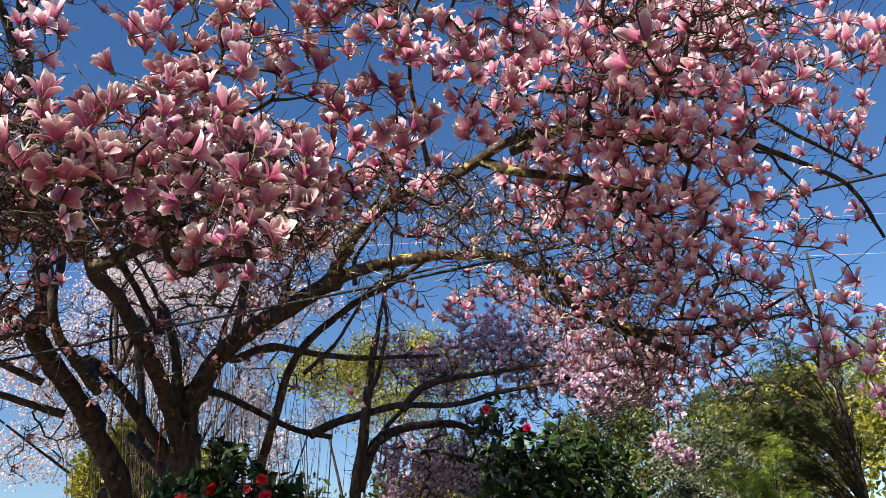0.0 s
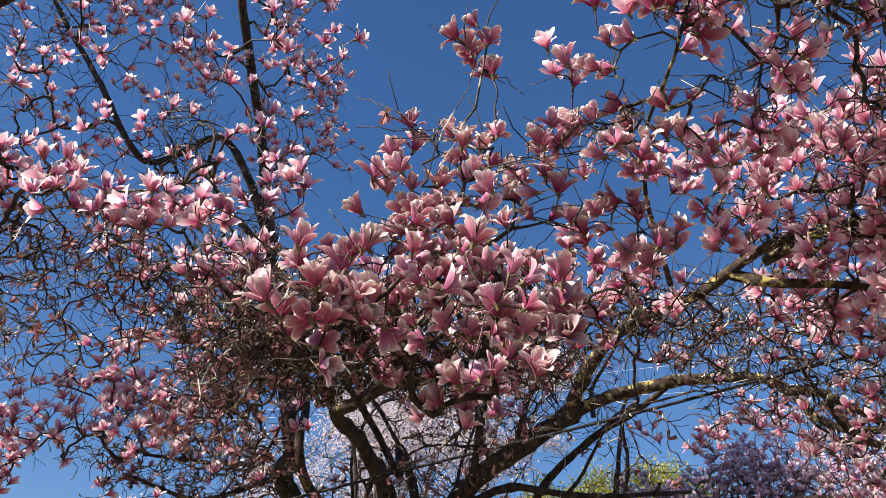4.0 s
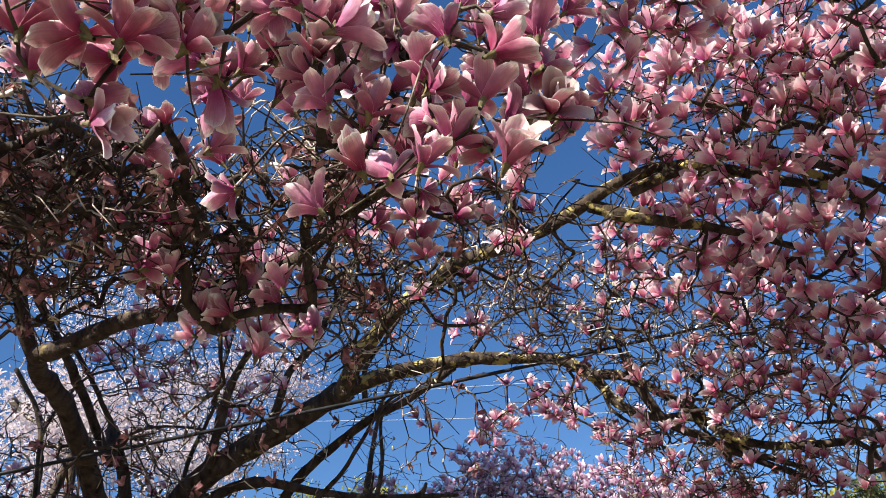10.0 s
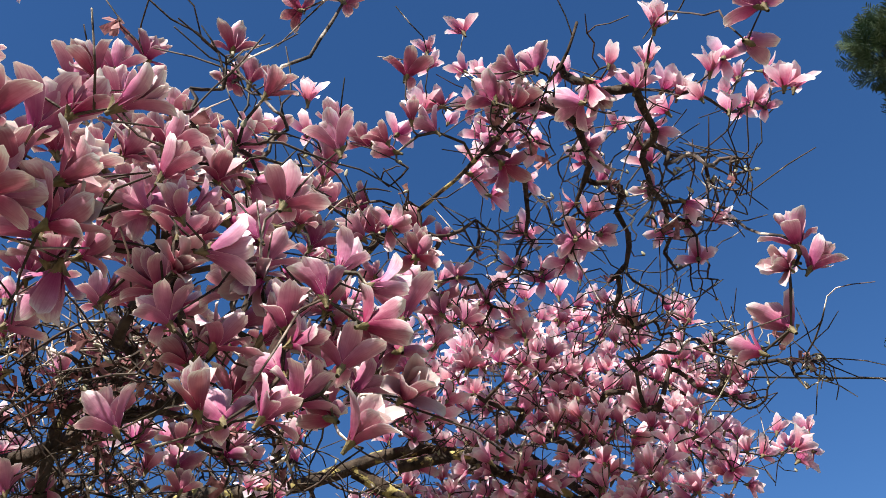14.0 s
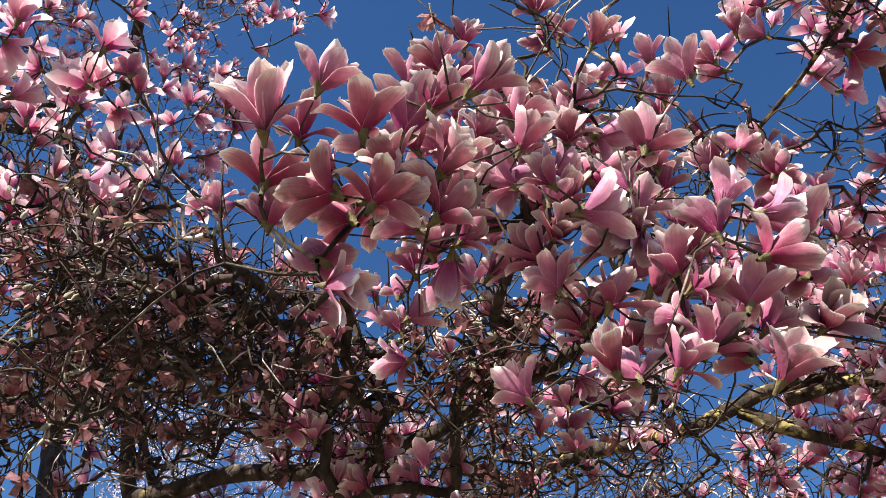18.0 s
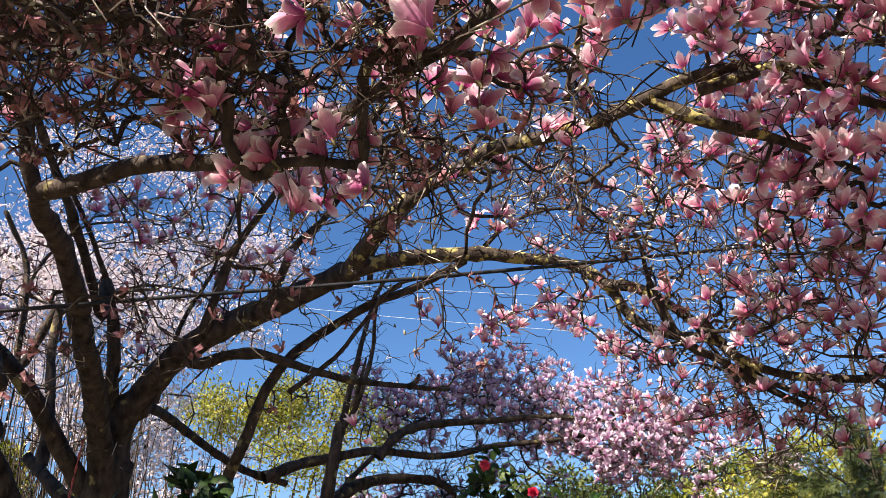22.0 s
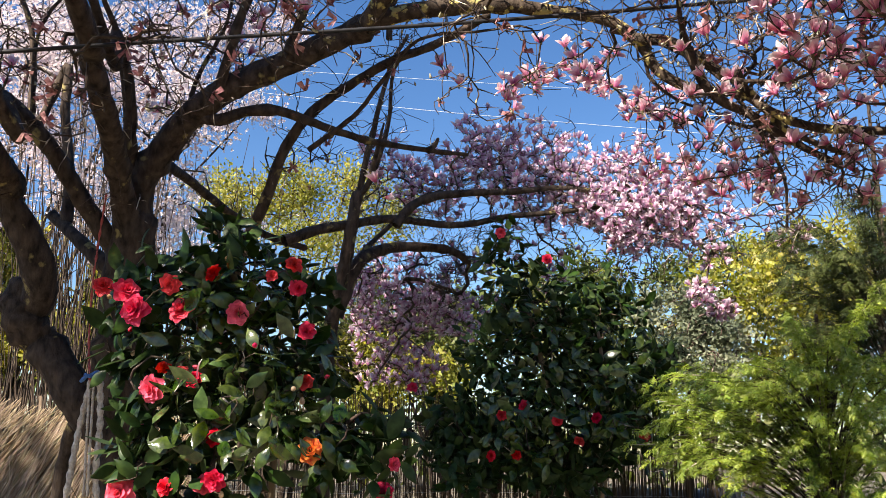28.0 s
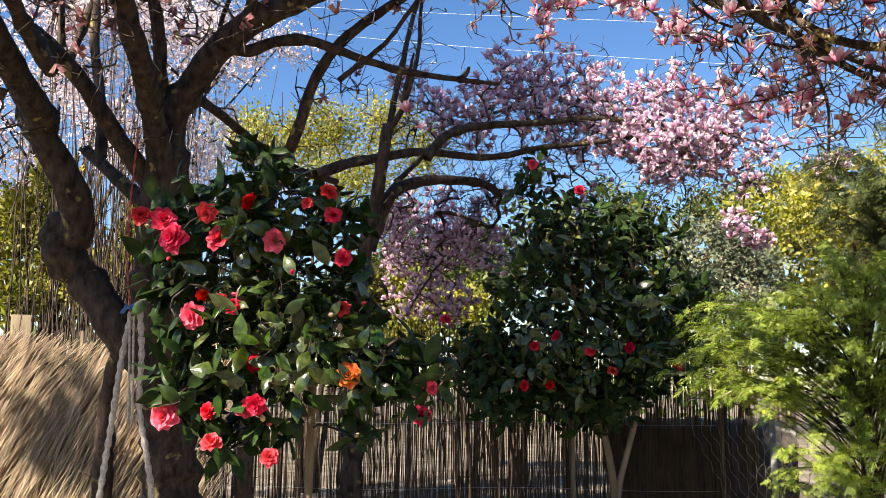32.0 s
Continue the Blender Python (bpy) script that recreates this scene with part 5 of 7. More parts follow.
def plant(root, kinds, targets, bare, extra, room, mat_twig, label_twigs):
    """Limbs as parts, twigs grown to the targets. Returns the ways of the twig ends."""
    sk = Skeleton()
    for kind, r0, r1, line in BOUGHS:
        if kind not in kinds:
            continue
        pts, f = spline(line, 0.045)
        rad = (r0 + (r1 - r0) * f**0.65) * GIRTH.get(kind, 0.92 if kind.startswith("second_") else 0.77)
        if kind.endswith("trunk"):
            rad = rad * (1 + 0.35 * np.exp(-np.maximum(pts[:, 2], 0) / 0.18))
        pts = pts + np.cumsum(rng.normal(0, 0.0022, pts.shape), axis=0) * np.minimum(1, np.arange(len(pts)) / 8)[:, None] * 0.8
        sides = 16 if r0 > 0.07 else 11
        knots = 1 + 0.10 * np.clip(np.cumsum(rng.normal(0, 0.3, len(pts))) * 0.3, -1, 1) + 0.22 * (rng.random(len(pts)) < 0.05)
        v, q = tube(pts, rad * knots, sides, 0.10)
        name = "trunk" if kind.endswith("trunk") else "broken_stub" if kind == "broken_stub" else "limb"
        mossy = kind.startswith(("limb_arch", "limb_high"))
        child(name, mesh_from(name, v, q, None, (mossy_bark if mossy else bark,)), root, "mossy grey-brown trunk" if name == "trunk" else "limb crusted with yellow moss" if mossy else "")
        sk.limb(pts, rad)
    sk.seal(room)
    base = sk.P[: sk.n].copy()
    near = np.array([((base - p) ** 2).sum(1).min() for p in targets])
    order = np.argsort(near)
    ways = np.zeros((len(targets), 3))
    for i in order:
        w = sk.reach(targets[i])
        ways[i] = w if w is not None else (0, 0, 1)
    if len(bare):
        nb = np.array([((base - p) ** 2).sum(1).min() for p in bare])
        for i in np.argsort(nb):
            sk.reach(np.asarray(bare[i]), wild=0.14)
    for _ in range(extra):
        k = int(rng.integers(sk.first, sk.n)) if rng.random() < 0.9 else int(rng.integers(0, sk.first))
        off = rng.normal(0, 1, 3)
        off[2] = off[2] * 0.7 + 0.35
        off *= rng.uniform(0.05, 0.24) / np.linalg.norm(off)
        sk.reach(sk.P[k] + off, step=0.05, bend=0.1, wild=0.11, start=k)
    paths = sk.twigs()
    thick = [p for p in paths if p[1][0] > 0.0075]
    thin = [p for p in paths if p[1][0] <= 0.0075]
    thick.sort(key=lambda p: -p[1][0])
    for pts, r in thick[:180]:
        v, q = tube(pts, r, 7, 0.08)
        child("branch", mesh_from("branch", v, q, None, (bark,)), root)
    if thick[180:]:
        child("branchwork", tubes("branchwork", thick[180:], bark, 6, 0.08), root, label_twigs, "stuff")
    child("twig_tangle", tubes("twig_tangle", thin, twig_bark, 3), root, label_twigs, "stuff")
    return ways


def flower_pose(places, ways, lift=1.0, loose=0.3):
    w = ways * 0.6 + np.array([0, 0, lift]) + rng.normal(0, loose * 1.2, ways.shape)
    return turns(w, rng.uniform(0, 6.28, len(places)))


def as_matrix(place, rot, size):
    return Matrix.Translation(place) @ Matrix(rot.tolist()).to_4x4() @ Matrix.Scale(size, 4)


# ---------------------------------------------------------------- ground
gx = np.linspace(-1, 1, 61)
gx = np.sign(gx) * (np.abs(gx) ** 3) * 400
gy = gx + 5
G = np.array([[(x, y, 0.02 * math.sin(x * 1.3) * math.cos(y * 0.9)) for x in gx] for y in gy])
n = len(gx)
i, j = np.meshgrid(np.arange(n - 1), np.arange(n - 1), indexing="ij")
quads = np.stack([i * n + j, i * n + j + 1, (i + 1) * n + j + 1, (i + 1) * n + j], -1).reshape(-1, 4)
ground = new("ground", mesh_from("ground", G.reshape(-1, 3), quads, None, (soil,)))
tagged(ground, "dry pale garden soil with patches of low weeds", "ground", kind="structure")

# ---------------------------------------------------------------- the large magnolia
A_KINDS = {k for k, *_ in BOUGHS if not k.startswith("second_")}
B_KINDS = {k for k, *_ in BOUGHS if k.startswith("second_")}
singles = np.array(SINGLES)
mates = [singles + rng.normal(0, 1, singles.shape) * np.array([0.042, 0.055, 0.042]) for _ in range(3)]
canopy = thin_out(np.vstack([singles, *mates, np.array(BLOOMS["A"])]), 0.052)
magnolia_tree = thing("magnolia_tree", (-1.40, 4.56, 0), "large saucer magnolia in full pink bloom with mossy grey limbs", "tree")
ways = plant(magnolia_tree, A_KINDS, canopy, BLOOMS["T"], 7500, 200000, twig_bark, "tangled bare grey-brown twigs")
rot = flower_pose(canopy, ways)
fine = [magnolia(s, o) for s, o in ((1, 0.7), (2, 1.0), (3, 0.45), (4, 0.8), (5, 1.1), (6, 0.6), (7, 0.2), (8, 0.9))]
fine_me = [s.mesh("flower", (petal, bud_green, petal_in)) for s in fine]
coarse = [magnolia(20 + s, o, False) for s, o in ((1, 0.7), (2, 1.0), (3, 0.45), (4, 0.85), (5, 0.2), (6, 0.6))]
size = rng.uniform(0.70, 1.04, len(canopy))
size[(canopy[:, 0] < -1.2) & (canopy[:, 2] > 3.9)] *= 0.8
size[: len(singles)] = rng.uniform(0.74, 0.92, len(singles))
size[((canopy - np.array([0.15, 0.6, 2.8])) ** 2).sum(1) < 1.0] *= 0.86
size[((canopy - np.array([-0.15, 0.47, 2.66])) ** 2).sum(1) < 0.05] *= 1.16
size[canopy[:, 1] > 2.9] *= 0.84
hub = np.array([0.35, 0.55, 2.7])
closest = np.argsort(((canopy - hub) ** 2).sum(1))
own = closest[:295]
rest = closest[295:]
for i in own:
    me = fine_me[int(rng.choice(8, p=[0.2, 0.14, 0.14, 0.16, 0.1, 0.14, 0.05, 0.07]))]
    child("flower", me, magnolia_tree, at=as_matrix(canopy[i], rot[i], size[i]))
child("blossom", soup("blossom", coarse, rng.choice(6, len(rest), p=[0.22, 0.2, 0.18, 0.18, 0.08, 0.14]), canopy[rest], rot[rest], size[rest], (petal_far_lit, bud_green, petal_in_far)), magnolia_tree, "pink magnolia flowers, paler at the petal tips", "stuff")

# burl where a bough was cut from the leaning limb
pts, f = spline([(-1.84, 4.41, 1.98), (-1.92, 4.38, 2.05), (-1.97, 4.36, 2.12), (-2.00, 4.36, 2.22), (-1.97, 4.37, 2.30)], 0.02)
v, q = tube(pts, 0.078 + 0.030 * np.sin(np.pi * f) ** 2, 16, 0.16)
child("burl", mesh_from("burl", v, q, None, (bark,)), magnolia_tree, "swollen grey burl")

# withered flowers and swelling buds among the twigs
tw = np.array(BLOOMS["T"])
dead = tw[rng.random(len(tw)) < np.where(tw[:, 0] < 0.2, 0.15, 0.05)]
child("withered_blossom", soup("withered_blossom", [small_blossom(80 + k, 0.05) for k in range(6)], rng.choice(6, len(dead)), dead, turns(rng.normal(0, 1, dead.shape), rng.uniform(0, 6, len(dead))), rng.uniform(0.45, 0.95, len(dead)), (withered, bud_green, withered)), magnolia_tree, "brown withered magnolia petals", "stuff")

# furry grey winter buds on the bare twig ends
ring = np.linspace(0, 2 * np.pi, 6)
furry = Shape().grid(np.array([[(r * math.cos(q), r * math.sin(q), z) for q in ring] for z, r in ((0.0, 0.002), (0.006, 0.0055), (0.014, 0.005), (0.024, 0.0012))]), np.zeros((4, 6, 2)))
tips = tw[rng.random(len(tw)) < 0.22]
child("winter_bud", soup("winter_bud", [furry], np.zeros(len(tips), int), tips, turns(rng.normal(0, 0.5, tips.shape) + np.array([0, 0, 0.8]), rng.uniform(0, 6, len(tips))), rng.uniform(0.6, 1.1, len(tips)), (bud_grey,)), magnolia_tree, "small furry grey-green buds", "stuff")

# ---------------------------------------------------------------- the second magnolia behind it
second = thin_out(np.array(BLOOMS["B"]), 0.038)
back_tree = thing("magnolia_tree", BOUGHS[[k for k, *_ in BOUGHS].index("second_trunk")][3][0], "smaller mauve magnolia with arching limbs, blooming behind the camellia", "tree")
ways = plant(back_tree, B_KINDS, second, BLOOMS["U"], 3000, 60000, twig_bark, "thin dark arching twigs")
rot = flower_pose(second, ways, 0.7, 0.4)
size = rng.uniform(0.5, 0.76, len(second))
mauve_me = [s.mesh("flower", (petal_mauve, bud_green, petal_mauve)) for s in coarse]
order = np.argsort(((second - np.array([0.8, 4.6, 3.0])) ** 2).sum(1))
for i in order[:290]:
    child("flower", mauve_me[int(rng.integers(6))], back_tree, at=as_matrix(second[i], rot[i], size[i]))
left = order[290:]
child("blossom", soup("blossom", coarse, rng.choice(6, len(left)), second[left], rot[left], size[left], (petal_mauve, bud_green, petal_mauve)), back_tree, "mauve magnolia flowers", "stuff")


# ---------------------------------------------------------------- camellias, thuja and the tall conifer
LEAFY = {}


def leafy(kind, x, y, z, r, n):
    LEAFY.setdefault(kind, []).append((x, y, z, r, n))


leafy('camellia_front', -0.98, 3.21, 2.06, 0.16, 26)
leafy('camellia_front', -0.77, 3.15, 2.05, 0.18, 30)
leafy('camellia_front', -0.57, 3.20, 2.08, 0.17, 28)
leafy('camellia_front', -0.41, 3.27, 2.07, 0.12, 16)
leafy('camellia_front', -1.05, 3.24, 1.84, 0.11, 16)
leafy('camellia_front', -0.83, 3.25, 1.80, 0.22, 42)
leafy('camellia_front', -0.57, 3.25, 1.80, 0.21, 38)
leafy('camellia_front', -0.36, 3.31, 1.81, 0.13, 18)
leafy('camellia_front', -0.96, 3.16, 1.58, 0.10, 15)
leafy('camellia_front', -0.95, 3.18, 1.42, 0.09, 14)
leafy('camellia_front', -0.75, 3.23, 1.54, 0.18, 34)
leafy('camellia_front', -0.51, 3.16, 1.58, 0.17, 30)
leafy('camellia_front', -0.30, 3.16, 1.54, 0.12, 18)
leafy('camellia_front', -0.14, 3.23, 1.55, 0.10, 10)
leafy('camellia_front', -0.81, 3.26, 1.35, 0.12, 16)
leafy('camellia_front', -0.65, 3.32, 1.33, 0.11, 12)
leafy('camellia_front', -0.30, 3.18, 1.44, 0.09, 10)
leafy('camellia_front', -0.75, 3.29, 2.34, 0.08, 8)
leafy('camellia_front', -0.84, 3.34, 1.25, 0.08, 8)
leafy('camellia_front', -0.32, 3.33, 1.28, 0.06, 6)
leafy('camellia_front', -0.70, 3.24, 2.22, 0.13, 14)
leafy('camellia_front', -0.06, 3.16, 1.50, 0.09, 9)
leafy('camellia_front', -0.12, 3.18, 1.40, 0.09, 8)
leafy('camellia_back', 0.63, 5.74, 2.87, 0.16, 16)
leafy('camellia_back', 0.77, 5.80, 2.48, 0.29, 45)
leafy('camellia_back', 1.18, 5.92, 2.50, 0.30, 45)
leafy('camellia_back', 1.46, 5.93, 2.47, 0.22, 24)
leafy('camellia_back', 0.53, 5.85, 2.17, 0.22, 26)
leafy('camellia_back', 0.93, 5.86, 2.09, 0.37, 70)
leafy('camellia_back', 1.32, 5.86, 2.10, 0.37, 70)
leafy('camellia_back', 1.67, 5.98, 2.15, 0.20, 22)
leafy('camellia_back', 0.33, 5.80, 1.70, 0.21, 28)
leafy('camellia_back', 0.66, 5.68, 1.66, 0.32, 55)
leafy('camellia_back', 1.11, 5.68, 1.66, 0.36, 65)
leafy('camellia_back', 1.49, 5.68, 1.63, 0.24, 30)
leafy('camellia_back', 0.55, 5.71, 1.47, 0.19, 20)
leafy('camellia_back', 1.19, 5.71, 1.44, 0.19, 22)
leafy('camellia_back', 0.26, 5.82, 1.53, 0.15, 16)
leafy('camellia_back', 1.67, 5.76, 1.93, 0.15, 14)
leafy('camellia_back', 0.44, 5.72, 1.38, 0.19, 20)
leafy('camellia_back', 0.82, 5.72, 1.38, 0.21, 24)
leafy('camellia_back', 1.04, 5.73, 1.31, 0.17, 18)
leafy('camellia_back', 0.29, 5.72, 1.40, 0.15, 14)
leafy('thuja', 1.69, 5.03, 1.78, 0.20, 40)
leafy('thuja', 1.60, 5.19, 1.55, 0.17, 30)
leafy('thuja', 1.86, 5.05, 1.61, 0.20, 45)
leafy('thuja', 2.09, 5.26, 1.90, 0.21, 45)
leafy('thuja', 2.39, 5.35, 2.12, 0.25, 50)
leafy('thuja', 2.58, 5.26, 1.90, 0.24, 55)
leafy('thuja', 2.35, 5.17, 1.65, 0.24, 55)
leafy('thuja', 2.06, 5.08, 1.42, 0.23, 55)
leafy('thuja', 2.39, 5.10, 1.29, 0.27, 60)
leafy('thuja', 2.16, 5.15, 0.99, 0.12, 20)
leafy('thuja', 2.53, 5.16, 0.93, 0.23, 50)
leafy('thuja', 2.66, 5.18, 1.59, 0.20, 40)
leafy('thuja', 1.67, 5.40, 1.83, 0.11, 14)
leafy('thuja', 2.33, 5.18, 0.83, 0.20, 40)
leafy('thuja', 3.00, 5.43, 1.63, 0.25, 45)
leafy('thuja', 2.86, 5.38, 1.14, 0.24, 45)
leafy('dark_thuja', 3.24, 5.85, 2.19, 0.27, 45)
leafy('dark_thuja', 3.42, 5.91, 2.60, 0.28, 40)
leafy('dark_thuja', 3.11, 6.13, 2.81, 0.23, 36)
leafy('dark_thuja', 3.29, 6.08, 3.10, 0.25, 36)
leafy('dark_thuja', 3.17, 6.05, 2.50, 0.24, 40)
leafy('dark_thuja', 2.94, 6.17, 2.52, 0.19, 26)
leafy('dark_thuja', 2.92, 6.09, 2.22, 0.20, 30)
leafy('dark_thuja', 3.15, 6.01, 1.96, 0.24, 40)
leafy('dark_thuja', 3.48, 6.08, 3.06, 0.29, 30)
leafy('dark_thuja', 2.76, 5.05, 2.84, 0.22, 45)
leafy('dark_thuja', 2.59, 5.17, 2.68, 0.22, 45)
leafy('dark_thuja', 2.89, 4.92, 3.02, 0.22, 45)
leafy('dark_thuja', 2.85, 5.06, 2.59, 0.22, 45)
leafy('dark_thuja', 2.53, 5.26, 2.37, 0.22, 45)
leafy('dark_thuja', 2.71, 5.15, 2.50, 0.22, 45)
leafy('dark_thuja', 2.44, 5.22, 2.80, 0.22, 45)
leafy('thuja', 2.36, 4.71, 2.15, 0.22, 45)
leafy('thuja', 2.59, 4.58, 2.20, 0.22, 45)
leafy('thuja', 2.48, 4.66, 1.95, 0.22, 45)
leafy('thuja', 2.22, 4.80, 1.90, 0.22, 45)
leafy('thuja', 2.62, 4.61, 1.70, 0.22, 45)
leafy('thuja', 2.41, 4.72, 1.52, 0.22, 45)
leafy('thuja', 2.55, 4.65, 1.34, 0.22, 45)
leafy('thuja', 2.07, 4.87, 1.74, 0.22, 45)
leafy('thuja', 1.78, 4.98, 1.84, 0.22, 45)
leafy('tall_conifer', 5.55, 1.62, 8.04, 0.25, 26)
leafy('tall_conifer', 5.81, 1.71, 7.84, 0.20, 24)
leafy('tall_conifer', 5.81, 1.44, 8.08, 0.25, 30)
leafy('tall_conifer', 6.22, 2.74, 6.76, 0.15, 14)
leafy('tall_conifer', 6.37, 3.06, 6.40, 0.22, 24)
leafy('tall_conifer', 6.40, 3.28, 6.20, 0.17, 16)
leafy('tall_conifer', 6.56, 2.31, 7.32, 0.41, 40)
leafy('tall_conifer', 6.51, 1.61, 7.96, 0.41, 40)


def leaf_cloud(kind, boost=1.0, flat=1.0, hollow=0.45, facing=0.6):
    """Places and outward ways of leaves over the masses of a plant."""
    P, W = [], []
    whole = np.array([[m[0], m[1], m[2]] for m in LEAFY[kind]]).mean(0)
    for x, y, z, r, n in LEAFY[kind]:
        m = int(n * boost)
        d = rng.normal(0, 1, (m, 3))
        d /= np.linalg.norm(d, axis=1, keepdims=True)
        rad = r * (hollow + (1.12 - hollow) * rng.random((m, 1)) ** 0.7)
        P.append(np.array([x, y, z]) + d * rad * np.array([1, flat, 1]))
        c = np.array([x, y, z]) - whole
        W.append(d * facing + c / (np.linalg.norm(c) + 1e-6) * 0.3 + np.array([0, -0.15, 0.35]))
    return np.concatenate(P), np.concatenate(W)


def shrub_wood(root, stems, targets, mat, extra=0, room=20000, tip=0.0022):
    sk = Skeleton()
    for r0, r1, line in stems:
        pts, f = spline(line, 0.05)
        rad = r0 + (r1 - r0) * f
        v, q = tube(pts, rad, 9, 0.07)
        child("stem", mesh_from("stem", v, q, None, (mat,)), root)
        sk.limb(pts, rad)
    sk.seal(room)
    base = sk.P[: sk.n].copy()
    for i in np.argsort([((base - p) ** 2).sum(1).min() for p in targets]):
        sk.reach(targets[i], wild=0.08)
    child("branchwork", tubes("branchwork", sk.twigs(tip, 0.4, 0.012), twig_bark, 4), root, "thin brown branchlets", "stuff")


def glossy_leaves(root, P, W, parts, near_at, mats, scale=1.0):
    shapes = [leaf_shape(0.106 * k, 0.053 * k, f, d) for k, f, d in ((1.0, 0.22, 30), (0.9, 0.30, 50), (1.1, 0.15, 20), (0.8, 0.25, 70))]
    rot = turns(W + rng.normal(0, 0.45, W.shape), rng.uniform(0, 6.28, len(P)))
    size = rng.uniform(0.8, 1.2, len(P)) * scale
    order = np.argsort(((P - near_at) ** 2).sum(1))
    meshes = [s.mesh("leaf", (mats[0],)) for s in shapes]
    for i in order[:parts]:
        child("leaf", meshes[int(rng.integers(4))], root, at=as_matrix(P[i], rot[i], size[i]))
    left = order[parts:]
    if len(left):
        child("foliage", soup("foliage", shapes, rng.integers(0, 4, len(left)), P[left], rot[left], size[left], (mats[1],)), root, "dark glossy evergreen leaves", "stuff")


# the camellia in front of the trunk
front = thing("camellia_shrub", (-0.53, 3.52, 0), "young camellia with glossy dark leaves and red double flowers", "shrub")
P, W = leaf_cloud("camellia_front", 3.7, 1.3, 0.25)
CAM_FLOWERS = [(-1.08, 2.99, 2.05), (-0.99, 2.96, 2.03), (-0.94, 2.94, 1.96), (-0.84, 2.97, 2.06), (-0.7, 3.02, 2.11), (-0.8, 3.01, 1.97), (-0.61, 3.02, 1.97), (-0.41, 2.95, 2.13), (-0.39, 2.96, 2.05), (-0.36, 3.04, 1.91), (-0.89, 3.05, 1.7), (-0.86, 3.04, 1.77), (-0.79, 3.02, 1.75), (-0.75, 3.02, 1.73), (-0.68, 3.13, 1.53), (-0.66, 3.07, 1.39), (-0.84, 3.12, 1.36), (-0.82, 3.1, 1.25), (-0.61, 3.09, 1.2), (-0.07, 3.11, 1.35), (-0.04, 3.05, 1.45), (-0.37, 3.1, 1.73), (-1.01, 3.16, 1.34), (-0.71, 3.13, 1.37), (-0.48, 2.94, 2.09)]
cam_at = np.array(CAM_FLOWERS)
buds_at = P[rng.choice(len(P), 46, replace=False)] + np.array([0, -0.05, 0.0])
shrub_wood(front, [(0.021, 0.012, [(-0.53, 3.52, -0.03), (-0.53, 3.5, 0.6), (-0.53, 3.5, 1.02), (-0.52, 3.45, 1.33), (-0.52, 3.4, 1.6), (-0.6, 3.3, 1.85), (-0.68, 3.25, 2.15)]), (0.013, 0.006, [(-0.52, 3.42, 1.5), (-0.35, 3.3, 1.65), (-0.2, 3.2, 1.6)]), (0.012, 0.006, [(-0.52, 3.42, 1.55), (-0.75, 3.3, 1.6), (-0.95, 3.2, 1.7)])], np.vstack([P[::4], cam_at]), board_wood)
glossy_leaves(front, P, W, 299, np.array([-0.5, 2.6, 1.75]), (camellia_leaf, camellia_leaf_shaded))
rosettes = [rosette(40 + k) for k in range(4)]
red_me = [s.mesh("flower", (camellia_red,)) for s in rosettes]
pink_me = [s.mesh("flower", (camellia_pink,)) for s in rosettes]
gold = Shape()
for k in range(26):
    a, h = rng.uniform(0, 6.28), rng.uniform(0.012, 0.02)
    r0, w = rng.uniform(0, 0.008), 0.0012
    x, y = math.cos(a) * r0, math.sin(a) * r0
    gold.grid(np.array([[(x, y, 0), (x + w, y, 0)], [(x * 1.5, y * 1.5, h), (x * 1.5 + w, y * 1.5 + w, h)]]), np.zeros((2, 2, 2)))
gold_me = gold.mesh("stamens", (stamen,))
sizes = [0.8, 1.0, 1.2, 0.85, 0.75, 1.1, 0.95, 0.75, 0.7, 0.7, 1.15, 0.6, 0.65, 0.7, 0.75, 0.9, 0.7, 0.85, 0.75, 0.8, 0.6, 0.75, 1.15, 0.8, 0.5]
for k, p in enumerate(CAM_FLOWERS):
    w = np.array([[rng.normal(-0.1, 0.35), -0.9, rng.normal(0.25, 0.3)]])
    fl = child("flower", (pink_me if sizes[k] > 0.9 else red_me)[k % 4], front, "red double camellia flower", at=as_matrix(p, turns(w, np.array([k * 1.3]))[0], sizes[k] * 1.22))
orange = child("flower", rosettes[1].mesh("flower", (camellia_orange,)), front, "orange-red double camellia flower with gold streaks", at=as_matrix((-0.33, 3.05, 1.49), turns(np.array([[0.05, -0.95, 0.2]]), np.array([0.4]))[0], 1.2))
st = part("stamens", gold_me, orange, "yellow stamens")
a = np.linspace(0, 2 * np.pi, 7)
prof = [(0.0, 0.004), (0.005, 0.009), (0.012, 0.0105), (0.020, 0.007), (0.025, 0.002)]
bud = Shape().grid(np.array([[(r * math.cos(q), r * math.sin(q), z) for q in a] for z, r in prof]), np.zeros((5, 7, 2)))
bud_me = bud.mesh("bud", (cam_bud,))
red_bud_me = bud.mesh("bud", (camellia_pink,))
for k, p in enumerate(buds_at):
    child("bud", red_bud_me if k % 4 == 0 else bud_me, front, at=as_matrix(p, turns(rng.normal(0, 0.5, (1, 3)) + np.array([[0, -0.5, 0.6]]), np.array([0.0]))[0], rng.uniform(0.7, 1.15)))
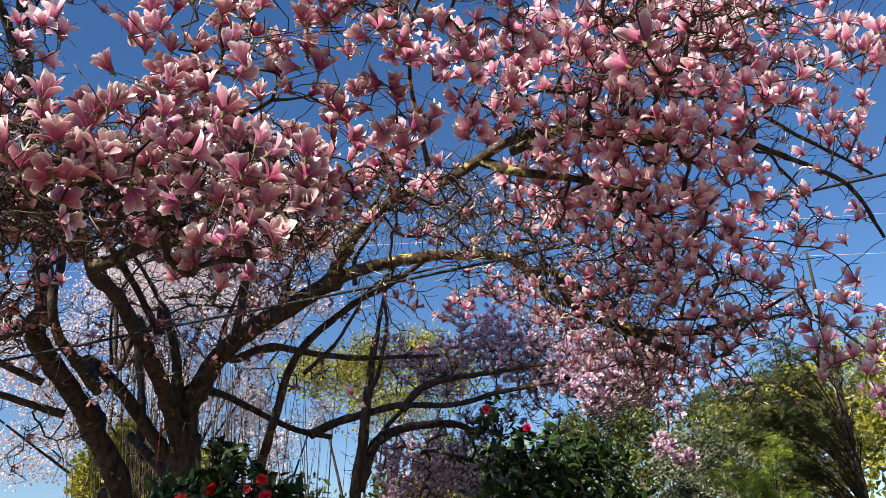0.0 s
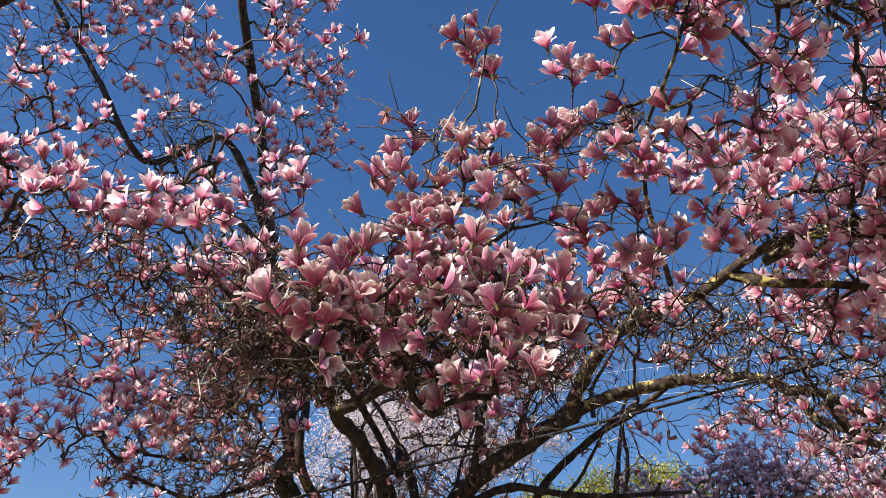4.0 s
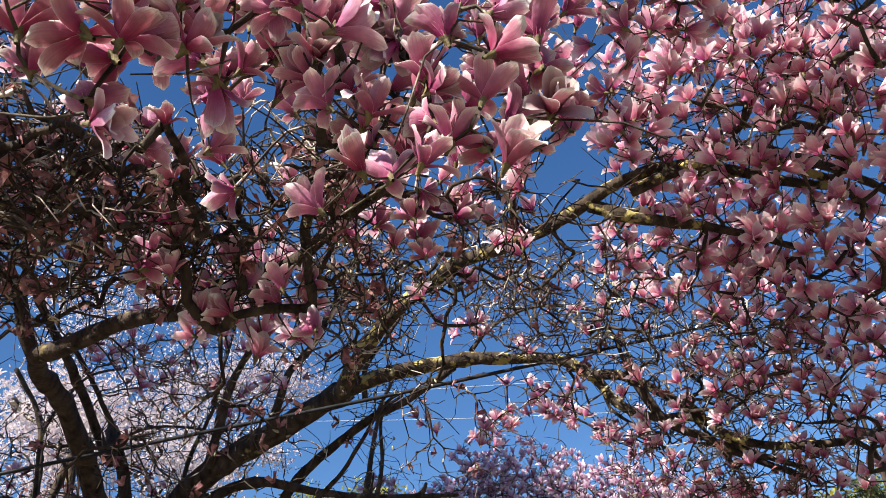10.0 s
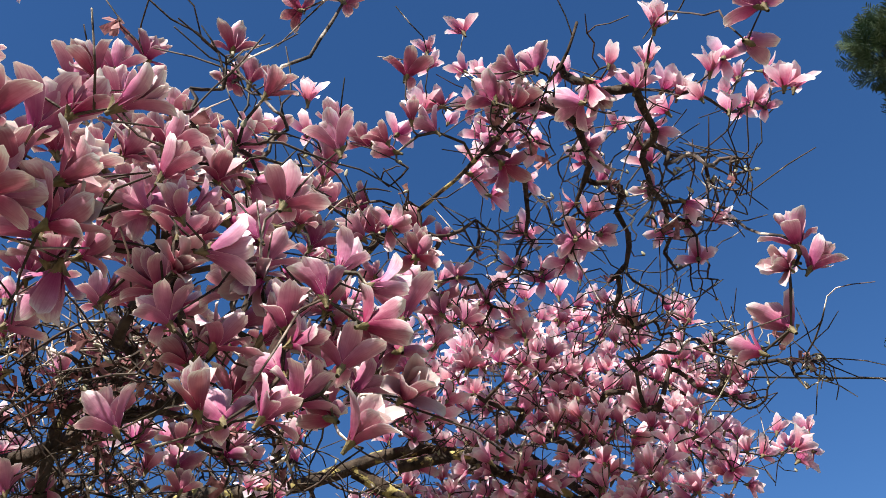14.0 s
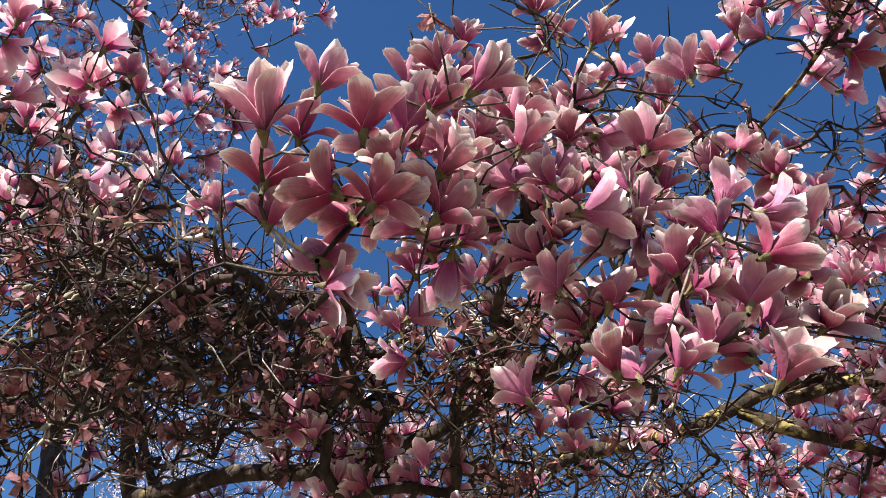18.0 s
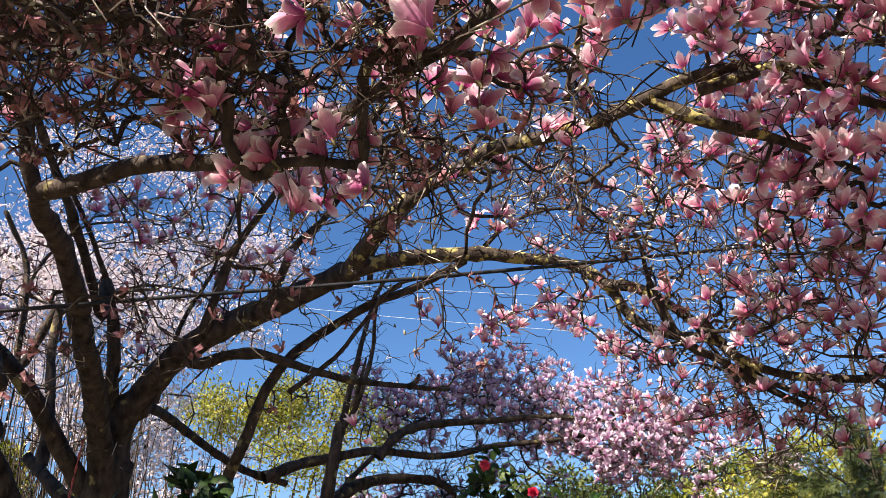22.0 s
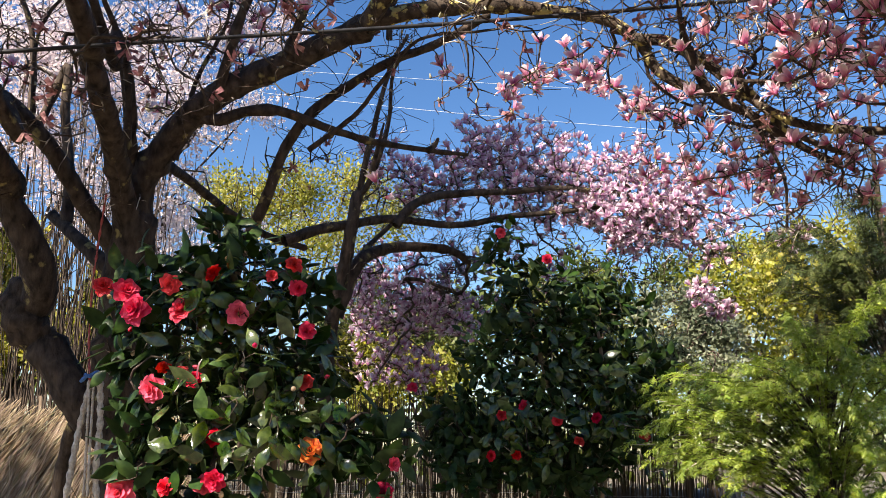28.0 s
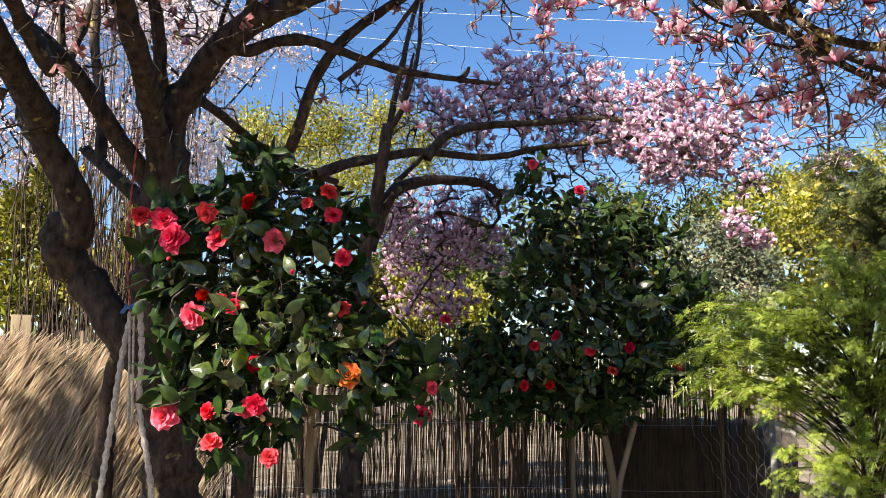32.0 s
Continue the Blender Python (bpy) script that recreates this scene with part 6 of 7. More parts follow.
# one fallen magnolia petal caught in the leaves
p, uv = tepal(0.075, 0.045, 20, 30, 0.3, 6, 4)
fallen = new("fallen_petal", Shape().grid(p, uv).mesh("fallen_petal", (petal,)))
fallen.matrix_basis = as_matrix((-0.71, 2.93, 1.72), turns(np.array([[-0.3, -0.2, 0.9]]), np.array([1.2]))[0], 1.0)
tagged(fallen, "pale mauve magnolia petal caught on camellia leaves", "petal")

# the taller camellia by the fence
back = thing("camellia_shrub", (1.13, 5.75, 0), "tall dark camellia by the fence with a few red flowers", "shrub")
P, W = leaf_cloud("camellia_back", 5.0, 1.3, 0.2)
shrub_wood(back, [(0.03, 0.015, [(1.15, 5.8, -0.03), (1.14, 5.8, 0.82), (1.03, 5.8, 1.4), (0.95, 5.8, 1.9), (0.8, 5.8, 2.5)]), (0.024, 0.012, [(1.16, 5.82, 0.5), (1.18, 5.82, 0.8), (1.32, 5.82, 1.32), (1.35, 5.8, 1.8), (1.3, 5.8, 2.3)]), (0.016, 0.01, [(0.86, 5.7, -0.03), (0.86, 5.7, 0.7), (0.86, 5.75, 1.4), (0.75, 5.75, 1.75)])], P[::8], board_wood)
glossy_leaves(back, P, W, 295, np.array([0.9, 4.6, 1.9]), (camellia_leaf, camellia_leaf_shaded), 1.05)
for k, p in enumerate([(0.59, 5.5, 2.92), (0.91, 5.53, 2.75), (0.58, 5.35, 1.71), (0.71, 5.35, 1.77), (0.93, 5.35, 1.68), (1.17, 5.35, 1.7), (1.06, 5.35, 1.55), (0.67, 5.38, 1.47), (0.51, 5.38, 1.46), (0.02, 5.51, 1.88), (1.51, 5.5, 1.59)]):
    child("flower", red_me[k % 4], back, at=as_matrix(p, turns(np.array([[rng.normal(0, 0.4), -0.8, rng.normal(0, 0.3)]]), np.array([k * 1.0]))[0], 0.95))


def conifer(name, kind, base, label, mat, lean, boost, size, parts=0):
    root = thing(name, base, label, "conifer")
    P, W = leaf_cloud(kind, boost, 1.0, 0.3, 0.8)
    b = np.array(base)
    top = P[P[:, 2].argmax()]
    line = [b + (0, 0, -0.05), b + (0.02, 0, top[2] * 0.3), (b + (top - b) * 0.6) * (1, 1, 1), b + (top - b) * 0.97]
    pts, f = spline(line, 0.1)
    v, q = tube(pts, 0.09 * (1 - 0.85 * f), 10, 0.08)
    child("trunk", mesh_from("trunk", v, q, None, (bark,)), root)
    sk = Skeleton()
    sk.limb(pts, 0.05 * (1 - 0.8 * f))
    sk.seal(30000)
    for p in P[:: max(1, len(P) // 260)]:
        sk.reach(p, step=0.15, wild=0.06)
    child("branchwork", tubes("branchwork", sk.twigs(0.004, 0.4, 0.03), twig_bark, 5), root, "brown boughs inside the foliage", "stuff")
    shapes = [spray_shape(60 + k, 0.17, 0.1, 9, 1.5) for k in range(4)]
    W = W + np.array(lean) + rng.normal(0, 0.35, W.shape)
    rot, big = turns(W, rng.uniform(0, 6.28, len(P))), rng.uniform(0.7, 1.25, len(P)) * size
    order = np.argsort(((P - np.array([0.5, 1.0, 1.8])) ** 2).sum(1))
    meshes = [s.mesh("spray", (mat,)) for s in shapes]
    for i in order[:parts]:
        child("spray", meshes[int(rng.integers(4))], root, at=as_matrix(P[i], rot[i], big[i]))
    left = order[parts:]
    child("foliage", soup("foliage", shapes, rng.integers(0, 4, len(left)), P[left], rot[left], big[left], (mat,)), root, "flat feathery sprays of scale foliage", "stuff")


def scale_conifer(kind, base, top, label, mat, parts, fill):
    """Boughs that arch out of the trunk, each with flat hanging sprays along it."""
    root = thing("thuja", base, label, "conifer")
    b, t = np.array(base), np.array(top)
    trunk_line, f = spline([b + (0, 0, -0.05), b + (t - b) * 0.35, b + (t - b) * 0.7, t], 0.1)
    v, q = tube(trunk_line, 0.07 * (1 - 0.85 * f), 10, 0.08)
    child("trunk", mesh_from("trunk", v, q, None, (bark,)), root)
    P, W, paths = [], [], []
    for x, y, z, r, n in LEAFY[kind]:
        for _ in range(fill):
            d = rng.normal(0, 1, 3)
            end = np.array([x, y, z]) + d / np.linalg.norm(d) * r * rng.random() ** 0.5 * 1.5
            low = trunk_line[int(np.abs(trunk_line[:, 2] - max(0.2, end[2] - rng.uniform(0.2, 0.7))).argmin())]
            mid = low + (end - low) * 0.55 + np.array([0, 0, 0.10])
            pts, g = spline([low, mid, end, end + (end - mid) * 0.25 + np.array([0, 0, -0.06])], 0.034)
            paths.append((pts[::3], np.linspace(0.008, 0.002, len(pts[::3]))))
            way = np.gradient(pts, axis=0)
            way /= np.linalg.norm(way, axis=1, keepdims=True)
            across = np.cross(way, np.array([0, 0, 1.0]))
            across /= np.linalg.norm(across, axis=1, keepdims=True)
            for a in range(len(pts)):
                if g[a] < 0.45:
                    continue
                for s in (-1, 1):
                    P.append(pts[a] + rng.normal(0, 0.012, 3))
                    W.append(way[a] * rng.uniform(0.4, 1.0) + s * across[a] * rng.uniform(0.1, 0.8) + np.array([0, 0, rng.normal(0.05, 0.25)]))
    P, W = np.array(P), np.array(W)
    child("branchwork", tubes("branchwork", paths, twig_bark, 4), root, "brown boughs inside the foliage", "stuff")
    shapes = [spray_shape(60 + k, 0.076, 0.1, 6, 1.15) for k in range(4)]
    rot, big = turns(W, rng.normal(0, 0.45, len(P))), rng.uniform(0.5, 1.05, len(P))
    order = np.argsort(((P - np.array([0.5, 1.0, 1.8])) ** 2).sum(1))
    meshes = [s.mesh("spray", (mat,)) for s in shapes]
    for i in order[:parts]:
        child("spray", meshes[int(rng.integers(4))], root, at=as_matrix(P[i], rot[i], big[i]))
    left = order[parts:]
    child("foliage", soup("foliage", shapes, rng.integers(0, 4, len(left)), P[left], rot[left], big[left], (mat,)), root, "flat feathery sprays of scale foliage", "stuff")


scale_conifer("thuja", (2.75, 5.6, 0), (2.7, 5.5, 2.4), "bushy yellow-green thuja in the sun", thuja_green, 290, 9)
scale_conifer("dark_thuja", (3.6, 6.2, 0), (3.5, 6.0, 4.2), "tall dark green thuja behind the sunny one", thuja_dark, 0, 7)
conifer("tall_conifer", "tall_conifer", (6.2, 4.6, 0), "tall dark green conifer standing clear against the sky", pine_green, (0, 0, -0.15), 10.0, 1.1)


# masses of the background plants: place, half width, half height, leaves
CHERRY = [(-3.96, 8.15, 5.62, 0.64, 0.64, 800), (-3.25, 8.20, 5.29, 0.64, 0.64, 900), (-2.75, 8.33, 5.75, 0.66, 0.60, 800), (-2.12, 8.66, 5.94, 0.69, 0.56, 800), (-1.49, 8.63, 5.94, 0.50, 0.44, 450), (-3.94, 8.36, 4.71, 0.52, 0.64, 600), (-2.42, 8.84, 5.20, 0.56, 0.50, 500), (-1.73, 8.84, 5.09, 0.50, 0.37, 250), (-3.55, 8.12, 6.79, 0.96, 0.78, 900), (-2.26, 8.43, 6.91, 0.94, 0.62, 700), (-2.70, 9.16, 3.86, 0.37, 0.50, 350), (-3.63, 8.50, 4.09, 0.52, 0.64, 400), (-3.54, 8.40, 4.54, 0.64, 0.71, 600), (-2.92, 8.81, 3.72, 0.64, 0.64, 500), (-4.79, 8.18, 4.73, 0.64, 0.71, 500)]
YELLOW = [(-2.78, 12.09, 5.06, 0.67, 0.50, 700), (-1.79, 12.04, 5.15, 0.58, 0.58, 700), (-0.96, 11.99, 5.24, 0.58, 0.58, 700), (-0.28, 12.06, 4.84, 0.50, 0.58, 500), (-1.37, 11.59, 4.28, 0.95, 0.55, 900), (-0.52, 11.17, 3.19, 0.45, 0.90, 900), (0.23, 11.21, 2.91, 0.45, 0.75, 800), (-2.12, 12.11, 4.90, 0.58, 0.58, 500)]
LEFT_HEDGE = [(-4.09, 8.00, 2.94, 0.32, 0.49, 700), (-3.65, 8.03, 2.78, 0.32, 0.60, 800), (-3.96, 7.86, 2.27, 0.37, 0.31, 600), (-3.17, 7.84, 2.38, 0.37, 0.37, 600), (-3.77, 8.06, 3.35, 0.27, 0.33, 300), (-2.94, 8.14, 2.86, 0.33, 0.49, 500)]
GREY = [(2.74, 8.03, 2.78, 0.32, 0.43, 800), (2.45, 7.85, 2.32, 0.31, 0.31, 600), (2.97, 7.94, 2.55, 0.32, 0.37, 600), (2.34, 8.14, 2.85, 0.22, 0.33, 300), (2.82, 7.76, 2.10, 0.36, 0.31, 500)]
RIGHT_TREES = [(4.61, 10.98, 4.10, 0.45, 0.37, 400), (4.99, 11.04, 3.73, 0.60, 0.52, 600), (4.47, 11.09, 3.43, 0.52, 0.52, 500), (5.52, 11.09, 3.44, 0.67, 0.60, 600), (5.21, 10.94, 4.33, 0.37, 0.30, 200), (5.81, 10.94, 4.33, 0.45, 0.67, 400), (3.10, 8.44, 2.96, 0.50, 0.56, 600), (3.74, 8.43, 3.16, 0.50, 0.56, 700), (4.34, 8.61, 2.90, 0.56, 0.56, 700), (2.74, 8.59, 2.51, 0.37, 0.37, 300), (4.75, 8.47, 3.34, 0.37, 0.62, 500), (3.98, 8.75, 2.45, 0.56, 0.31, 400)]
MID_HEDGE = [(-0.15, 9.33, 2.58, 0.56, 0.56, 1000), (0.48, 9.35, 2.47, 0.50, 0.56, 900), (1.44, 9.91, 2.87, 0.80, 0.67, 1000), (2.24, 9.89, 3.01, 0.67, 0.67, 900), (-0.51, 9.14, 2.19, 0.36, 0.43, 600), (0.73, 9.46, 1.73, 0.94, 0.37, 900), (2.23, 9.17, 1.97, 0.61, 0.55, 800), (-1.40, 9.39, 2.21, 0.62, 0.56, 800), (-2.27, 9.35, 2.45, 0.62, 0.62, 800), (2.10, 9.81, 3.53, 0.53, 0.40, 500), (3.10, 9.82, 3.47, 0.53, 0.40, 500), (3.84, 10.14, 3.83, 0.35, 0.35, 300), (1.30, 9.84, 3.33, 0.53, 0.40, 400), (0.49, 9.64, 3.02, 0.39, 0.32, 300), (-0.91, 9.42, 2.78, 0.44, 0.38, 400)]
MID_YELLOW = [(-0.14, 8.74, 2.28, 0.41, 0.41, 700), (-0.56, 8.95, 2.54, 0.36, 0.36, 500), (0.33, 8.76, 2.17, 0.29, 0.35, 500), (-0.37, 8.80, 1.93, 0.35, 0.23, 400)]
RIGHT_WIRE = [(3.61, 7.82, 8.83), (6.37, 6.68, 8.53), (9.6, 5.35, 8.17), (13.27, 3.84, 7.76)]
CHERRY_LOW = [(-3.94, 7.97, 5.48, 0.64, 0.57, 500), (-5.34, 8.64, 3.44, 0.57, 0.50, 400), (-2.45, 8.38, 4.88, 0.64, 0.57, 500), (-2.40, 9.04, 3.30, 0.57, 0.42, 400), (-4.49, 8.70, 3.53, 0.57, 0.64, 400), (-5.24, 7.77, 4.94, 0.48, 0.55, 300), (-1.86, 9.20, 3.72, 0.36, 0.29, 120), (-5.28, 6.97, 3.67, 0.60, 0.60, 420), (-4.65, 6.93, 3.96, 0.60, 0.60, 420), (-4.05, 7.31, 3.69, 0.60, 0.60, 420), (-3.36, 6.77, 4.71, 0.60, 0.60, 420), (-2.80, 6.94, 4.83, 0.60, 0.60, 420), (-2.42, 7.31, 4.52, 0.60, 0.60, 420), (-2.29, 7.73, 3.74, 0.50, 0.50, 300), (-3.01, 7.59, 3.78, 0.55, 0.55, 350), (-6.20, 6.70, 3.87, 0.60, 0.60, 350)]
# crown of an added, unseen tree, up the sun's way from what it shades
SHADE = []
for near, spots in (
    (9.0, [(-1.45, 4.4, 0.6), (-1.45, 4.4, 1.3), (-1.5, 4.4, 2.0), (-1.5, 4.4, 2.7), (-1.5, 4.0, 3.2), (-0.9, 4.0, 3.2), (-1.9, 4.3, 2.4), (-0.6, 5.5, 2.3), (-2.5, 5.8, 1.2), (-1.2, 4.1, 3.0), (-0.6, 3.9, 3.4), (-0.2, 3.7, 3.5), (-1.9, 3.9, 3.0), (-1.4, 3.3, 3.2), (-2.0, 4.1, 2.8), (-1.45, 3.6, 3.4), (-2.1, 3.2, 2.9), (-0.7, 4.2, 2.8), (-2.6, 3.2, 3.0), (-1.0, 3.9, 3.6)]),
    (14.0, [(-0.5, 5.5, 1.9), (-0.5, 5.6, 1.4), (-0.3, 5.6, 2.8), (0.3, 5.9, 3.0), (0.8, 5.9, 3.5), (0.4, 5.8, 3.7), (0.1, 6.0, 3.5), (-0.1, 6.2, 2.3), (-0.2, 6.1, 1.3), (0.4, 6.1, 0.2), (0.9, 6.1, 0.7), (-0.8, 6.1, 1.0), (-0.9, 6.1, 0.4), (-0.4, 6.1, 0.5), (0.1, 6.1, 1.0), (0.6, 6.1, 0.5), (1.0, 6.1, 1.1), (-0.3, 6.3, 2.7), (0.2, 6.4, 3.2), (0.7, 6.3, 3.4), (-0.1, 6.3, 3.4), (0.8, 5.8, 2.3), (0.5, 5.8, 1.7), (1.2, 5.7, 1.6)]),
):
    for spot in spots:
        at = Vector(spot) + SUN_WAY * (near + 1.2 * math.sin(len(SHADE) * 2.4))
        SHADE.append((at.x, at.y, at.z, 0.45, 0.40, 420))


# ---------------------------------------------------------------- background plants
def leafy_tree(name, base, masses, label, mat, leaf, boost, stems=3, height=None, blossom=False, hang=0.0, size=1.0, wood=1.0):
    """A tree or bush seen only behind others: stems, branchlets and a crown of single leaves or blossoms."""
    root = thing(name, base, label, "tree" if "tree" in name else "shrub")
    P, W = [], []
    for x, y, z, rx, rz, n in masses:
        m = int(n * boost)
        d = rng.normal(0, 1, (m, 3))
        d *= (rng.random((m, 1)) ** 0.45) / np.linalg.norm(d, axis=1, keepdims=True)
        # uneven outline: leaves gather round small sub-clumps
        k = max(3, m // 26)
        c = d[:k] * 1.02
        q = c[rng.integers(0, k, m)] * 0.82 + d * 0.36
        P.append(np.array([x, y, z]) + q * np.array([rx, rx, rz]))
        W.append(d + np.array([0, -0.2, 0.2 - hang]))
    P, W = np.concatenate(P), np.concatenate(W)
    sk = Skeleton()
    b = np.array(base, float)
    for k in range(stems):
        m = masses[k % len(masses)]
        off = np.array([rng.normal(0, 0.12 * (stems > 1)), rng.normal(0, 0.12 * (stems > 1)), -0.05])
        top = np.array([m[0], m[1], m[2] + m[4] * 0.4])
        mid = b + off + (top - b) * np.array([0.25, 0.25, 0.5])
        pts, f = spline([b + off, mid, top], 0.15)
        rad = max(0.018, 0.02 + 0.012 * b[1] / 6) * wood * (1 - 0.8 * f)
        v, q = tube(pts, rad, 8, 0.06)
        child("stem", mesh_from("stem", v, q, None, (bark,)), root)
        sk.limb(pts, rad)
    sk.seal(40000)
    for p in P[:: max(1, len(P) // 420)]:
        sk.reach(p, step=0.2, wild=0.08)
    child("branchwork", tubes("branchwork", sk.twigs(0.004, 0.4, 0.03), twig_bark, 4), root, "fine branches", "stuff")
    shapes = [small_blossom(k) for k in range(3)] if blossom else [plain_leaf(leaf, leaf * w) for w in (0.45, 0.55, 0.65)]
    child("blossom" if blossom else "foliage", soup("foliage", shapes, rng.integers(0, 3, len(P)), P, turns(W + rng.normal(0, 0.6, W.shape), rng.uniform(0, 6.28, len(P))), rng.uniform(0.7, 1.3, len(P)) * size, (mat,)), root, "white-pink blossom" if blossom else "small leaves", "stuff")
    return root


leafy_tree("cherry_tree", (-4.2, 8.6, 0), CHERRY, "white-flowering cherry tree behind the fence", white_petal, 0.03, 1.9, 14, blossom=True, hang=0.3, size=1.0)
leafy_tree("cherry_tree", (-3.2, 10.2, 0), CHERRY_LOW, "second white-flowering cherry tree farther behind", white_petal, 0.03, 1.8, 10, blossom=True, hang=0.3, size=1.15)
leafy_tree("yellow_tree", (-1.9, 12.0, 0), YELLOW, "yellow-green young-leaved tree behind the garden", yellow_leaf, 0.05, 3.4, 5)
leafy_tree("hedge_shrub", (-4.0, 7.6, 0), LEFT_HEDGE, "loose sunlit yellow-green shrub behind the fence", yellow_leaf, 0.06, 3.8, 4)
leafy_tree("grey_shrub", (2.6, 8.2, 0), GREY, "grey-green bush behind the camellia", grey_leaf, 0.045, 2.6, 4)
leafy_tree("rust_tree", (4.2, 10.5, 0), RIGHT_TREES, "olive green tree beyond the fence", yellow_leaf, 0.06, 2.6, 3)
leafy_tree("willow_tree", (0.2, 8.8, 0), MID_YELLOW, "pale yellow-leaved young tree beyond the fence", yellow_leaf, 0.05, 2.6, 3)
leafy_tree("hedge_shrub", (0.8, 9.5, 0), MID_HEDGE, "mixed green shrubs beyond the reed fence", hedge_leaf, 0.06, 2.6, 5)

# tall tree added out of view to shade trunk, fence and lower twigs
leafy_tree("added_shade_tree", (-7.6, 0.6, 0), SHADE, "added leafy tree, out of view, that shades the garden", hedge_leaf, 0.11, 1.0, 4, wood=4.0)

# a bank of far woods that closes the view
k = 22000
a = rng.uniform(0, 2 * np.pi, k)
rad = 24 + rng.random(k) * 5
hill = 3.0 + 0.7 * np.sin(a * 5) + 0.5 * np.sin(a * 13 + 1) + 0.35 * np.sin(a * 31) + 1.6 * np.exp(-(((a - 1.35) / 0.35) ** 2))
far = np.stack([np.cos(a) * rad, 5 + np.sin(a) * rad, rng.random(k) ** 0.8 * hill * 1.5], 1)
woods = new("far_woods", soup("far_woods", [plain_leaf(0.36, 0.2), plain_leaf(0.3, 0.18)], rng.integers(0, 2, k), far, turns(rng.normal(0, 1, (k, 3)), rng.uniform(0, 6, k)), rng.uniform(0.8, 1.6, k), (hedge_leaf,)))
tagged(woods, "dense green woods and hedges all round the garden", "woods", kind="stuff")

# bundle of straight upright stems behind the magnolia trunk
stems = thing("stem_thicket", (-2.9, 6.9, 0), "thicket of thin upright bare stems behind the trunk", "shrub")
for k in range(220):
    x, y = (rng.normal(-2.75, 0.36), rng.normal(6.9, 0.3)) if k < 160 else (rng.normal(-1.9, 0.5), rng.normal(7.6, 0.3))
    h = rng.uniform(2.2, 4.6)
    tx, ty = x + rng.normal(0, 0.22), y + rng.normal(0, 0.2)
    pts, f = spline([(x, y, -0.02), (x + rng.normal(0, 0.03), y, h * 0.4), (tx, ty, h)], 0.3)
    v, q = tube(pts, 0.0105 * rng.uniform(0.6, 1.3) * (1 - 0.75 * f), 5)
    child("stem", mesh_from("stem", v, q, None, (bark,)), stems)

# ---------------------------------------------------------------- cables
for name, line, r, m, label in (
    ("power_cable", [(-5.6, 2.74, 2.36), (-1.64, 3.07, 2.975), (0.3, 3.24, 3.26), (2.29, 3.41, 3.59), (6.5, 3.75, 4.3)], 0.0085, rubber, "black overhead cable crossing the garden through the branches"),
    ("service_cable", RIGHT_WIRE, 0.014, rubber, "black service cable against the open sky"),
    ("sky_wire", [(-14, 16.6, 9.6), (-3.13, 16.42, 8.59), (2.36, 16.34, 8.12), (16, 16.0, 7.2)], 0.0045, pale_wire, "thin pale overhead wire high behind the trees"),
    ("sky_wire", [(-14, 16.6, 9.7), (-2.09, 16.28, 9.02), (4.44, 16.14, 8.71), (16, 16.0, 8.3)], 0.004, pale_wire, "thin pale overhead wire high behind the trees"),
):
    pts, f = spline(line, 0.25)
    v, q = tube(pts, np.full(len(pts), r), 6)
    tagged(new(name, mesh_from(name, v, q, None, (m,))), label, "cable")

# ---------------------------------------------------------------- ropes of a swing hung on the trunk
swing = thing("swing_ropes", (-1.47, 4.14, 1.78), "worn off-white swing ropes knotted round the leaning limb", "rope")


def rope(name, line, r, mat, label, twist=0.14):
    pts, f = spline(line, 0.012)
    k = np.arange(len(pts))
    v, q = tube(pts, r * (1 + twist * np.sin(k * 1.25)), 8)
    child(name, mesh_from(name, v, q, None, (mat,)), swing, label)


rope("strap", [(-1.50, 4.10, 1.80), (-1.55, 4.14, 1.56), (-1.59, 4.17, 1.24), (-1.63, 4.19, 0.91), (-1.66, 4.2, 0.5)], 0.0145, rope_white, "thick off-white strap", 0.2)
rope("strap", [(-1.46, 4.10, 1.80), (-1.45, 4.13, 1.6), (-1.46, 4.17, 1.35), (-1.42, 4.19, 1.13), (-1.38, 4.19, 0.91), (-1.37, 4.2, 0.5)], 0.0145, rope_white, "thick off-white strap", 0.2)
rope("cord", [(-1.505, 4.09, 1.80), (-1.505, 4.12, 1.6), (-1.50, 4.15, 1.27)], 0.006, rope_white, "thin grey cord")
rope("cord", [(-1.485, 4.09, 1.80), (-1.487, 4.12, 1.6), (-1.483, 4.15, 1.27)], 0.006, rope_white, "thin grey cord")
rope("red_cord", [(-1.52, 4.09, 2.72), (-1.55, 4.12, 2.3), (-1.54, 4.12, 2.0), (-1.50, 4.08, 1.8)], 0.0045, cord_red, "red and white twisted cord", 0.5)
rope("knot", [(-1.53, 4.05, 1.79), (-1.50, 4.03, 1.81), (-1.46, 4.04, 1.83), (-1.43, 4.06, 1.84), (-1.47, 4.03, 1.81), (-1.51, 4.04, 1.82)], 0.008, blue_cloth, "faded blue cloth knot", 0.3)

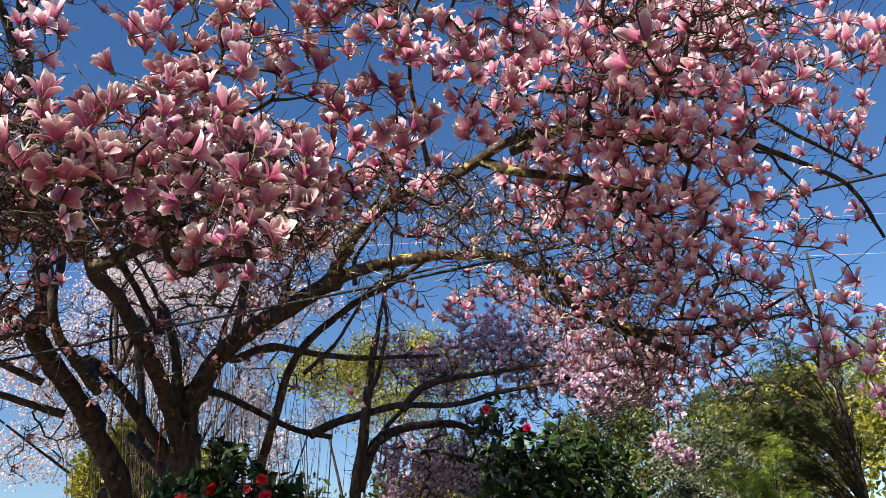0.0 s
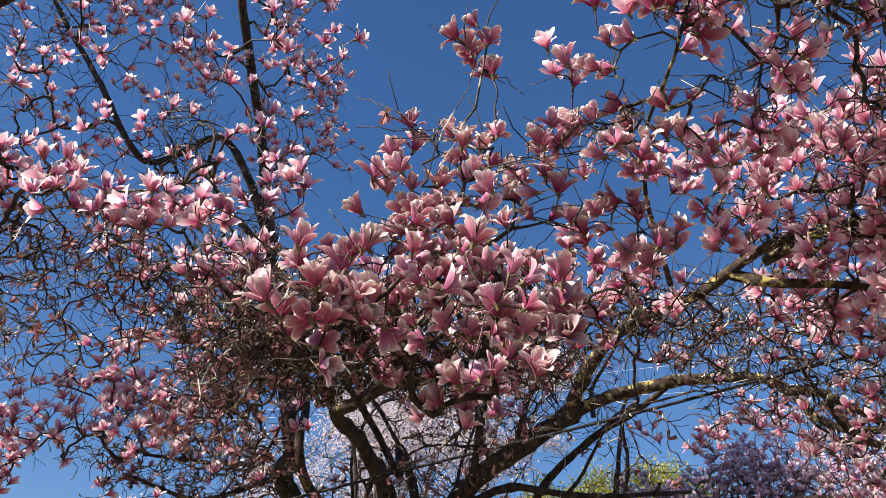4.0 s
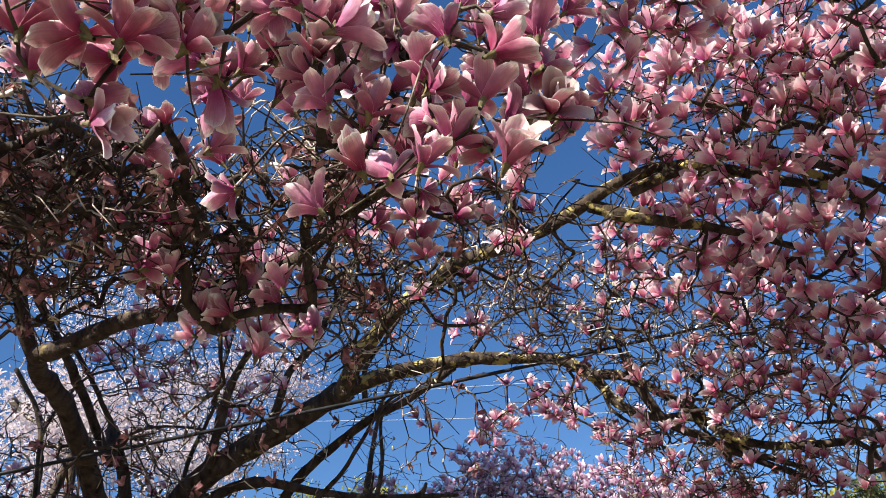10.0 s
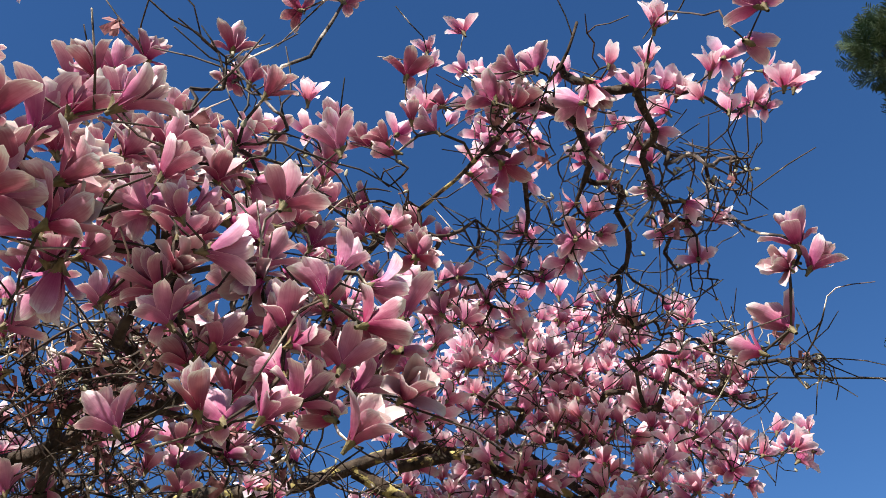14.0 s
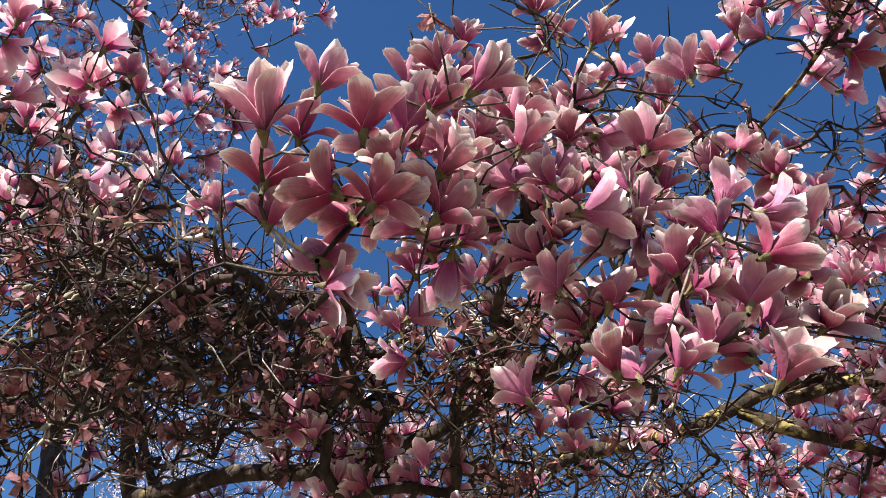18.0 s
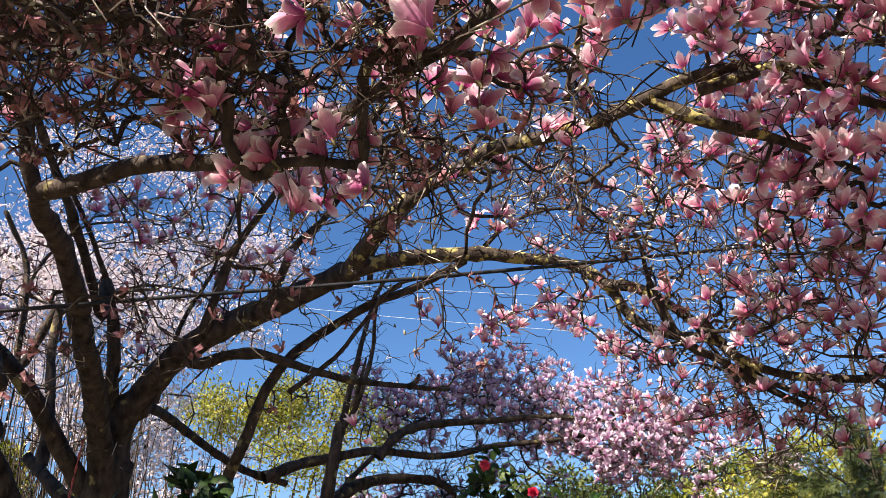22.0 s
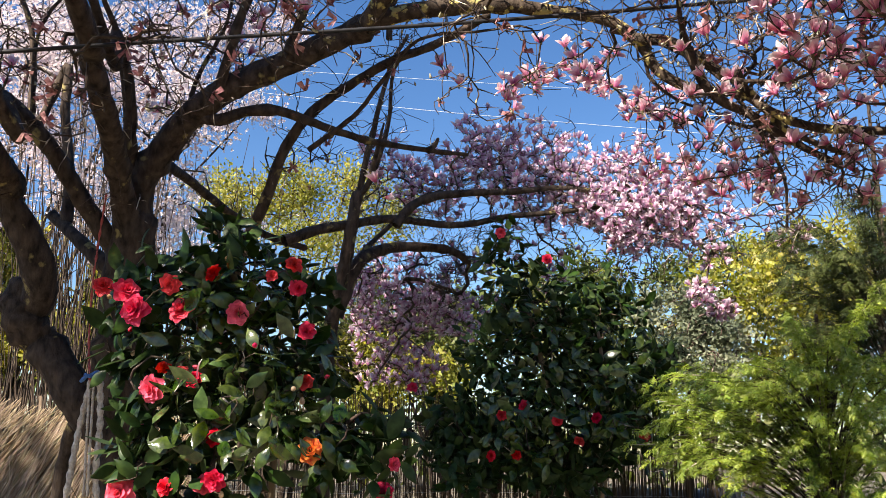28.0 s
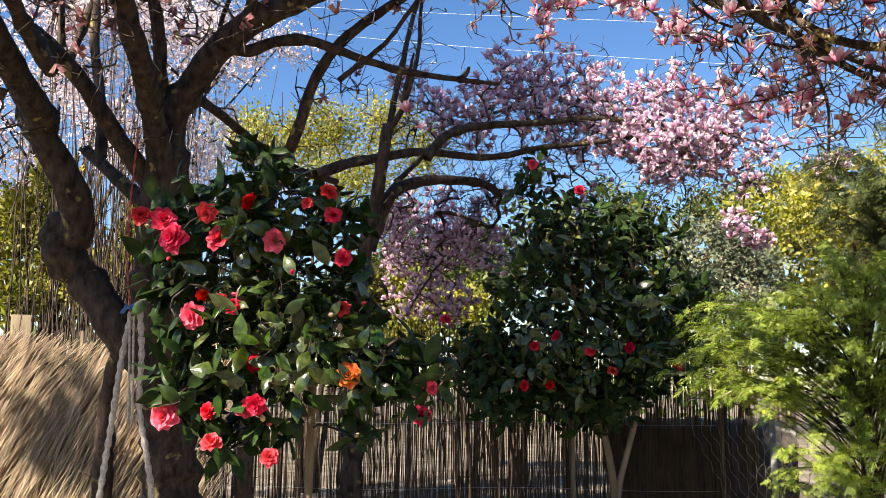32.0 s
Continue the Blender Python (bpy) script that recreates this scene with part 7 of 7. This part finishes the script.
# ---------------------------------------------------------------- reed fence and the things behind it
FENCE_Y = 6.12
fence = thing("reed_fence", (-0.5, FENCE_Y, 0), "dry brown reed screen fence on thin posts, slightly see-through", "fence")
for x in (-4.6, -2.6, -0.7, 0.9, 1.98):
    v, q = tube([(x, FENCE_Y + 0.03, -0.1), (x + 0.01, FENCE_Y + 0.03, 0.8), (x, FENCE_Y + 0.03, 1.82)], [0.022, 0.02, 0.018], 8, 0.05)
    child("post", mesh_from("post", v, q, None, (board_wood,)), fence, "thin wooden post")
for z in (0.3, 0.75, 1.2, 1.65):
    pts = np.array([(x, FENCE_Y - 0.012 + 0.004 * math.sin(x * 40), z + 0.01 * math.sin(x * 3)) for x in np.arange(-4.7, 2.0, 0.08)])
    v, q = tube(pts, np.full(len(pts), 0.0016), 4)
    child("binding_wire", mesh_from("binding_wire", v, q, None, (wire_grey,)), fence)
reed_mesh = []
for k in range(6):
    r = np.random.default_rng(90 + k)
    h = r.uniform(1.74, 1.9)
    z = np.array([-0.02, 0.38, 0.39, 0.75, 0.76, 1.15, 1.16, h])
    v, q = tube(np.stack([r.normal(0, 0.004, 8), r.normal(0, 0.004, 8), z], 1), 0.0022 * np.array([1.1, 1, 1.25, 1, 1.2, 0.95, 1.15, 0.6]), 5)
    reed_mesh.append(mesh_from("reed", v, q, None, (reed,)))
xs = np.arange(-0.78, 1.97, 0.0108)
for x in xs[rng.random(len(xs)) < 0.93][:299]:
    child("reed", reed_mesh[int(rng.integers(6))], fence, at=pose(x + rng.normal(0, 0.004), FENCE_Y + rng.normal(0, 0.008), rng.normal(0, 0.02), rng.normal(0, 0.6), rng.normal(0, 0.9), rng.uniform(0, 360)))
paths = []
for x in list(np.arange(-4.7, -0.78, 0.007)) + list(np.arange(-0.78, 2.22, 0.0038)):
    h = rng.uniform(1.7, 1.9)
    y = FENCE_Y + 0.012 + rng.normal(0, 0.006)
    lean = rng.normal(0, 0.045)
    paths.append((np.array([(x, y, -0.02), (x + lean * 0.4 + rng.normal(0, 0.008), y, h * 0.35), (x + lean * 0.6 + rng.normal(0, 0.008), y, h * 0.7), (x + lean, y + rng.normal(0, 0.01), h)]), np.full(4, rng.uniform(0.0014, 0.0026))))
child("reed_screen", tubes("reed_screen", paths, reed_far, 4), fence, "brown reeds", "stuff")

# heap of sun-bleached straw and reeds leaning on the fence
heap = thing("straw_heap", (-2.9, 5.75, 0), "sun-bleached reeds and straw slumped against the fence", "straw")
paths = []
for k in range(3600):
    x = rng.uniform(-4.4, -1.75)
    z0, ln = rng.uniform(-0.05, 1.35), rng.uniform(0.3, 1.1)
    lean = rng.normal(0.42, 0.09 if k % 5 else 0.3) * ln
    y = 5.98 - 0.35 * max(0.0, 1.0 - z0) * rng.random() - 0.04 * rng.random()
    top = min(1.80 + 0.05 * math.sin(x * 5) - 0.1 * rng.random(), z0 + ln)
    if top < z0 + 0.08:
        continue
    pts = np.array([(x, y - 0.03, z0), (x + lean * 0.5 + rng.normal(0, 0.02), y, (z0 + top) / 2 + 0.01), (x + lean, min(6.05, y + 0.05), top)])
    paths.append((pts, np.array([0.0034, 0.003, 0.0018]) * rng.uniform(0.7, 1.5)))
paths.sort(key=lambda p: p[0][0][1])
for pts, r in paths[:240]:
    v, q = tube(pts, r, 5)
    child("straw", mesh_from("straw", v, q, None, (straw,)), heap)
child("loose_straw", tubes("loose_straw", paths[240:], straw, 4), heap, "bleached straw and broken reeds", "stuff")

# tarp-covered stack by the thuja and a post of the wire fence
stack = thing("covered_stack", (1.75, 6.35, 0), "stack covered with a dark crumpled tarp behind the fence", "tarp")
u, w = np.meshgrid(np.linspace(0, 1, 26), np.linspace(0, 1, 18))
rise = np.interp(w, [0, 0.55, 0.62, 1], [0, 1.16, 1.2, 1.2])
depth = np.interp(w, [0, 0.55, 0.62, 1], [0, 0.05, 0.1, 0.7])
wr = 0.03 * np.sin(u * 31 + w * 9) + 0.02 * np.sin(w * 27 + u * 14) + rng.normal(0, 0.008, u.shape)
pts = np.stack([1.2 + u * 1.35, 6.22 + depth + wr, rise + wr * 0.7], -1)
child("tarp", Shape().grid(pts, np.zeros((18, 26, 2))).mesh("tarp", (tarp_dark,)), stack, "dark crumpled tarp")
v, q = tube([(1.3, 6.3, 0), (1.3, 6.3, 0.6), (1.32, 6.3, 1.0)], [0.03, 0.03, 0.03], 8)
child("corner_post", mesh_from("corner_post", v, q, None, (board_wood,)), stack)
v, q = tube([(2.25, 5.9, -0.05), (2.25, 5.9, 0.6), (2.25, 5.9, 1.25)], [0.02, 0.02, 0.02], 8)
wf = thing("wire_fence", (2.25, 5.9, 0), "grey chain-link fence beside the thuja", "fence")
child("post", mesh_from("post", v, q, None, (wire_grey,)), wf)
paths = []
for k in range(34):
    x = 2.0 + k * 0.06
    for s in (1, -1):
        pts = np.array([(x + s * 0.3 * (t - 0.5) * 2 + 0.012 * (-1) ** n, 5.92, 1.2 * t) for n, t in enumerate(np.linspace(0, 1, 21))])
        paths.append((pts, np.full(21, 0.0014)))
child("wire_mesh", tubes("wire_mesh", paths, wire_grey, 4), wf, "grey wire mesh", "stuff")

# an old board post behind the straw
post = bmesh.new()
bmesh.ops.create_cube(post, size=1.0)
bmesh.ops.scale(post, vec=(0.15, 0.05, 1.98), verts=post.verts)
bmesh.ops.bevel(post, geom=post.edges[:], offset=0.006, segments=2, affect="EDGES")
post_me = bpy.data.meshes.new("board_post")
post.to_mesh(post_me)
post.free()
post_me.materials.append(board_wood)
board_post = new("board_post", post_me)
board_post.matrix_basis = pose(-3.10, 6.27, 0.96, 1.5, 0.8, 6)
tagged(board_post, "weathered pale wooden board standing behind the straw", "board")
